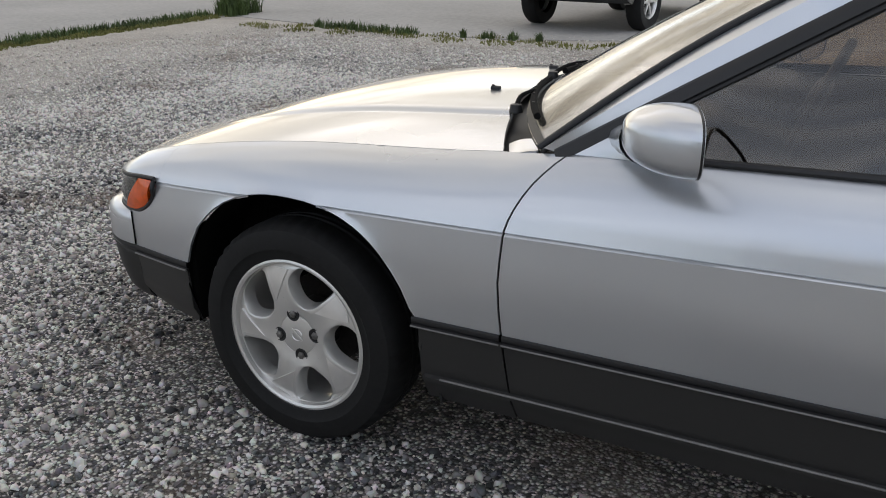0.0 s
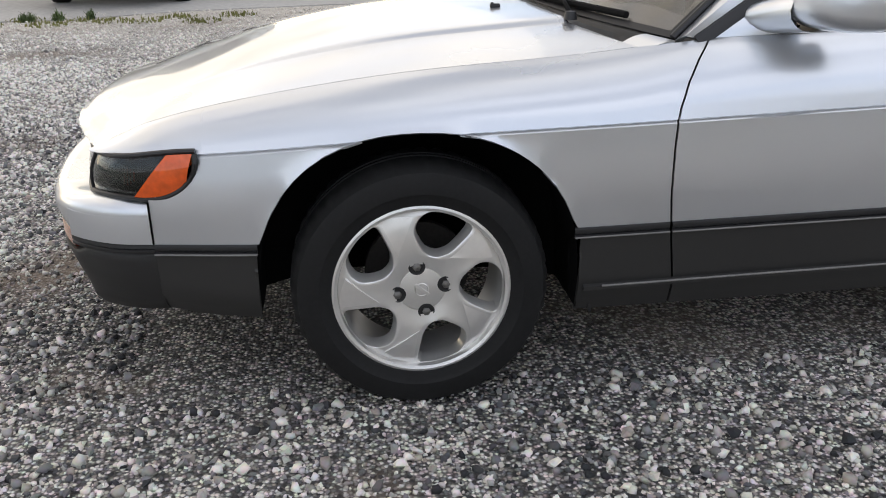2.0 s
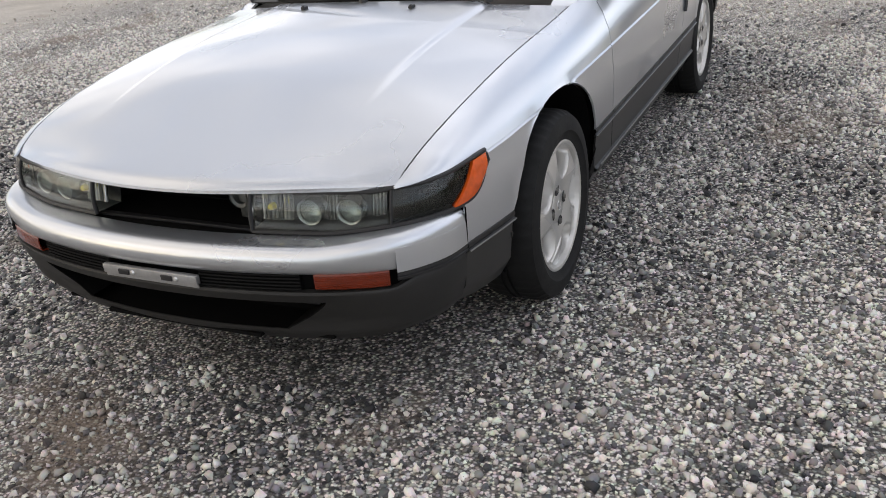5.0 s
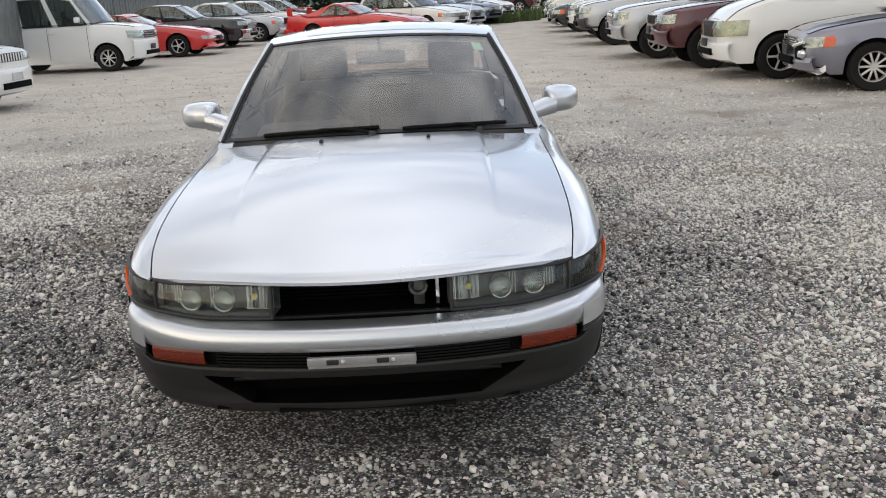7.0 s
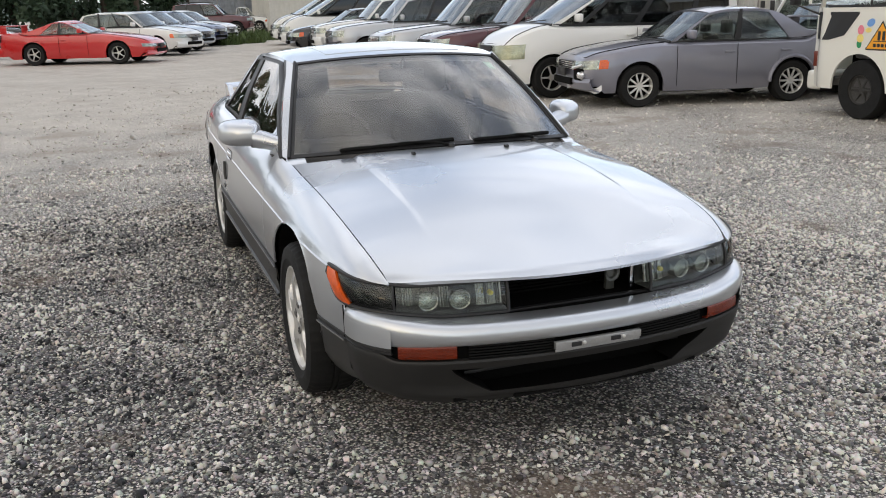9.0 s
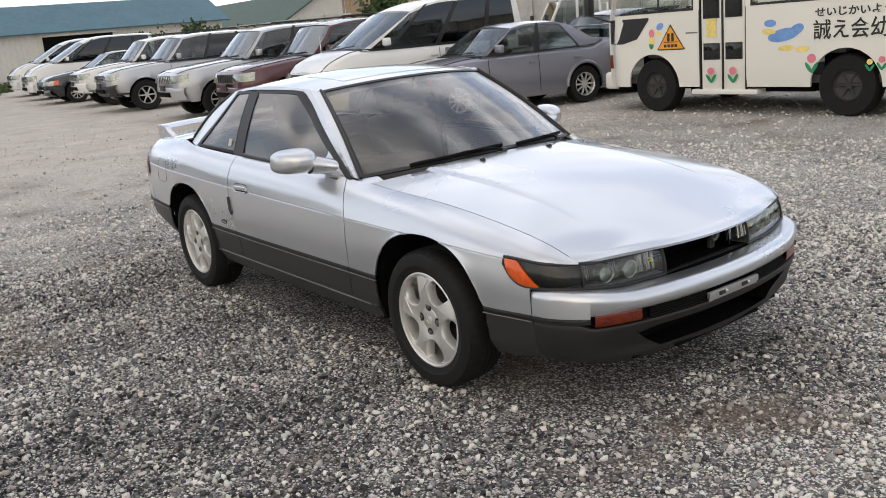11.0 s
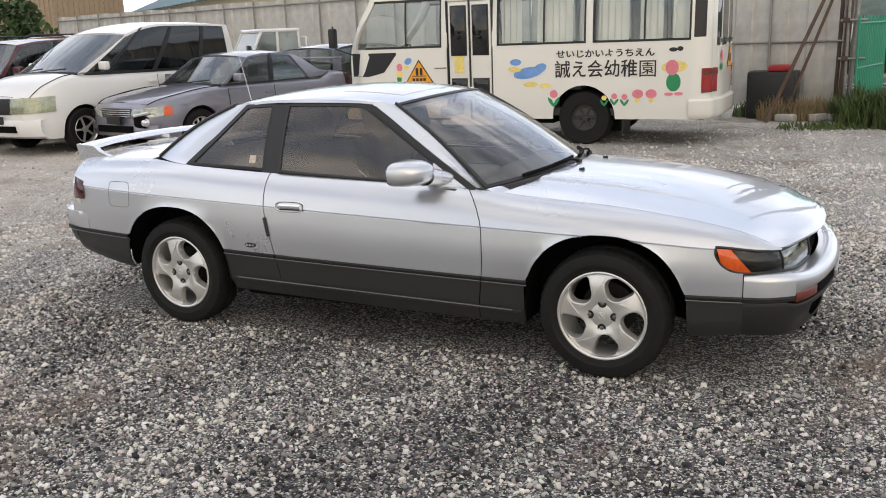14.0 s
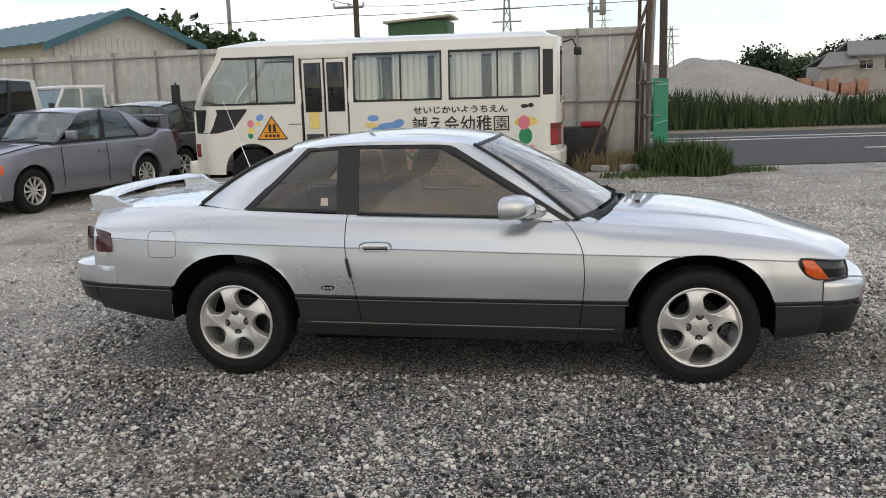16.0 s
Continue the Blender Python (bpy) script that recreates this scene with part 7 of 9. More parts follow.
up = (0.05, 1.0)
row = "cars parked on the far side"
vehicle("sedan", "white sedan with black grille", row, parked((-10.25, -7.35), up, 2.68, 1.70, False), P_WHITE, **dict(SEDAN, L=4.7, wb=2.68, fo=0.95, H=1.62, belt=1.05, deck=1.05, nose=0.92, cowl=1.04, xc=0.80, bars=9, upright=True, spokes=12, wheel=M_STEEL_WHEEL, plate=True))
vehicle("box_car", "white box-shaped compact car", row, parked((-18.3, -7.4), up, 2.43, 1.67, False), P_WHITE, **dict(BOX, spokes=8, bars=3))
vehicle("sports_car", "faded red wedge-nosed sports car", row, parked((-22.6, -6.9), up, 2.47, 1.72, False), P_RED, **dict(SPORTS, W=1.72, spokes=5))
vehicle("limousine", "black old-fashioned saloon with chrome trim", row, parked((-26.2, -6.6), up, 2.86, 1.85, False), P_BLACK, **dict(SEDAN, L=5.1, wb=2.86, W=1.85, H=1.45, nose=0.84, cowl=0.96, xc=0.85, fo=0.95, bars=10, upright=True, bar_mat=M_CHROME, bumper=M_CHROME, spokes=14, wheel=M_CHROME, amber=False))
vehicle("sedan", "silver sedan in the far row", row, parked((-29.4, -5.8), up, 2.6, 1.70, False), P_SILVER, **dict(SEDAN, spokes=7))
vehicle("sedan", "white sedan in the far row", row, parked((-32.4, -5.2), up, 2.6, 1.70, False), P_WHITE, **dict(SEDAN, spokes=7))
vehicle("sedan", "dark sedan in the far row", row, parked((-35.4, -4.8), up, 2.6, 1.70, False), P_BLACK, **dict(SEDAN, spokes=7))
out = (0.60, 0.80)
vehicle("sports_car", "bright red sports car with tall rear wing", row, parked((-24.8, -1.10), (0.35, 0.94), 2.47, 1.84, False), P_RED, **dict(SPORTS, W=1.84, spokes=5, spoiler=True))
vehicle("estate_car", "white estate car behind the red one", row, parked((-28.4, 0.2), out, 2.51, 1.69, False), P_WHITE, **dict(WAGON, spokes=6))
vehicle("estate_car", "pale blue estate car", row, parked((-31.0, 0.9), out, 2.51, 1.69, False), P_PALEBLUE, **dict(WAGON, spokes=6))
vehicle("sedan", "dark blue sedan with pale headlamps", row, parked((-34.4, 1.8), out, 2.51, 1.69, False), P_BLUE, **dict(SEDAN, spokes=6))
vehicle("sedan", "white sedan behind the blue one", row, parked((-37.2, 2.6), out, 2.51, 1.69, False), P_WHITE, **dict(SEDAN, spokes=6))
vehicle("suv", "dark red off-roader at the yard's end", row, Matrix.Translation((-48.0, 4.2, rise_at(-48, 4))) @ Matrix.Rotation(radians(75), 4, "Z"), P_MAROON, **dict(SUV, spokes=6))
vehicle("pickup", "small white pickup at the yard's end", row, Matrix.Translation((-54.0, 6.6, rise_at(-54, 6))) @ Matrix.Rotation(radians(75), 4, "Z"), P_WHITE, **dict(SEDAN, L=3.8, wb=2.3, fo=0.75, H=1.5, belt=0.95, deck=0.85, xc=0.7, xw=0.35, xr=-0.2, xt=-0.3, posts=[(0.90, 0.94)], rear_post=0.05, spokes=6))
vehicle("suv", "olive-grey off-roader with dark bumper on concrete", "", Matrix.Translation((2.62, -10.75, 0.012)) @ Matrix.Rotation(radians(83), 4, "Z"), P_OLIVE, **dict(SUV, bumper=M_BLACK, spokes=6, W=1.78))

# ---- kindergarten bus ----
M_BUS = paint("cream_bus_paint", (0.80, 0.785, 0.715), 0.0, 0.4)
M_GLASS_BUS = glass("bus_window_glass", (0.95, 0.97, 0.96), clear=0.98)
M_RED_BUS = material("faded_red_lamp", (0.32, 0.012, 0.012), 0.2, spread=0.25, grain=40, coat=0.6)
M_HUB_DARK = material("dirty_steel_wheel", (0.045, 0.043, 0.040), 0.7, 0.2, spread=0.35, grain=40)
M_INK = material("black_sign_paint", (0.02, 0.02, 0.02), 0.5)
M_SIGN = material("orange_sign_sheet", (0.85, 0.36, 0.015), 0.45, spread=0.1)
M_PINK = material("pink_decal", (0.75, 0.22, 0.28), 0.5, spread=0.2, grain=40)
M_GREEN_D = material("green_decal", (0.02, 0.26, 0.10), 0.5, spread=0.2, grain=40)
M_BLUE_D = material("blue_decal", (0.16, 0.33, 0.66), 0.5, spread=0.2, grain=30)
M_YELLOW_D = material("yellow_decal", (0.82, 0.66, 0.20), 0.5, spread=0.2, grain=30)
M_WHITE_PATCH = material("white_decal", (0.78, 0.77, 0.74), 0.5, spread=0.1, grain=40)
M_CURTAIN = material("pale_curtain_cloth", (0.78, 0.76, 0.70), 0.9, spread=0.15, grain=90)

bus = thing("bus", "cream kindergarten minibus with painted lettering and flowers", "bus")
# x along the world, nose to -x; the near side looks to -y
BX0, BX1, BY0, BY1, BTOP = -6.42, -0.92, 7.38, 9.40, 2.30     # nose, tail, near side, far side, roof
BCY, BHALF = (BY0 + BY1) / 2, (BY1 - BY0) / 2
FW, RW, BR = -5.45, -2.60, 0.372
B_SILL, B_WL, B_WH = 0.36, 1.385, 2.085
TAIL_R = 0.24


def bus_half(x):
    a, u = smooth01((x - BX0) / 0.35), min(max(x - BX1 + TAIL_R, 0.0), TAIL_R)
    return BHALF * (0.80 + 0.20 * a) - (TAIL_R - math.sqrt(TAIL_R * TAIL_R - u * u))


TAIL_XS = [BX1 - TAIL_R + TAIL_R * math.sin(math.pi / 2 * i / 10) for i in range(11)]


def bus_out(z):
    """The sides lean in a little above the waist and round into the roof."""
    if z < 1.35:
        return 1.0 - 0.02 * smooth01((0.6 - z) / 0.3)
    return 1.0 - 0.085 * ((z - 1.35) / (BTOP - 1.35)) ** 1.6


def bus_nose(z):
    """The screen rakes back above the waist."""
    return BX0 + 0.50 * smooth01((z - 1.25) / 1.0) + 0.03 * smooth01((0.6 - z) / 0.3)


def bus_arch(x):
    for ax in (FW, RW):
        r = BR + 0.075
        if abs(x - ax) < r:
            return BR + math.sqrt(r * r - (x - ax) ** 2)
    return 0.0


def bus_side(x, z, off=0.0):
    return Vector((x, BCY - (bus_half(x) * bus_out(z) + off), z))


def bus_panel(name, x0, x1, z0, z1, s, mat=M_BUS, off=0.0, n=24, m=6, owner=bus, depth=0.03):
    xs_ = [lerp(x0, x1, i / n) for i in range(n + 1)]
    for ax in (FW, RW):
        xs_ += [ax + (BR + 0.075) * math.cos(math.pi * i / 14) for i in range(15)]
        xs_ += [ax + BR + 0.0755, ax - BR - 0.0755]
    xs_ += TAIL_XS
    xs_ = sorted({round(x, 4) for x in xs_ if x0 <= x <= x1})
    rows = []
    for x in xs_:
        rows.append([bus_side(max(x, bus_nose(lerp(z0, z1, j / m))), min(max(lerp(z0, z1, j / m), bus_arch(x)), z1), off) for j in range(m + 1)])
    made = thick(sheet(rows), depth, Vector((lerp(x0, x1, 0.5), BCY, 1.2)))
    if s < 0:
        made = [Vector((v.x, 2 * BCY - v.y, v.z)) for v in made[0]], [tuple(reversed(f)) for f in made[1]]
    return part(name, made, mat, owner)


DOOR0, DOOR1 = -4.64, -3.95
for s in (1, -1):
    if s > 0:
        bus_panel("side_panel", BX0, DOOR0 - 0.02, B_SILL, B_WL, s)
        bus_panel("side_panel", DOOR1 + 0.02, BX1, B_SILL, B_WL, s)
    else:
        bus_panel("side_panel", BX0, BX1, B_SILL, B_WL, s)
    bus_panel("roof_rail", BX0, BX1, B_WH, BTOP - 0.07, s)
    # window posts and panes
    cuts = [(-6.02, -4.74), (-3.86, -2.56), (-2.46, -1.16)] if s > 0 else [(-6.02, -4.74), (-4.62, -3.3), (-3.2, -2.0), (-1.9, -1.16)]
    posts = [(BX0, cuts[0][0])] + [(a[1], b[0]) for a, b in zip(cuts, cuts[1:])] + [(cuts[-1][1], BX1)]
    for a, b in posts:
        if s > 0 and a < DOOR0 < b:
            bus_panel("window_post", a, DOOR0 - 0.01, B_WL, B_WH, s, n=3)
            bus_panel("window_post", DOOR1 + 0.01, b, B_WL, B_WH, s, n=3)
        elif a == BX0:
            rows = [[bus_side(bus_nose(z), z), bus_side(bus_nose(z) + 0.10, z)] for z in [lerp(B_WL, B_WH, j / 8) for j in range(9)]]
            made = thick(sheet(rows), 0.04, Vector((-3, BCY, 1.5)))
            part("window_post", made if s > 0 else ([Vector((v.x, 2 * BCY - v.y, v.z)) for v in made[0]], [tuple(reversed(f)) for f in made[1]]), M_BUS, bus)
        else:
            bus_panel("window_post", a, b, B_WL, B_WH, s, n=3)
    for a, b in cuts:
        mid = (a + b) / 2 + 0.05
        first_ = a == cuts[0][0]
        for q0, q1 in ((a, mid), (mid, b)):
            rows = []
            for j in range(6):
                z = lerp(B_WL + 0.02, B_WH - 0.02, j / 5)
                x0 = max(q0, bus_nose(z) + 0.10) if first_ and q0 == a else q0
                rows.append([bus_side(lerp(x0, q1, i / 4), z, -0.02) for i in range(5)])
            made = thick(sheet(rows), 0.005, Vector((-3, BCY, 1.5)))
            part("window", made if s > 0 else ([Vector((v.x, 2 * BCY - v.y, v.z)) for v in made[0]], [tuple(reversed(f)) for f in made[1]]), M_GLASS_BUS, bus, "clear sliding window")
        for z0, z1 in ((B_WL, B_WL + 0.03), (B_WH - 0.03, B_WH)):
            rows = [[bus_side(max(lerp(a, b, i / 8), bus_nose(z) + 0.1), z, 0.004) for z in (z0, z1)] for i in range(9)]
            made = thick(sheet(rows), 0.03, Vector((-3, BCY, 1.5)))
            part("window_seal", made if s > 0 else ([Vector((v.x, 2 * BCY - v.y, v.z)) for v in made[0]], [tuple(reversed(f)) for f in made[1]]), M_BLACK, bus, "black window seal")
        for x in (a + 0.01, mid, b - 0.01):
            if first_ and x < a + 0.1:
                continue
            pts = [bus_side(x, z, 0.0) for z in (B_WL, 1.7, B_WH)]
            made = tube(pts, 0.014, 6)
            part("window_bar", made if s > 0 else ([Vector((v.x, 2 * BCY - v.y, v.z)) for v in made[0]], [tuple(reversed(f)) for f in made[1]]), M_BLACK, bus)
# roof
rows = []
for x in sorted({round(q, 4) for q in [lerp(bus_nose(BTOP - 0.07), BX1, i / 24) for i in range(25)] + TAIL_XS}):
    h = bus_half(x) * bus_out(BTOP - 0.07)
    drop = 0.06 * (1 - smooth01((x - BX0 - 0.5) / 0.35)) + 0.09 * (1 - smooth01((BX1 - x) / 0.30))
    row_ = []
    for j in range(21):
        t = lerp(-1, 1, j / 20)
        row_.append(Vector((x, BCY + t * h, BTOP - 0.07 + (0.12 - drop) * (1 - abs(t) ** 3.2))))
    rows.append(row_)
part("roof", thick(sheet(rows), 0.03, Vector((-3, BCY, 1.0))), M_BUS, bus)
# nose and tail
for z0, z1, mat, nm in ((B_SILL, 1.30, M_BUS, "nose_panel"), (1.30, 2.10, M_GLASS_BUS, "windscreen"), (2.10, BTOP - 0.07, M_BUS, "nose_header")):
    rows = []
    for j in range(7):
        z = lerp(z0, z1, j / 6)
        h = bus_half(BX0) * bus_out(z)
        rows.append([Vector((bus_nose(z) - 0.10 * (1 - (t / h) ** 2), BCY + t, z)) for t in [lerp(-h, h, i / 12) for i in range(13)]])
    part(nm, thick(sheet(rows), 0.02, Vector((-3, BCY, 1.2))), mat, bus)
for z0, z1, mat, nm in ((0.42, 1.30, M_BUS, "tail_panel"), (2.10, BTOP - 0.07, M_BUS, "tail_header")):
    rows = []
    for j in range(5):
        z = lerp(z0, z1, j / 4)
        h = bus_half(BX1) * bus_out(z)
        rows.append([Vector((BX1 + 0.07 * (1 - (t / h) ** 4), BCY + t, z)) for t in [lerp(-h, h, i / 12) for i in range(13)]])
    part(nm, thick(sheet(rows), 0.02, Vector((-3, BCY, 1.2))), mat, bus)
for t0, t1 in ((-0.86, -0.62), (-0.54, 0.02), (0.10, 0.66), (0.70, 0.86)):
    rows = [[Vector((BX1 + 0.068 * (1 - t ** 4), BCY + t * bus_half(BX1) * bus_out(z), z)) for t in (t0, (t0 + t1) / 2, t1)] for z in (1.40, 1.7, 2.04)]
    part("rear_window", thick(sheet(rows), 0.005, Vector((-3, BCY, 1.2))), M_GLASS_DARK, bus, "rear window")
for t0, t1 in ((-1.0, -0.86), (-0.62, -0.54), (0.02, 0.10), (0.66, 0.70), (0.86, 1.0)):
    rows = [[Vector((BX1 + 0.07 * (1 - t ** 4), BCY + t * bus_half(BX1) * bus_out(z), z)) for t in (t0, t1)] for z in (1.30, 1.7, 2.10)]
    part("rear_post", thick(sheet(rows), 0.02, Vector((-3, BCY, 1.2))), M_BUS, bus)
for s in (1, -1):
    rows = [[bus_side(x, z, 0.005) for x in [lerp(BX1 - 0.20, BX1 - 0.06, i / 6) for i in range(7)]] for z in (1.42, 1.6, 1.8, 2.05)]
    made = thick(sheet(rows), 0.01, Vector((-3, BCY, 1.5)))
    part("corner_window", made if s > 0 else ([Vector((v.x, 2 * BCY - v.y, v.z)) for v in made[0]], [tuple(reversed(f)) for f in made[1]]), M_BLACK, bus, "black corner window")


def tail_plan(out, z, n=10):
    """The plan of the rounded tail at a height, from the near side round to the far side."""
    k = bus_out(z)
    near = [Vector((BX1 - TAIL_R + (TAIL_R + out) * math.sin(math.pi / 2 * i / n), BCY - (BHALF - TAIL_R + (TAIL_R + out) * math.cos(math.pi / 2 * i / n)) * k, z)) for i in range(n + 1)]
    h = (BHALF - TAIL_R) * k
    flat = [Vector((BX1 + out + 0.07 * (1 - (t / h) ** 4), BCY + t, z)) for t in [lerp(-h, h, i / 12) for i in range(1, 12)]]
    return near + flat + [Vector((p.x, 2 * BCY - p.y, p.z)) for p in reversed(near)]


part("rear_bumper", thick(sheet([tail_plan(o, z) for o, z in ((0.0, 0.63), (0.030, 0.622), (0.048, 0.60), (0.050, 0.44), (0.036, 0.39), (0.0, 0.36))]), 0.02, Vector((-3, BCY, 0.5))), M_BUS, bus)
for s in (1, -1):
    zs = [lerp(0.70, 1.08, j / 6) for j in range(7)]
    def lens(z0, z1, off):
        rows = [tail_plan(off, lerp(z0, z1, j / 4))[4:12] for j in range(5)]
        made = thick(sheet(rows), 0.02, Vector((-3, BCY, 0.9)))
        return made if s > 0 else ([Vector((v.x, 2 * BCY - v.y, v.z)) for v in made[0]], [tuple(reversed(f)) for f in made[1]])
    lamp = part("tail_lamp", lens(0.72, 1.02, 0.012), M_RED_BUS, bus, "red tail lamp")
    part("turn_lens", lens(0.93, 1.01, 0.016), M_AMBER_DARK, lamp, "amber upper lens")
    part("lamp_frame", lens(0.708, 0.72, 0.016), M_BLACK, lamp)
part("front_bumper", block(BX0 - 0.16, BX0 + 0.10, BY0 + 0.22, BY1 - 0.22, 0.30, 0.56, 0.07, 3), M_BUS, bus)
part("side_marker", moved(block(-0.04, 0.04, -0.02, 0.01, -0.10, 0.10, 0.01), Matrix.Translation(bus_side(BX0 + 0.06, 0.72))), M_AMBER_DARK, bus, "dark amber marker")
part("quarter_light", thick(sheet([[bus_side(lerp(max(BX0 + 0.04, bus_nose(z) + 0.02), x1, i / 4), z, 0.006) for i in range(5)] for z, x1 in ((0.98, -5.98), (1.04, -5.72), (1.30, -5.50), (1.33, -5.50))]), 0.01, Vector((-3, BCY, 1.2))), M_BLACK, bus, "black lower cab window")
# folding door
dfr = part("door", joined(*[moved(block(DOOR0 + k * 0.345 + 0.012, DOOR0 + (k + 1) * 0.345 - 0.012, -0.03, 0.02, 0.30, 2.02, 0.01), Matrix.Translation((0, BY0 + 0.055, 0))) for k in (0, 1)]), M_BUS, bus, "cream two-leaf folding door")
for k in (0, 1):
    x0 = DOOR0 + k * 0.345
    for z0, z1 in ((1.26, 1.97), (0.72, 0.94)):
        part("door_window", block(x0 + 0.045, x0 + 0.300, BY0 + 0.012, BY0 + 0.030, z0, z1, 0.008), M_BLACK, dfr, "dark door window")
        part("door_glass", block(x0 + 0.063, x0 + 0.282, BY0 + 0.006, BY0 + 0.013, z0 + 0.018, z1 - 0.018, 0.003), M_GLASS_DARK, dfr)
for x in (DOOR0 - 0.012, (DOOR0 + DOOR1) / 2, DOOR1 + 0.012):
    part("door_gap", block(x - 0.010, x + 0.010, BY0 + 0.010, BY0 + 0.05, 0.30, 2.04, 0.002), M_BLACK, bus, "black door gap")
part("door_header", block(DOOR0 - 0.02, DOOR1 + 0.02, BY0 + 0.02, BY0 + 0.10, 2.03, 2.12, 0.005), M_BUS, bus)
part("step", block(DOOR0 - 0.15, DOOR1 + 0.18, BY0 + 0.0, BY0 + 0.35, 0.26, 0.33, 0.02), M_BUS, bus, "cream entry step")
# inside
part("bus_floor", block(BX0 + 0.3, BX1 - 0.05, BY0 + 0.1, BY1 - 0.1, 0.40, 0.50), M_TRIM, bus)
for x in (-5.3, -3.4, -2.7, -2.0, -1.35):
    for y in (BY0 + 0.45, BY1 - 0.45):
        part("passenger_seat", joined(block(x - 0.35, x + 0.05, y - 0.32, y + 0.32, 0.75, 0.88, 0.04), block(x, x + 0.10, y - 0.32, y + 0.32, 0.80, 1.42, 0.04)), M_SEAT, bus, "dark passenger seat")
for side_y_, inset in ((BY0, 0.13), (BY1, -0.13)):
    for x, wide in ((-3.84, 0.30), (-3.30, 0.52), (-2.68, 0.10), (-2.42, 0.42), (-1.85, 0.30), (-1.42, 0.24)):
        n_c = max(4, int(wide / 0.03))
        rows = [[Vector((x + wide * k / n_c, side_y_ + inset * (1 + 0.45 * (z - 1.4)) + 0.018 * math.sin(k * 2.1) * (1.2 - 0.3 * (z - 1.4)), z)) for z in (1.40, 1.6, 1.8, 2.05)] for k in range(n_c + 1)]
        part("curtain", thick(sheet(rows), 0.004, Vector((-3, BCY, 1.2))), M_CURTAIN, bus, "pale gathered curtain")
part("driver_wheel", moved(tube([Vector((0.2 * math.cos(2 * math.pi * k / 24), 0.2 * math.sin(2 * math.pi * k / 24), 0)) for k in range(25)], 0.015, 6, caps=False), Matrix.Translation((-5.75, BY0 + 0.55, 1.35)) @ Matrix.Rotation(radians(-25), 4, "Y")), M_TRIM, bus)
part("underside", joined(block(BX0 + 0.2, FW - 0.5, BY0 + 0.15, BY1 - 0.15, 0.30, 0.45), block(FW + 0.5, RW - 0.5, BY0 + 0.2, BY1 - 0.2, 0.28, 0.45), block(RW + 0.5, BX1 - 0.1, BY0 + 0.2, BY1 - 0.2, 0.34, 0.45), block(FW - 0.45, FW + 0.45, BY0 + 0.35, BY1 - 0.35, 0.30, 0.86), block(RW - 0.45, RW + 0.45, BY0 + 0.35, BY1 - 0.35, 0.30, 0.86)), M_DARK, bus, "dark underside")
part("wing_mirror", joined(tube([(BX0 + 0.15, BY0 + 0.1, 1.3), (BX0 - 0.12, BY0 - 0.05, 1.42), (BX0 - 0.14, BY0 - 0.06, 1.75)], 0.014), block(BX0 - 0.19, BX0 - 0.09, BY0 - 0.13, BY0 + 0.0, 1.42, 1.72, 0.03)), M_BLACK, bus, "black mirror arm")
part("rear_mirror", joined(tube([(BX1 + 0.05, BY1 - 0.55, 2.2), (BX1 + 0.20, BY1 - 0.55, 2.24), (BX1 + 0.27, BY1 - 0.55, 2.10)], 0.014), block(BX1 + 0.22, BX1 + 0.34, BY1 - 0.64, BY1 - 0.46, 2.0, 2.12, 0.03)), M_BLACK, bus, "black rear view mirror")
for x in (FW, RW):
    for s in (1, -1):
        w_ = small_wheel(bus, BR, 0.22, 6, M_HUB_DARK, 0.50)
        part("hub_disc", lathe([(0.0005, 0.075), (0.05, 0.075), (0.07, 0.05), (0.12, 0.062), (0.185, 0.085)], 28), M_HUB_DARK, w_, "dark steel wheel disc")
        w_.matrix_basis = Matrix.Translation((x, BCY + s * (BHALF - 0.17), BR)) @ (Matrix() if s > 0 else Matrix.Rotation(math.pi, 4, "Z"))
part("mud_flap", block(RW + 0.52, RW + 0.54, BY0 + 0.10, BY0 + 0.50, 0.14, 0.42), M_BLACK, bus)


# painted decoration and lettering on the near side
def decal(name, pts, mat, off=0.004, owner=bus, label=""):
    """A flat painted patch on the near side, outlined by (x, z) points."""
    c = (sum(p[0] for p in pts) / len(pts), sum(p[1] for p in pts) / len(pts))
    verts = [bus_side(c[0], c[1], off)] + [bus_side(x, z, off) for x, z in pts]
    return part(name, (verts, [(0, 1 + i, 1 + (i + 1) % len(pts)) for i in range(len(pts))]), mat, owner, label, smooth=False)


def oval(x, z, a, b, n=18, lean=0.0):
    return [(x + a * math.cos(2 * math.pi * i / n) + lean * b * math.sin(2 * math.pi * i / n), z + b * math.sin(2 * math.pi * i / n)) for i in range(n)]


def tulip(x, z, s, mat):
    decal("painted_leaf", oval(x - 0.03 * s, z - 0.05 * s, 0.022 * s, 0.05 * s, lean=-0.6), M_GREEN_D, 0.004)
    decal("painted_leaf", oval(x + 0.03 * s, z - 0.05 * s, 0.022 * s, 0.05 * s, lean=0.6), M_GREEN_D, 0.0045)
    decal("painted_flower", oval(x, z + 0.035 * s, 0.045 * s, 0.042 * s), mat, 0.005)


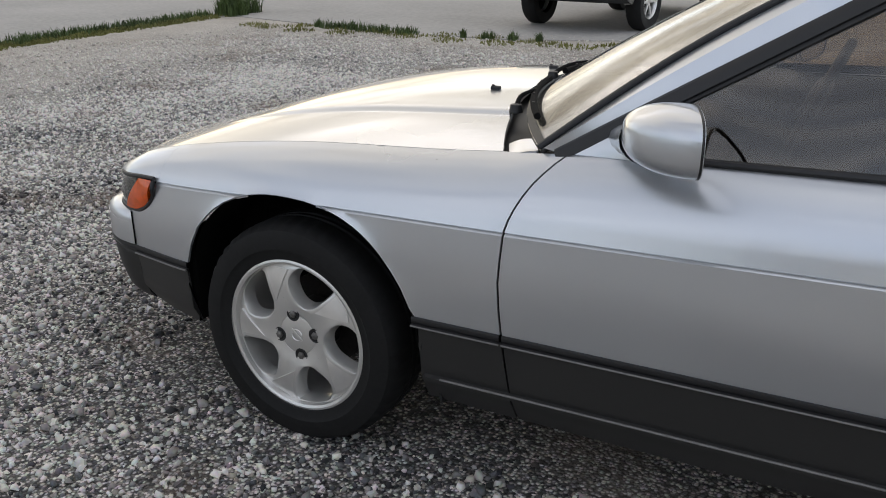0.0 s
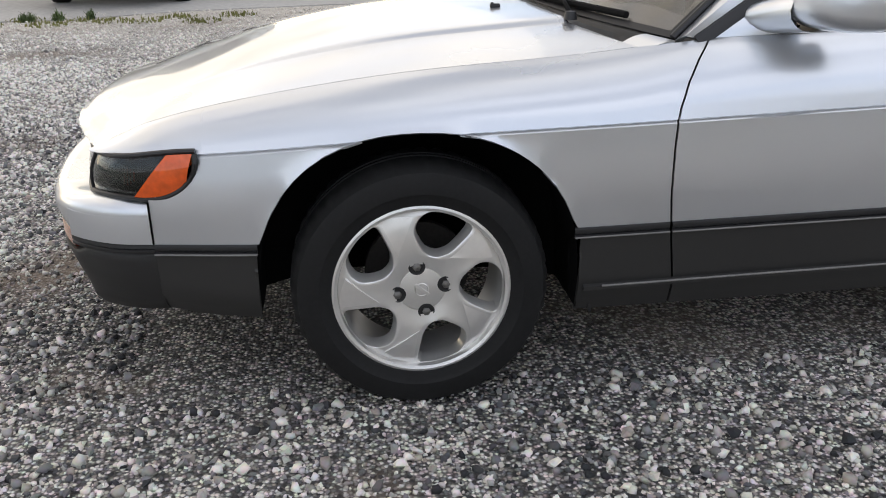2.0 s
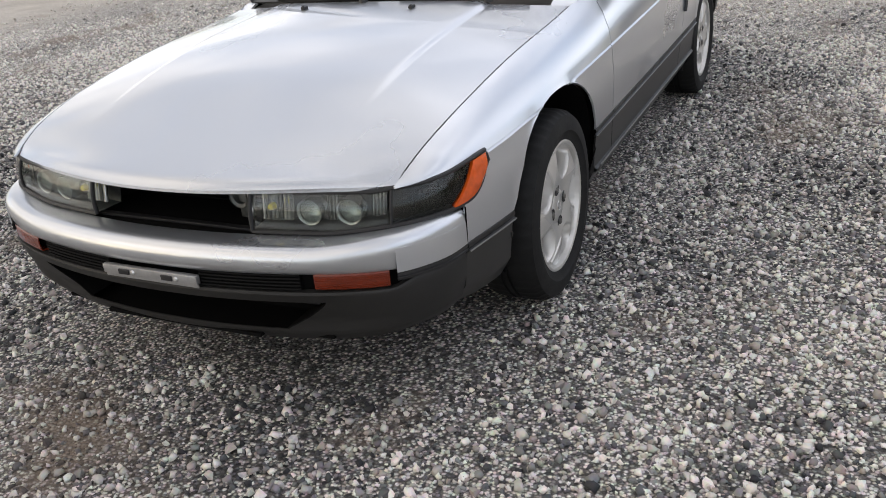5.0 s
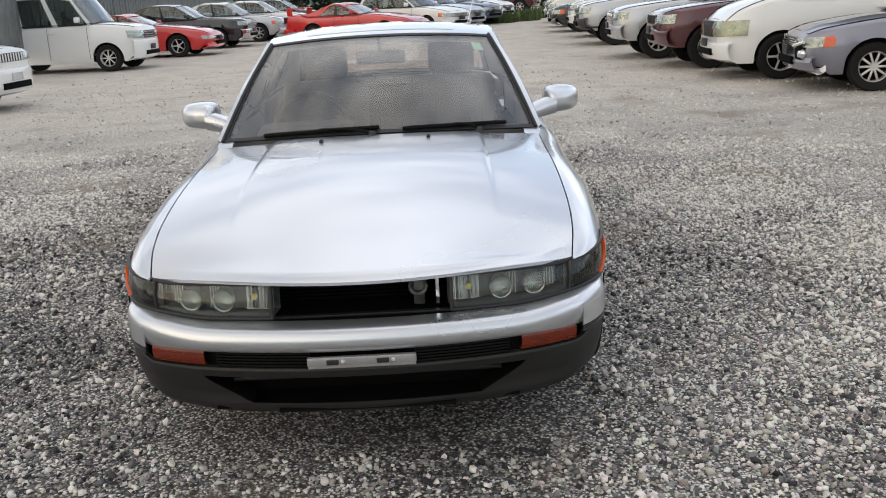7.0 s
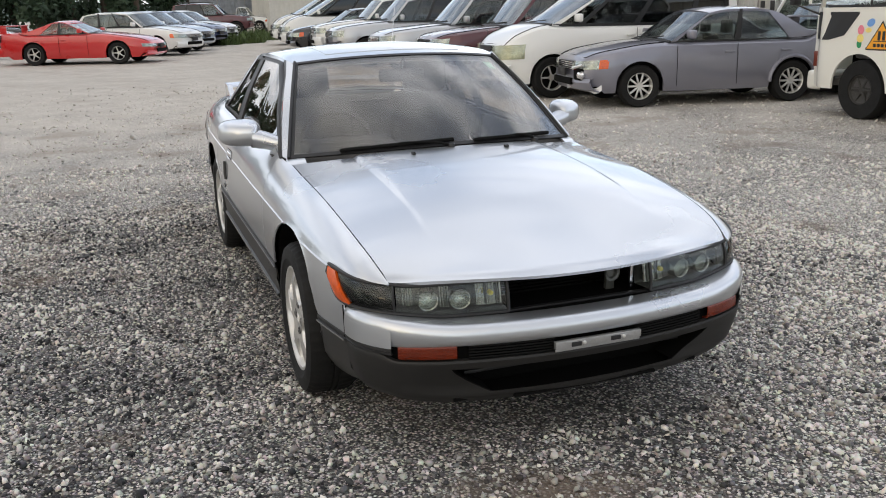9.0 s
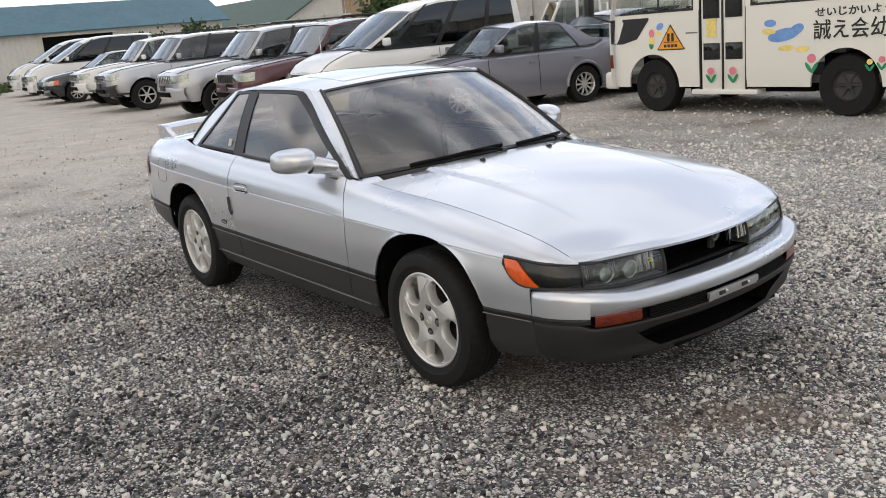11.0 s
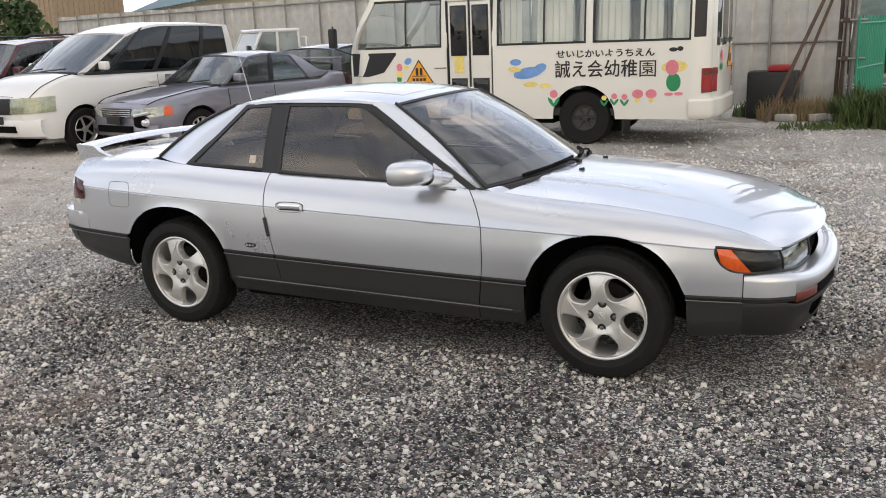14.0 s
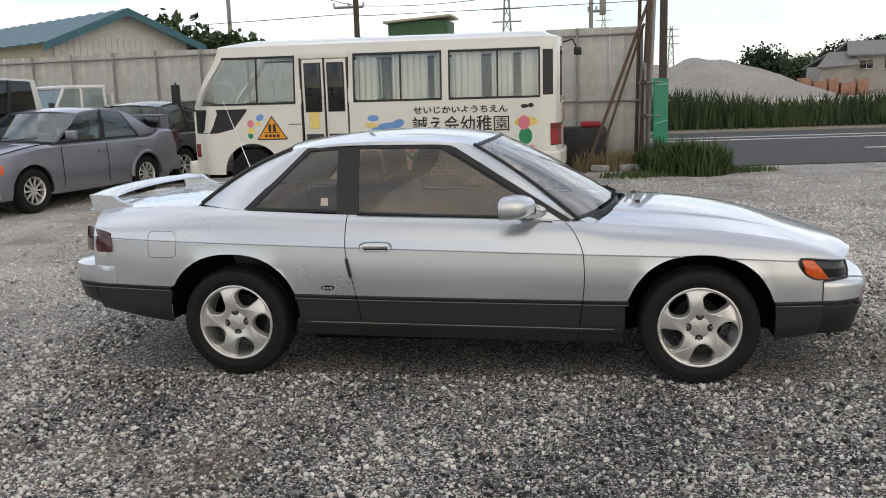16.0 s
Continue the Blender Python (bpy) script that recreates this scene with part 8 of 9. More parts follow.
for x, z, s, mt in ((-3.02, 0.66, 1.3, M_PINK), (DOOR0 + 0.17, 0.53, 1.2, M_PINK), (DOOR0 + 0.51, 0.53, 1.2, M_PINK), (-2.16, 0.64, 0.9, M_PINK), (-2.02, 0.63, 0.9, M_PINK), (-2.30, 0.62, 0.8, M_YELLOW_D)):
    tulip(x, z, s, mt)
for x in (-1.84, -1.66):
    decal("painted_flower", oval(x, 0.70, 0.075, 0.06), M_PINK, 0.005)
    decal("painted_leaf", oval(x, 0.62, 0.03, 0.04), M_YELLOW_D, 0.0045)
for x, z, a_, b_, lean_, mt, off_, lb in (
        (-3.40, 1.00, 0.20, 0.085, 0.9, M_BLUE_D, 0.004, "plain blue painted patch"), (-3.22, 1.06, 0.09, 0.07, 0.5, M_BLUE_D, 0.0042, "plain blue painted patch"),
        (-3.58, 1.15, 0.085, 0.045, 0.0, M_BLUE_D, 0.005, "plain blue painted patch"), (-3.60, 1.05, 0.10, 0.035, -0.3, M_YELLOW_D, 0.0045, "plain yellow painted patch"),
        (-3.36, 0.84, 0.11, 0.035, 0.4, M_YELLOW_D, 0.004, "plain yellow painted patch"), (-3.14, 0.82, 0.09, 0.035, 0.4, M_YELLOW_D, 0.004, "plain yellow painted patch"),
        (-1.36, 1.05, 0.17, 0.075, 0.2, M_YELLOW_D, 0.0035, "plain yellow painted patch"), (-1.39, 1.04, 0.085, 0.10, 0.0, M_PINK, 0.0045, "plain pink painted patch"),
        (-1.37, 0.85, 0.095, 0.12, 0.0, M_GREEN_D, 0.004, "plain green painted patch"), (-1.43, 0.695, 0.06, 0.022, 0.0, M_PINK, 0.0045, "plain pink painted patch"), (-1.30, 0.70, 0.06, 0.022, 0.0, M_PINK, 0.0045, "plain pink painted patch"),
        (-1.36, 1.20, 0.055, 0.045, 0.0, M_WHITE_PATCH, 0.0055, "plain white painted patch"), (-1.38, 1.27, 0.055, 0.028, 0.0, M_INK, 0.005, "plain black painted patch"), (-1.29, 1.28, 0.04, 0.03, 0.0, M_INK, 0.0055, "plain black painted patch"),
        (-5.45, 1.11, 0.05, 0.06, 0.0, M_PINK, 0.004, "plain pink painted patch"), (-5.45, 1.01, 0.055, 0.05, 0.0, M_YELLOW_D, 0.0045, "plain yellow painted patch"), (-5.46, 0.94, 0.04, 0.05, 0.0, M_GREEN_D, 0.0042, "plain green painted patch"),
        (-5.30, 1.20, 0.06, 0.05, 0.3, M_BLUE_D, 0.004, "plain blue painted patch"), (-5.33, 1.11, 0.05, 0.03, 0.0, M_YELLOW_D, 0.0045, "plain yellow painted patch")):
    decal("painted_patch", oval(x, z, a_, b_, lean=lean_), mt, off_, label=lb)
decal("painted_patch", [(DOOR0 + 0.10, 1.02), (DOOR0 + 0.25, 1.02), (DOOR0 + 0.25, 1.26), (DOOR0 + 0.10, 1.26)], M_YELLOW_D, -0.012, label="yellow notice")
sign = decal("warning_triangle", [(-5.36, 0.90), (-4.88, 0.90), (-4.91, 0.87), (-5.33, 0.87)], M_INK, 0.004, label="orange warning triangle")
decal("triangle_edge", [(-5.36, 0.875), (-4.88, 0.875), (-5.12, 1.225)], M_INK, 0.0045, sign)
decal("triangle_face", [(-5.335, 0.888), (-4.905, 0.888), (-5.12, 1.195)], M_SIGN, 0.006, sign, "orange face")
for x in (-5.155, -5.085):
    decal("triangle_mark", [(x - 0.022, 0.99), (x + 0.022, 0.99), (x + 0.022, 1.10), (x - 0.022, 1.10)], M_INK, 0.0075, sign)
decal("triangle_mark", [(-5.24, 0.975), (-5.0, 0.975), (-5.0, 0.985), (-5.24, 0.985)], M_INK, 0.0075, sign)
for k in range(4):
    decal("triangle_mark", [(-5.235 + 0.06 * k, 0.91), (-5.19 + 0.06 * k, 0.91), (-5.19 + 0.06 * k, 0.95), (-5.235 + 0.06 * k, 0.95)], M_INK, 0.0075, sign)
for k in range(5):
    decal("vent_slot", [(-4.86 + 0.04 * k, 1.08), (-4.835 + 0.04 * k, 1.08), (-4.835 + 0.04 * k, 1.10), (-4.86 + 0.04 * k, 1.10)], M_BLACK, 0.004)


def tail_decal(name, pts, mat, off, label=""):
    """A flat painted patch on the tail, outlined by (across, z) points."""
    return part(name, ([Vector((BX1 + 0.07 * (1 - (t / bus_half(BX1 - TAIL_R)) ** 4) + off, BCY + t, z)) for t, z in pts], [tuple(range(len(pts)))]), mat, bus, label, smooth=False)


tail_decal("tail_triangle_edge", [(-0.02, 0.99), (0.40, 0.99), (0.19, 1.32)], M_INK, 0.006, "black edge of a warning triangle")
tail_decal("tail_triangle_face", [(0.01, 1.005), (0.37, 1.005), (0.19, 1.29)], M_SIGN, 0.009, "orange warning triangle")
tail_decal("tail_triangle_mark", [(0.14, 1.06), (0.24, 1.06), (0.24, 1.17), (0.14, 1.17)], M_INK, 0.012)
for k in range(9):
    tail_decal("tail_letter", [(-0.62 + 0.13 * k, 1.335), (-0.54 + 0.13 * k, 1.335), (-0.54 + 0.13 * k, 1.385), (-0.62 + 0.13 * k, 1.385)], M_INK, 0.006, "black bar of writing")
tail_decal("tail_flower", [(x - 0.45, z) for x, z in oval(0, 1.16, 0.07, 0.07)], M_PINK, 0.006, "plain pink painted patch")
tail_decal("tail_leaf", [(x - 0.45, z) for x, z in oval(0, 1.02, 0.08, 0.05)], M_GREEN_D, 0.006, "plain green painted patch")


def lettering(text, x0, x1, z, high, weight, tall=1.0):
    """Words painted on the near side, fitted between two ends."""
    cu = bpy.data.curves.new("lettering", "FONT")
    cu.body, cu.size, cu.offset, cu.extrude = text, high, weight, 0.001
    tmp = new("lettering_source", cu)
    bpy.context.view_layer.update()
    me = bpy.data.meshes.new_from_object(tmp.evaluated_get(bpy.context.evaluated_depsgraph_get()))
    bpy.data.objects.remove(tmp)
    xs_ = [v.co.x for v in me.vertices]
    if not xs_:
        return None
    k = (x1 - x0) / (max(xs_) - min(xs_))
    low_ = min(v.co.y for v in me.vertices)
    for v in me.vertices:
        p = bus_side(x0 + (v.co.x - min(xs_)) * k, z + (v.co.y - low_) * tall, 0.005)
        v.co = Vector((p.x, p.y - v.co.z, p.z))
    me.materials.append(M_INK)
    ob = new("lettering", me)
    ob.parent = bus
    return tagged(ob, "black painted lettering")


lettering("せいじかいようちえん", -2.98, -1.62, 1.195, 0.115, 0.0025)
lettering("誠え会幼稚", -3.0, -1.85, 0.925, 0.20, 0.0022, 1.22)
lettering("園", -1.82, -1.60, 0.925, 0.20, 0.0, 1.22)

# ---- fence, buildings, road and distance ----
M_SHEET = material("white_corrugated_steel", (0.52, 0.51, 0.47), 0.5, 0.25, spread=0.22, grain=6, stain=1.2, rough_spread=0.1)
M_PIPE = material("galvanised_pipe", (0.30, 0.29, 0.27), 0.5, 0.6, spread=0.3, grain=30)
M_RUST = material("rusty_pipe", (0.11, 0.075, 0.055), 0.8, 0.3, spread=0.4, grain=40)
M_GREENBAR = material("green_painted_steel", (0.02, 0.28, 0.17), 0.4, spread=0.15)
M_TIMBER = material("weathered_pole_timber", (0.085, 0.070, 0.058), 0.9, spread=0.35, grain=20, stain=3, bump=0.4)
M_TEAL = material("teal_roof_sheet", (0.06, 0.15, 0.19), 0.5, 0.2, spread=0.2, grain=4, stain=0.8)
M_WALL = material("pale_wall_sheet", (0.58, 0.57, 0.53), 0.7, spread=0.12, grain=6, stain=0.7)
M_CREAMWALL = material("cream_wall", (0.55, 0.50, 0.36), 0.7, spread=0.12, grain=6, stain=0.7)
M_TAN = material("tan_corrugated_wall", (0.36, 0.27, 0.18), 0.6, 0.1, spread=0.15, grain=6, stain=0.7)
M_GREENROOF = material("green_roof_sheet", (0.055, 0.10, 0.075), 0.6, spread=0.25, grain=4)
M_ASPHALT = material("asphalt", (0.055, 0.055, 0.057), 0.9, spread=0.25, grain=60, stain=0.7, bump=0.3)
M_LINE = material("white_road_paint", (0.66, 0.66, 0.64), 0.8, spread=0.2, grain=30)
M_HEAP = material("pale_aggregate", (0.34, 0.325, 0.30), 0.95, spread=0.2, grain=3, stain=0.3, bump=0.5, depth=0.08)
M_LEAF = material("green_leaves", (0.045, 0.085, 0.025), 0.65, spread=0.55, grain=1.5, stain=0.3)
M_LEAF_DARK = material("dark_conifer_leaves", (0.022, 0.045, 0.020), 0.7, spread=0.5, grain=1.5, stain=0.3)
M_BARK = material("brown_bark", (0.08, 0.06, 0.045), 0.9, spread=0.3)
# distance haze is put into the ridge's pale blue-green
M_FARHILL = material("hazy_wooded_hill", (0.10, 0.135, 0.12), 0.95, spread=0.35, grain=0.4, stain=0.05)


def ribbed_panel(w, h, ribs, deep=0.03):
    """Corrugated sheet, w along x, standing on z = 0."""
    pts = []
    pitch = w / ribs
    for k in range(ribs):
        x = k * pitch
        pts += [(x, 0), (x + pitch * 0.44, 0), (x + pitch * 0.50, deep), (x + pitch * 0.94, deep)]
    pts.append((w, 0))
    return thick(sheet([[Vector((x, y, z)) for x, y in pts] for z in (0.0, h * 0.5, h)]), 0.004, Vector((w / 2, 5, h / 2)))


def fence_run(label, start, heading, n, w, h, mat, posts=True, owner_kind="structure"):
    f = thing("fence", label, "fence", kind="structure", at=Matrix.Translation((*start, rise_at(*start))) @ Matrix.Rotation(heading, 4, "Z"))
    first_ = part("panel", ribbed_panel(w - 0.006, h, max(1, round(w / 0.6))), mat, f, smooth=False)
    rng = random.Random(int(abs(start[0]) * 10))
    for k in range(1, n):
        o = new("panel", first_.data)
        o.parent = f
        o.matrix_basis = Matrix.Translation((k * w, rng.uniform(-0.012, 0.012), rng.uniform(-0.02, 0.02)))
    if posts:
        for k in range(0, n + 1, 2):
            part("post", tube([(k * w, -0.04, 0), (k * w, -0.04, h + 0.02)], 0.022, 8), M_PIPE, f)
        for z in (0.45 * h, 0.95 * h):
            part("rail", tube([(0, -0.03, z), (n * w, -0.03, z)], 0.020, 8), M_PIPE, f)
    return f


fence_run("tall white corrugated steel fence with pipe rails", (-22.95, 16.63), radians(-12.1), 40, 0.6, 2.42, M_SHEET)
fence_run("grey corrugated fence at the yard's end", (-60.0, 4.1), radians(82), 8, 0.9, 2.3, material("grey_corrugated_steel", (0.22, 0.24, 0.27), 0.5, 0.3, spread=0.3, grain=5, stain=1.0))
fence_run("grey fence behind the far row", (-62.0, -14.0), radians(6), 52, 0.9, 2.0, material("dull_grey_steel", (0.16, 0.17, 0.165), 0.6, 0.2, spread=0.3, grain=5, stain=1.0), posts=False)
fence_run("pale boundary sheets by the left roof", (-33.5, 13.4), 0.0, 12, 0.9, 1.9, M_SHEET)

# scaffold end of the fence: leaning pipes, green gate, clamps
END = Matrix.Translation((-0.18, -0.85, 0))
gate = thing("scaffold_frame", "leaning rusty scaffold pipes at the fence end", "scaffold", at=END)
for a, b, r, mt in (((0.68, 12.3, 0.0), (0.86, 12.3, 4.4), 0.05, M_RUST), ((0.80, 12.45, 0), (0.93, 12.45, 4.3), 0.045, M_PIPE), ((0.60, 12.5, 0), (0.66, 12.5, 3.6), 0.035, M_RUST), ((-0.35, 11.4, 0.0), (0.80, 12.35, 3.0), 0.03, M_RUST),
                    ((-0.15, 11.9, 0.0), (0.72, 12.4, 2.6), 0.025, M_RUST), ((0.74, 12.25, 0.0), (0.74, 12.25, 1.9), 0.025, M_PIPE)):
    part("pipe", tube([a, b], r, 10), mt, gate)
for z in (0.28, 0.95, 1.55):
    part("clamp_bar", tube([(0.62, 12.22, z), (1.02, 12.22, z)], 0.022, 8), M_PIPE, gate, "pale clamp bar")
    part("clamp", block(0.66, 0.76, 12.18, 12.28, z - 0.04, z + 0.04, 0.01), M_RUST, gate)
green = thing("gate", "green painted steel folding gate", "gate", at=END)
for k in range(17):
    part("bar", tube([(0.90 + 0.024 * k, 12.15 + 0.105 * k, 0.05), (0.90 + 0.024 * k, 12.15 + 0.105 * k, 1.62 - 0.05 * (k % 2))], 0.020, 8), M_GREENBAR, green)
for z in (0.12, 0.8, 1.5):
    part("rail", tube([(0.90, 12.15, z), (1.27, 13.7, z)], 0.02, 8), M_GREENBAR, green)
heap = thing("bin", "black rubbish bin with red lid", "bin", at=END)
part("body", joined(block(-0.75, 0.05, 12.0, 12.5, 0.0, 0.78, 0.05), block(-0.70, 0.0, 11.95, 12.0, 0.1, 0.7, 0.02)), M_BLACK, heap)
part("lid", block(-0.42, -0.05, 12.0, 12.45, 0.78, 0.87, 0.03), material("red_plastic", (0.35, 0.015, 0.02), 0.5), heap, "red lid")
for i, (x, y) in enumerate(((-0.05, 11.0), (0.22, 10.85), (0.45, 10.95), (-0.25, 10.75))):
    st = part("rock", moved(block(-0.16, 0.16, -0.10, 0.10, 0, 0.12, 0.05, 2), Matrix.Translation((x, y, 0)) @ Matrix.Rotation(i * 0.9, 4, "Z")), M_CONCRETE)
    tagged(st, "pale lump of broken concrete", "rock", "lumps by the fence end")
grass("grass", "green weeds at the fence end", [(1.0, 10.3, 0.5), (1.4, 10.05, 0.45), (0.8, 10.9, 0.4), (1.25, 10.8, 0.5), (1.65, 10.4, 0.3), (1.2, 10.4, 0.3)], 4600, 0.74, M_GRASS, 21, wide=0.011)
grass("grass", "low weeds along the roadside", [(lerp(0.1, 2.4, k / 9), 9.75 + 0.1 * k, 0.4) for k in range(10)], 1600, 0.16, M_GRASS, 22, wide=0.008)
grass("grass", "dry brown weeds by the bin", [(0.2, 11.2, 0.35), (0.0, 10.95, 0.25), (-0.45, 11.05, 0.3)], 1300, 0.55, M_GRASS_DRY, 23, wide=0.007)
grass("grass", "weeds behind the bus", [(lerp(-0.9, -0.2, k / 5), 11.6, 0.3) for k in range(6)], 900, 0.4, M_GRASS, 24, wide=0.01)
grass("grass", "weeds at the end of the yard", [(-37.0, 4.2, 1.0), (-39.5, 5.0, 1.2), (-35.8, 3.4, 0.6), (-42, 5.6, 1.4)], 2200, 0.6, M_GRASS, 25, wide=0.03)

# road, its lines and the verge behind
A = radians(9)
def roadside(s, d):
    """s metres along the road, d across it from its near edge."""
    return Vector((3.5 + s * math.cos(A) - d * math.sin(A), 11.6 + s * math.sin(A) + d * math.cos(A), 0))


def strip(name, s0, s1, d0, d1, z, mat, label, **more):
    n = 20
    rows = [[roadside(lerp(s0, s1, i / n), d) + Vector((0, 0, z)) for d in (d0, d1)] for i in range(n + 1)]
    return tagged(part(name, thick(sheet(rows), 0.03, Vector((0, 15, -5))), mat), label, more.get("category", name), kind="structure")


rows = [[roadside(s, d) + Vector((0, 0, 0.016)) for d in (d0, 10.6)] for s, d0 in [(-60, 3.4), (-30, 3.4), (-10, 3.4), (-2.6, 3.4), (-2.2, 0.3), (-1.6, 0.0), (8, 0), (20, 0), (40, 0), (90, 0)]]
tagged(part("road", thick(sheet(rows), 0.03, Vector((0, 15, -5))), M_ASPHALT), "grey asphalt road beside the yard", "road", kind="structure")
for s0, s1, d in ((-40, 90, 8.1), (-40, 90, 7.0)):
    strip("road_marking", s0, s1, d, d + 0.16, 0.026, M_LINE, "white painted road line", category="road line")
for k in range(7):
    strip("road_marking", 2.6 + 6 * k, 4.4 + 6 * k, 3.2, 3.36, 0.026, M_LINE, "white road dash", category="road line")
strip("verge", -60, 90, 10.6, 13.0, 0.03, material("dusty_verge", (0.22, 0.19, 0.14), 0.95, spread=0.3, grain=5), "dusty verge behind the road")


def tall_grass(s0, s1, d0, d1, n, h, seed):
    rng = random.Random(seed)
    verts, faces = [], []
    for _ in range(n):
        s = rng.uniform(s0, s1)
        d = rng.uniform(d0, d1)
        p = roadside(s, d)
        hh = h * rng.uniform(0.55, 1.15) * (0.9 + 0.2 * math.sin(s * 0.8) * math.sin(s * 0.23 + 1))
        a, w = rng.uniform(0, math.pi), rng.uniform(0.02, 0.05)
        bx, by = math.cos(a) * w, math.sin(a) * w
        lx, ly = rng.uniform(-0.3, 0.3) * hh, rng.uniform(-0.3, 0.3) * hh
        k = len(verts)
        verts += [p + Vector((-bx, -by, 0)), p + Vector((bx, by, 0)), p + Vector((lx * 0.3 + bx * 0.8, ly * 0.3 + by * 0.8, hh * 0.6)), p + Vector((lx * 0.3 - bx * 0.8, ly * 0.3 - by * 0.8, hh * 0.6)), p + Vector((lx, ly, hh))]
        faces += [(k, k + 1, k + 2, k + 3), (k + 3, k + 2, k + 4)]
    return tagged(part("grass", (verts, faces), M_REEDS, sharp=180), "tall dark green grass beyond the road", "grass", kind="stuff")


tall_grass(-14, 46, 12.4, 17.5, 15000, 1.15, 31)
tall_grass(-14, 46, 12.0, 12.6, 1800, 0.55, 32)

# aggregate heap
rows = []
for i in range(41):
    a = 2 * math.pi * i / 40
    row_ = []
    for j in range(15):
        f = j / 14
        r = 9.6 * (1 - f)
        x, y = 11.9 + r * 1.05 * math.cos(a) - 2.2 * f, 78 + r * math.sin(a)
        z = 3.75 * (1 - (1 - f) ** 1.35) + 0.35 * noise.noise(Vector((x * 0.4, y * 0.4, f * 3))) * (0.3 + f)
        row_.append(Vector((x, y, z - 0.1)))
    rows.append(row_)
agg = part("gravel_mound", sheet(rows), M_HEAP, sharp=180)
tagged(agg, "large pale heap of aggregate", "gravel heap")
rows = []
for i in range(33):
    a = 2 * math.pi * i / 32
    row_ = []
    for j in range(9):
        f = j / 8
        r = 6.0 * (1 - f)
        x, y = 6.6 + r * 1.2 * math.cos(a), 84 + r * math.sin(a)
        row_.append(Vector((x, y, 3.6 * f + 0.3 * noise.noise(Vector((x * 0.5, y * 0.5, f * 3 + 9))) * (0.3 + f) - 0.1)))
    rows.append(row_)
tagged(part("gravel_mound", sheet(rows), M_HEAP, sharp=180), "lower pale heap of aggregate", "gravel heap")


def tree(x, y, h, spread, mat, seed, clumps=420, base=0.25, leaf=0.22, conifer=False, z=0.0):
    """A trunk with limbs and a crown of many small leaf cards with gaps."""
    rng = random.Random(seed)
    t = thing("tree", "leafy green tree in the distance" if not conifer else "dark evergreen tree in the distance", "tree", "trees around the yard")
    t.matrix_basis = Matrix.Translation((x, y, z))
    limbs = [tube(path3([(0, 0, 0), (0.05 * h, 0, 0.35 * h), (0.02 * h, 0.03 * h, 0.75 * h)], 8), 0.03 * h, 8, 0.008 * h)]
    for k in range(6):
        a, zz = rng.uniform(0, 2 * math.pi), rng.uniform(0.3, 0.6) * h
        limbs.append(tube([(0.03 * h, 0, zz), (spread * 0.55 * math.cos(a), spread * 0.55 * math.sin(a), zz + 0.2 * h)], 0.012 * h, 6, 0.003 * h))
    part("trunk", joined(*limbs), M_BARK, t, "brown trunk")
    lobes = []
    for k in range(9):
        a, f = rng.uniform(0, 2 * math.pi), rng.random()
        zz = lerp(base + 0.1, 0.88, f) * h
        rad = spread * ((1 - f) * 0.75 if conifer else 0.62) * rng.uniform(0.3, 1)
        lobes.append((Vector((rad * math.cos(a), rad * math.sin(a), zz)), spread * rng.uniform(0.35, 0.6) * ((1.1 - f) if conifer else 1)))
    verts, faces = [], []
    for _ in range(clumps):
        c, r = rng.choice(lobes)
        d = Vector((rng.gauss(0, 1), rng.gauss(0, 1), rng.gauss(0, 0.8))).normalized()
        p = c + d * r * rng.uniform(0.55, 1.05)
        if p.z < base * h * 0.6:
            continue
        for _ in range(4):
            q = p + Vector((rng.gauss(0, leaf), rng.gauss(0, leaf), rng.gauss(0, leaf)))
            u = Vector((rng.gauss(0, 1), rng.gauss(0, 1), rng.gauss(0, 1))).normalized() * leaf * rng.uniform(0.6, 1.3)
            w = u.cross(Vector((rng.gauss(0, 1), rng.gauss(0, 1), rng.gauss(0, 1)))).normalized() * leaf * 0.6
            k = len(verts)
            verts += [q - u, q + w, q + u, q - w]
            faces.append((k, k + 1, k + 2, k + 3))
    part("crown", (verts, faces), mat, t, "uneven leafy crown", smooth=False)
    return t


for i, (x, y, h, s, mt, cf) in enumerate(((16.4, 84, 4.2, 2.3, M_LEAF_DARK, False), (14.6, 92, 3.0, 2.0, M_LEAF_DARK, False), (19.0, 94, 3.4, 2.2, M_LEAF, False), (23.0, 98, 3.8, 2.6, M_LEAF, False), (27.5, 100, 5.0, 2.8, M_LEAF_DARK, False), (31.5, 100, 6.2, 3.2, M_LEAF_DARK, False), (35.5, 102, 6.8, 3.2, M_LEAF_DARK, False),
                                          (-16.4, 27.0, 4.9, 1.5, M_LEAF, False), (-15.0, 28.0, 4.4, 1.3, M_LEAF, False), (-13.9, 28.5, 3.9, 1.1, M_LEAF, False))):
    tree(x, y, h, s, mt, 50 + i, 520 if y < 40 else 620, leaf=0.16 if y < 40 else 0.2)
for i in range(16):
    tree(-70 - 3 * (i % 3), -26 + 2.25 * i, 9.5 + 1.8 * math.sin(i * 2.3), 2.7, M_LEAF_DARK, 80 + i, 700, base=0.03, leaf=0.25, conifer=True, z=0.6)
for i in range(9):
    tree(-24 - 4.4 * i, -17.5 - 0.5 * (i % 2), 4.4 + 0.8 * math.sin(i * 1.7), 2.1, M_LEAF_DARK, 110 + i, 300, base=0.05, leaf=0.26, z=0.1)
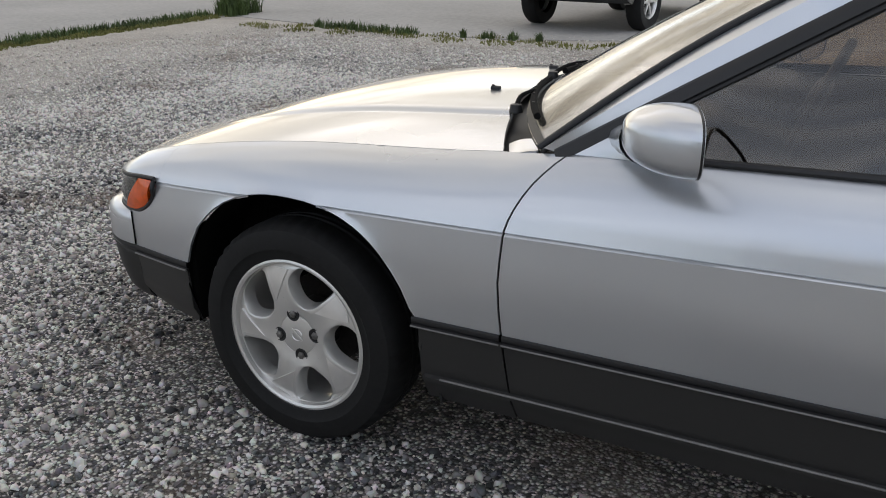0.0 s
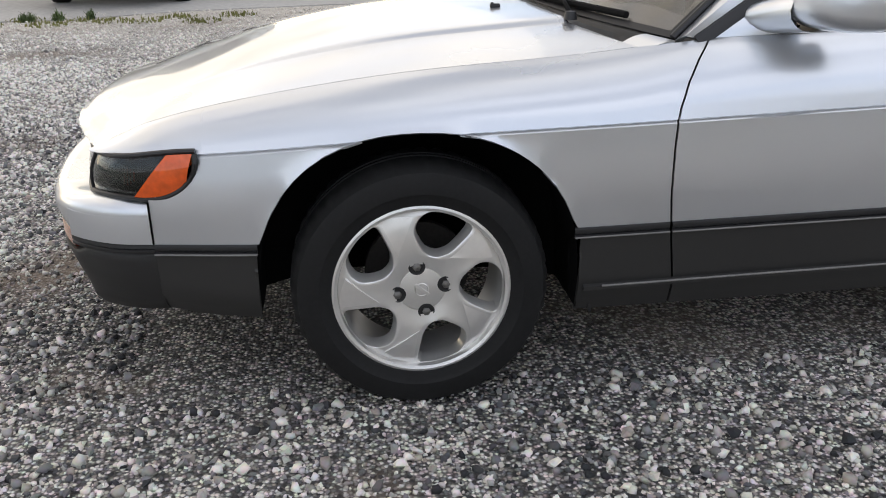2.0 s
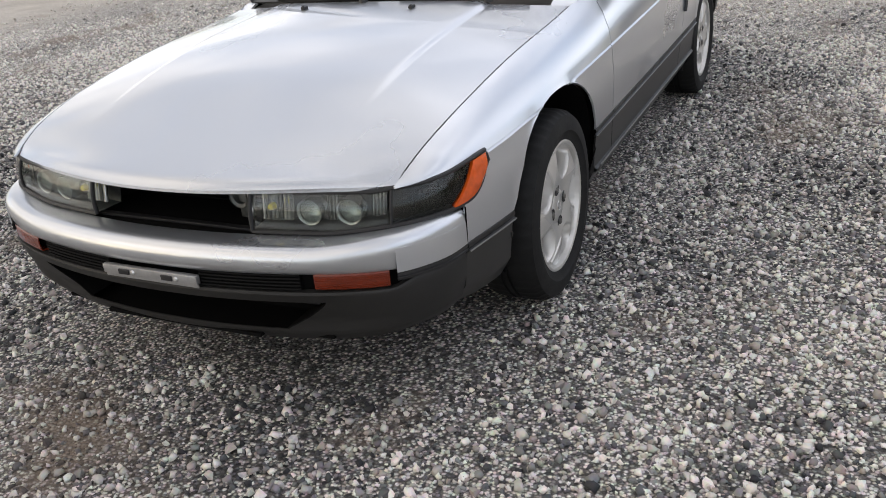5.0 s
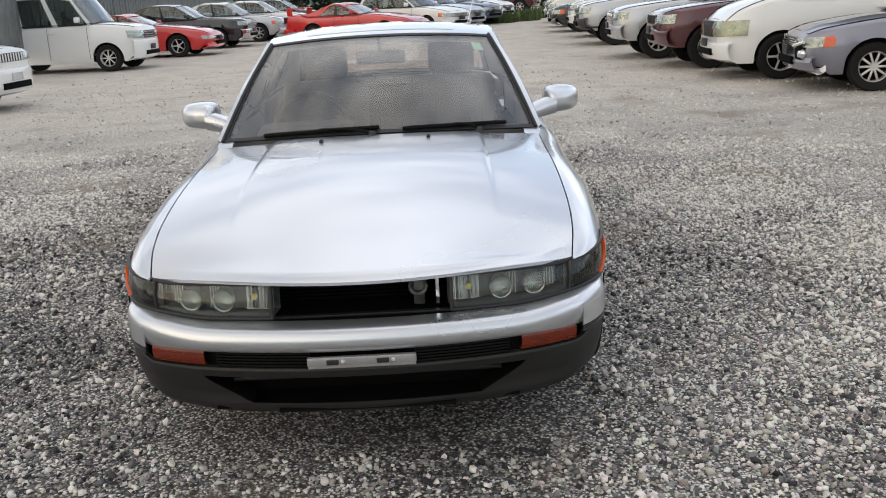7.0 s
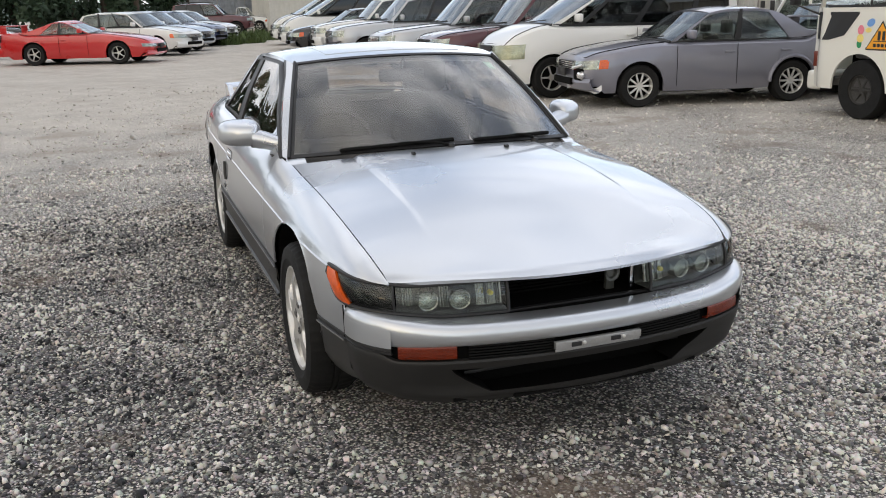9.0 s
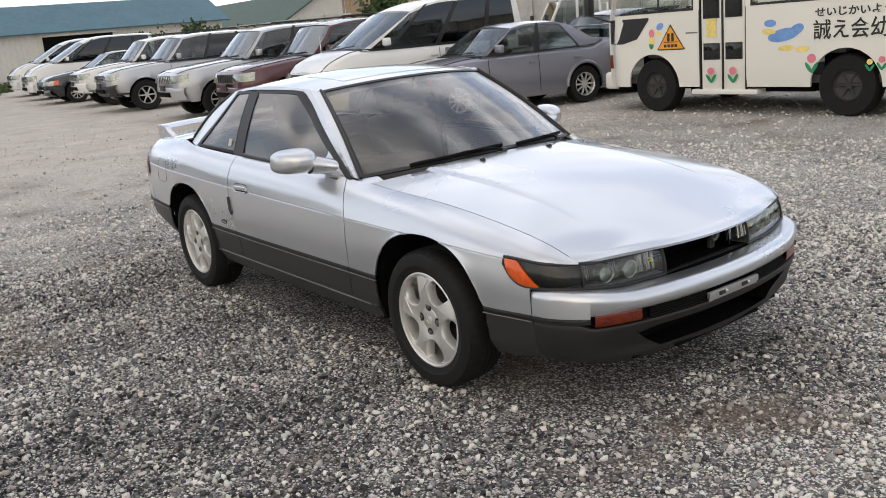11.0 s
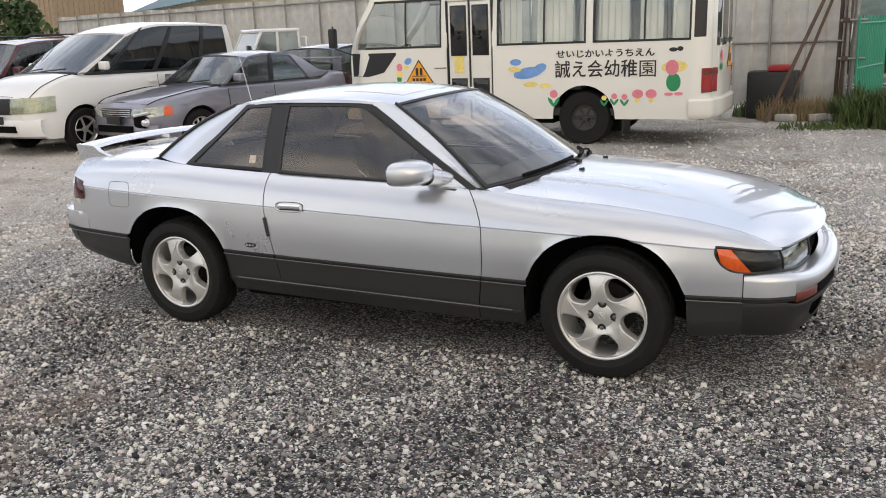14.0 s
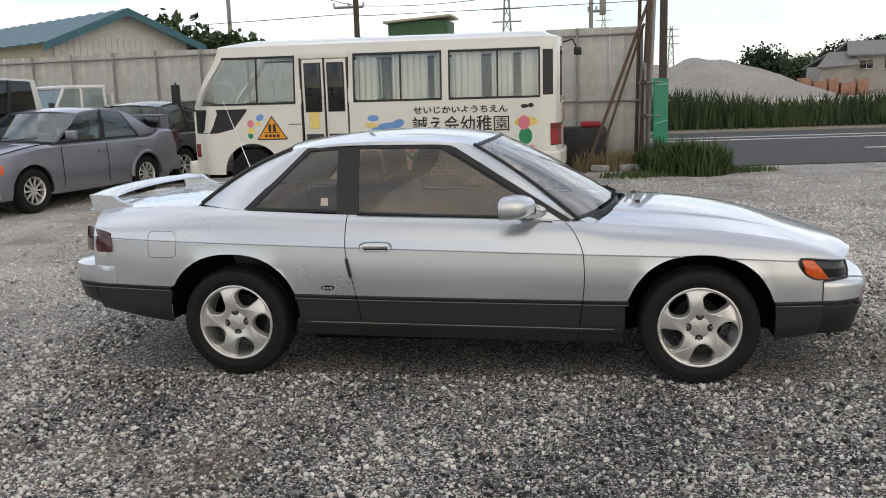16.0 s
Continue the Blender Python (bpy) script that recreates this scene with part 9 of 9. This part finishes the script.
for i, (x, y, h) in enumerate(((-38.5, 14.6, 2.6), (-36.0, 14.9, 2.3), (-44.0, 14.4, 2.6), (-20.6, 13.2, 3.0))):
    tree(x, y, h, 0.9, M_LEAF, 140 + i, 260, base=0.1, leaf=0.12)


def ribbed_box(owner, x0, x1, y0, y1, z0, z1, mat, pitch=0.25):
    """Sheet-clad walls with upright ribs."""
    pts = []
    def run(a, b):
        n = max(1, int((Vector(b) - Vector(a)).length / pitch))
        d = Vector((b[0] - a[0], b[1] - a[1], 0))
        nn = Vector((d.y, -d.x, 0)).normalized() * 0.03
        for k in range(n):
            p, q = Vector((*a, 0)) + d * (k / n), Vector((*a, 0)) + d * ((k + 0.5) / n)
            pts.extend([p, p + nn, q + nn, q])
    run((x0, y0), (x1, y0))
    run((x1, y0), (x1, y1))
    run((x1, y1), (x0, y1))
    run((x0, y1), (x0, y0))
    pts.append(pts[0])
    return part("wall", sheet([[Vector((p.x, p.y, z)) for p in pts] for z in (z0, z1)]), mat, owner, smooth=False)


# teal-roofed shed behind the fence: gable to the yard's right
shed = thing("shed", "pale metal shed with a teal ribbed gable roof", "building")
shed.matrix_basis = Matrix.Translation((-16.55, 20.35, 0)) @ Matrix.Rotation(radians(56.6), 4, "Z")
SW, SL, SE, SA = 4.6, 22.0, 3.45, 4.36      # gable width (x), length (+y), eaves, ridge
ribbed_box(shed, 0, SW, 0, SL, 0, SE, M_WALL, 0.2)
part("eaves_wall", thick(sheet([[(-0.035, 0.05, 0), (-0.035, SL, 0)], [(-0.035, 0.05, SE), (-0.035, SL, SE)]]), 0.02, Vector((2, 5, 1))), M_CREAMWALL, shed, "cream long wall")
part("gable", thick(([Vector(p) for p in ((0, -0.02, SE), (SW, -0.02, SE), (SW / 2, -0.02, SA - 0.05))], [(0, 1, 2)]), 0.02, Vector((2, 5, 2))), M_WALL, shed, "pale gable wall")
for sgn in (0, 1):
    rows = []
    for k in range(121):
        y = lerp(-0.45, SL + 0.3, k / 120)
        up_ = 0.03 if k % 4 in (1, 2) else 0.0
        a, b = Vector((SW / 2, y, SA + up_)), Vector((-0.45 if sgn == 0 else SW + 0.45, y, SE - 0.18 + up_))
        rows.append([a, a.lerp(b, 0.5), b])
    part("roof", thick(sheet(rows), 0.04, Vector((SW / 2, SL / 2, 1))), M_TEAL, shed, "teal ribbed roof slope")
    a, b = Vector((SW / 2, -0.48, SA + 0.03)), Vector((-0.5 if sgn == 0 else SW + 0.5, -0.48, SE - 0.18))
    part("barge_board", thick(sheet([[a, b], [a - Vector((0, 0, 0.24)), b - Vector((0, 0, 0.24))]]), 0.05, Vector((SW / 2, 5, 2))), M_TEAL, shed, "teal barge board")

tan = thing("warehouse", "tan corrugated warehouse behind the fence", "building")
ribbed_box(tan, -42.6, -33.4, 25.6, 30, 0, 6.6, M_TAN, 0.30)
part("roof", block(-42.9, -33.1, 25.3, 30.3, 6.6, 6.8), M_TAN, tan)
win = part("window", block(-39.6, -38.0, 25.50, 25.58, 3.4, 4.1, 0.01), M_BLACK, tan, "dark window")
part("downpipe", tube([(-42.7, 25.5, 0), (-42.7, 25.5, 6.6)], 0.07), M_PIPE, tan)

hall = thing("workshop", "long white workshop with pale teal roof and dark doorway", "building")
ribbed_box(hall, -58.5, -52.0, 8.0, 22.0, 0.3, 3.1, M_WALL, 0.3)
part("roof", thick(sheet([[(-51.6, 7.4, 3.0), (-51.6, 22.5, 3.0)], [(-55.2, 7.4, 4.7), (-55.2, 22.5, 4.7)], [(-58.9, 7.4, 3.0), (-58.9, 22.5, 3.0)]]), 0.08, Vector((-55, 14, 0))), M_TEAL, hall, "teal roof")
# no opening: the doorway's inner shade is a near-black slab on the wall
part("doorway", block(-52.0, -51.93, 11.0, 15.0, 0.4, 2.75), M_DARK, hall, "dark open doorway")
part("shutter_box", block(-52.0, -51.85, 10.8, 15.2, 2.75, 2.95, 0.02), M_WALL, hall)

cottage = thing("barn", "old barn with a dull green roof", "building")
ribbed_box(cottage, -70, -52, 26, 34, 0, 2.2, M_CREAMWALL, 0.4)
part("roof", thick(sheet([[(-70.5, 25.4, 2.1), (-51.6, 25.4, 2.1)], [(-70.5, 30, 4.6), (-51.6, 30, 4.6)], [(-70.5, 34.5, 2.1), (-51.6, 34.5, 2.1)]]), 0.1, Vector((-60, 30, 0))), M_GREENROOF, cottage, "dull green roof")
part("gable", thick(([Vector(p) for p in ((-51.95, 26, 2.2), (-51.95, 34, 2.2), (-51.95, 30, 4.5))], [(0, 1, 2)]), 0.03, Vector((-60, 30, 2))), M_WALL, cottage)

box = thing("rooftop_box", "small green shed roof behind the bus", "building")
part("wall", block(-8.35, -5.9, 31, 33, 0, 4.3, 0.02), material("green_board", (0.06, 0.14, 0.07), 0.7, spread=0.2), box)
part("roof", moved(block(-1.4, 1.4, -1.2, 1.2, 0, 0.09, 0.02), Matrix.Translation((-7.12, 32, 4.32)) @ Matrix.Rotation(radians(-4), 4, "Y")), M_CREAMWALL, box)

house = thing("house", "two-storey tiled houses beyond the fields", "building")
M_PLASTER = material("grey_plaster", (0.36, 0.34, 0.31), 0.9, spread=0.15, grain=2)
M_TILE = material("grey_roof_tiles", (0.22, 0.22, 0.21), 0.7, spread=0.2, grain=4)
part("wall", block(24.4, 32.0, 84, 90, 0, 3.7), M_PLASTER, house)
part("roof", thick(sheet([[(23.9, 83.4, 3.6), (32.6, 83.4, 3.6)], [(24.8, 87, 5.0), (32.0, 87, 5.0)], [(23.9, 90.6, 3.6), (32.6, 90.6, 3.6)]]), 0.15, Vector((28, 87, 2))), M_TILE, house, "grey tiled roof")
part("wing", block(21.4, 24.4, 83, 88, 0, 2.6), M_PLASTER, house)
part("wing_roof", thick(sheet([[(21.0, 82.6, 2.5), (24.8, 82.6, 2.7)], [(22.6, 85, 3.9), (24.8, 85, 4.0)], [(21.0, 88.4, 2.5), (24.8, 88.4, 2.7)]]), 0.12, Vector((23, 85, 1))), M_TILE, house)
for x in (25.2, 27.4, 30.0):
    w_ = part("window", block(x, x + 1.1, 83.9, 84.0, 2.3, 3.1, 0.02), M_GLASS_DARK, house, "dark window")
    part("window_frame", joined(block(x - 0.06, x + 1.16, 83.86, 83.92, 3.1, 3.16), block(x - 0.06, x + 1.16, 83.86, 83.92, 2.24, 2.3), block(x + 0.52, x + 0.58, 83.86, 83.92, 2.3, 3.1)), M_WALL, w_)
M_BRICK = material("orange_brick_stack", (0.36, 0.20, 0.14), 0.9, spread=0.35, grain=2)
for i, (x, w, h) in enumerate(((18.6, 0.9, 1.6), (19.7, 1.1, 1.3), (21.0, 0.8, 1.5), (22.0, 1.2, 1.1), (23.4, 0.9, 1.4))):
    tagged(part("brick_stack", block(x, x + w, 78, 79.4, 0, h, 0.05), M_BRICK), "stack of orange building blocks", "bricks", "stacks of blocks")
vehicle("van", "small white van beyond the fields", "", Matrix.Translation((28.3, 116.0, 0.02)) @ Matrix.Rotation(radians(10), 4, "Z"), P_WHITE, **dict(VAN, L=3.6, wb=2.3, fo=0.65, xc=1.2, xr=-1.75, xt=-1.9, spokes=6))

# wooded ridge on the horizon
rows = []
for i in range(90):
    a = radians(lerp(-30, 215, i / 89))
    d = 320
    h = 9 + 7 * noise.noise(Vector((i * 0.23, 3, 1))) + 3 * noise.noise(Vector((i * 0.9, 7, 2))) + 6 * smooth01((40 - math.degrees(a)) / 40)
    rows.append([Vector((d * math.cos(a), d * math.sin(a), -1)), Vector(((d + 12) * math.cos(a), (d + 12) * math.sin(a), h * 0.7)), Vector(((d + 45) * math.cos(a), (d + 45) * math.sin(a), h))])
tagged(part("backdrop", sheet(rows), M_FARHILL, sharp=180), "low wooded ridge on the horizon", "hill", kind="structure")


# poles, wires and pylons
def pole(x, y, h, r, mat, label, arms=(), name="utility_pole"):
    p = thing(name, label, "pole", "poles along the road")
    part("mast", tube([(x, y, 0), (x, y, h)], r, 12, r * 0.75), mat, p)
    for z, a, b in arms:
        part("crossarm", tube([(x + a, y, z), (x + b, y, z)], 0.05, 8), M_PIPE, p)
        for q in (a, (a + b) / 2, b):
            part("insulator", moved(lathe([(0.0005, 0.16), (0.05, 0.12), (0.03, 0.08), (0.05, 0.04), (0.03, 0.0)], 10, "z"), Matrix.Translation((x + q, y, z + 0.04))), M_WHITE_LAMP, p)
    return p


pole(1.85, 22.5, 9.5, 0.125, M_TIMBER, "dark weathered timber pole beside the gate")
pole(-14.9, 30.5, 8.0, 0.10, M_PIPE, "grey steel pole behind the fence", ((7.2, -0.8, 0.8),))
pole(-9.4, 30.0, 9.0, 0.13, M_TIMBER, "utility pole with crossarms", ((4.85, -0.9, 0.3), (7.5, -0.9, 0.9), (8.2, -0.7, 0.7)))
lamp_post = pole(-0.2, 30.0, 8.0, 0.09, M_PIPE, "grey post with signal box", ((4.3, -0.1, 0.5),))
part("signal_box", block(0.12, 0.36, 29.85, 30.15, 4.15, 4.75, 0.03), M_PIPE, lamp_post)
for i, (x, y, h) in enumerate(((-10.6, 120, 14.5), (22.0, 230, 15.5), (5.2, 230, 21.0))):
    t_ = thing("pylon", "distant lattice power pylon", "pylon", "pylons on the horizon")
    for sx in (-1, 1):
        for sy in (-1, 1):
            part("leg", tube([(x + sx * 1.0, y + sy * 1.0, 0), (x + sx * 0.25, y + sy * 0.25, h)], 0.10, 5), M_PIPE, t_)
    for k in range(8):
        z0, z1 = h * k / 8, h * (k + 1) / 8
        w0, w1 = lerp(1.0, 0.25, k / 8), lerp(1.0, 0.25, (k + 1) / 8)
        part("brace", joined(tube([(x - w0, y - w0, z0), (x + w1, y - w1, z1)], 0.06, 4), tube([(x + w0, y - w0, z0), (x - w1, y - w1, z1)], 0.06, 4)), M_PIPE, t_)
    for z in (h * 0.72, h * 0.84, h * 0.95):
        part("arm", tube([(x - 2.0, y, z), (x + 2.0, y, z)], 0.10, 5), M_PIPE, t_)
for i, (a, b, sag) in enumerate((((-60, 34, 8.5), (-9.4, 30, 8.25), 0.9), ((-9.4, 30, 8.25), (40, 27, 8.8), 1.2), ((-60, 34, 7.8), (-9.4, 30, 7.55), 0.9), ((-9.4, 30, 7.55), (40, 27, 8.0), 1.2), ((-14.9, 30.5, 7.3), (-9.4, 30, 4.9), 0.3),
                                 ((-9.4, 30, 4.9), (-0.2, 30, 5.6), 0.35), ((-60, 33, 5.2), (-9.4, 30, 4.6), 0.5), ((-9.4, 30, 4.5), (40, 26, 5.9), 0.4), ((-80, 60, 12), (60, 55, 12.5), 1.6), ((-80, 61, 11), (60, 56, 11.3), 1.6), ((-30, 40, 10.5), (-0.2, 30, 6.6), 0.4))):
    a, b = Vector(a), Vector(b)
    pts = [a.lerp(b, k / 20) - Vector((0, 0, sag * 4 * (k / 20) * (1 - k / 20))) for k in range(21)]
    tagged(part("overhead_wire", tube(pts, 0.014, 5), M_BLACK), "thin dark overhead wire", "cable", "wires over the yard")

# white truck cab behind the sedan
truck = thing("light_truck", "small white flat-nosed truck behind the sedan", "truck", yard)
made = block(-0.62, 0.70, -0.70, 0.70, 0.32, 1.0, 0.06, 3)
part("cab_body", made, P_WHITE, truck)
part("cab_roof", block(-0.58, 0.30, -0.64, 0.64, 1.72, 1.80, 0.035, 3), P_WHITE, truck)
for s in (1, -1):
    for a, b in (((0.64, 0.98), (0.26, 1.74)), ((-0.56, 0.98), (-0.54, 1.74)), ((-0.05, 0.98), (-0.08, 1.74))):
        part("cab_pillar", tube([(a[0], s * 0.67, a[1]), (b[0], s * 0.62, b[1])], 0.03, 6), P_WHITE, truck)
    part("side_window", thick(sheet([[(0.60, s * 0.672, 1.0), (-0.54, s * 0.672, 1.0)], [(0.24, s * 0.622, 1.72), (-0.53, s * 0.622, 1.72)]]), 0.004, Vector((0, 0, 1.3))), M_GLASS_FAR, truck, "side window")
    part("headlamp", block(0.66, 0.72, s * 0.52 - 0.12, s * 0.52 + 0.12, 0.62, 0.76, 0.02), M_WHITE_LAMP, truck, "headlamp")
    part("door_mirror", joined(tube([(0.5, s * 0.68, 1.05), (0.62, s * 0.86, 1.3)], 0.012), block(0.58, 0.66, s * 0.86 - 0.06, s * 0.86 + 0.06, 1.2, 1.48, 0.02)), M_BLACK, truck)
part("windscreen", thick(sheet([[(0.65, -0.64, 1.0), (0.65, 0.64, 1.0)], [(0.27, -0.60, 1.73), (0.27, 0.60, 1.73)]]), 0.004, Vector((-1, 0, 1.3))), M_GLASS_FAR, truck, "windscreen")
part("load_bed", joined(block(-2.5, -0.66, -0.70, 0.70, 0.62, 0.70, 0.01), block(-2.5, -0.66, 0.67, 0.70, 0.70, 0.98, 0.01), block(-2.5, -0.66, -0.70, -0.67, 0.70, 0.98, 0.01), block(-0.72, -0.68, -0.66, 0.66, 0.7, 1.62, 0.02)), P_WHITE, truck, "white load bed")
part("underside", block(-2.4, 0.6, -0.5, 0.5, 0.3, 0.62), M_DARK, truck)
for x in (0.35, -1.55):
    for s in (1, -1):
        w_ = small_wheel(truck, 0.27, 0.15, 6, M_STEEL_WHEEL, 0.6)
        w_.matrix_basis = Matrix.Translation((x, s * 0.62, 0.27)) @ (Matrix() if s > 0 else Matrix.Rotation(math.pi, 4, "Z"))
truck.matrix_basis = Matrix.Translation((-10.75, 11.15, 0.02)) @ Matrix.Rotation(radians(236), 4, "Z")
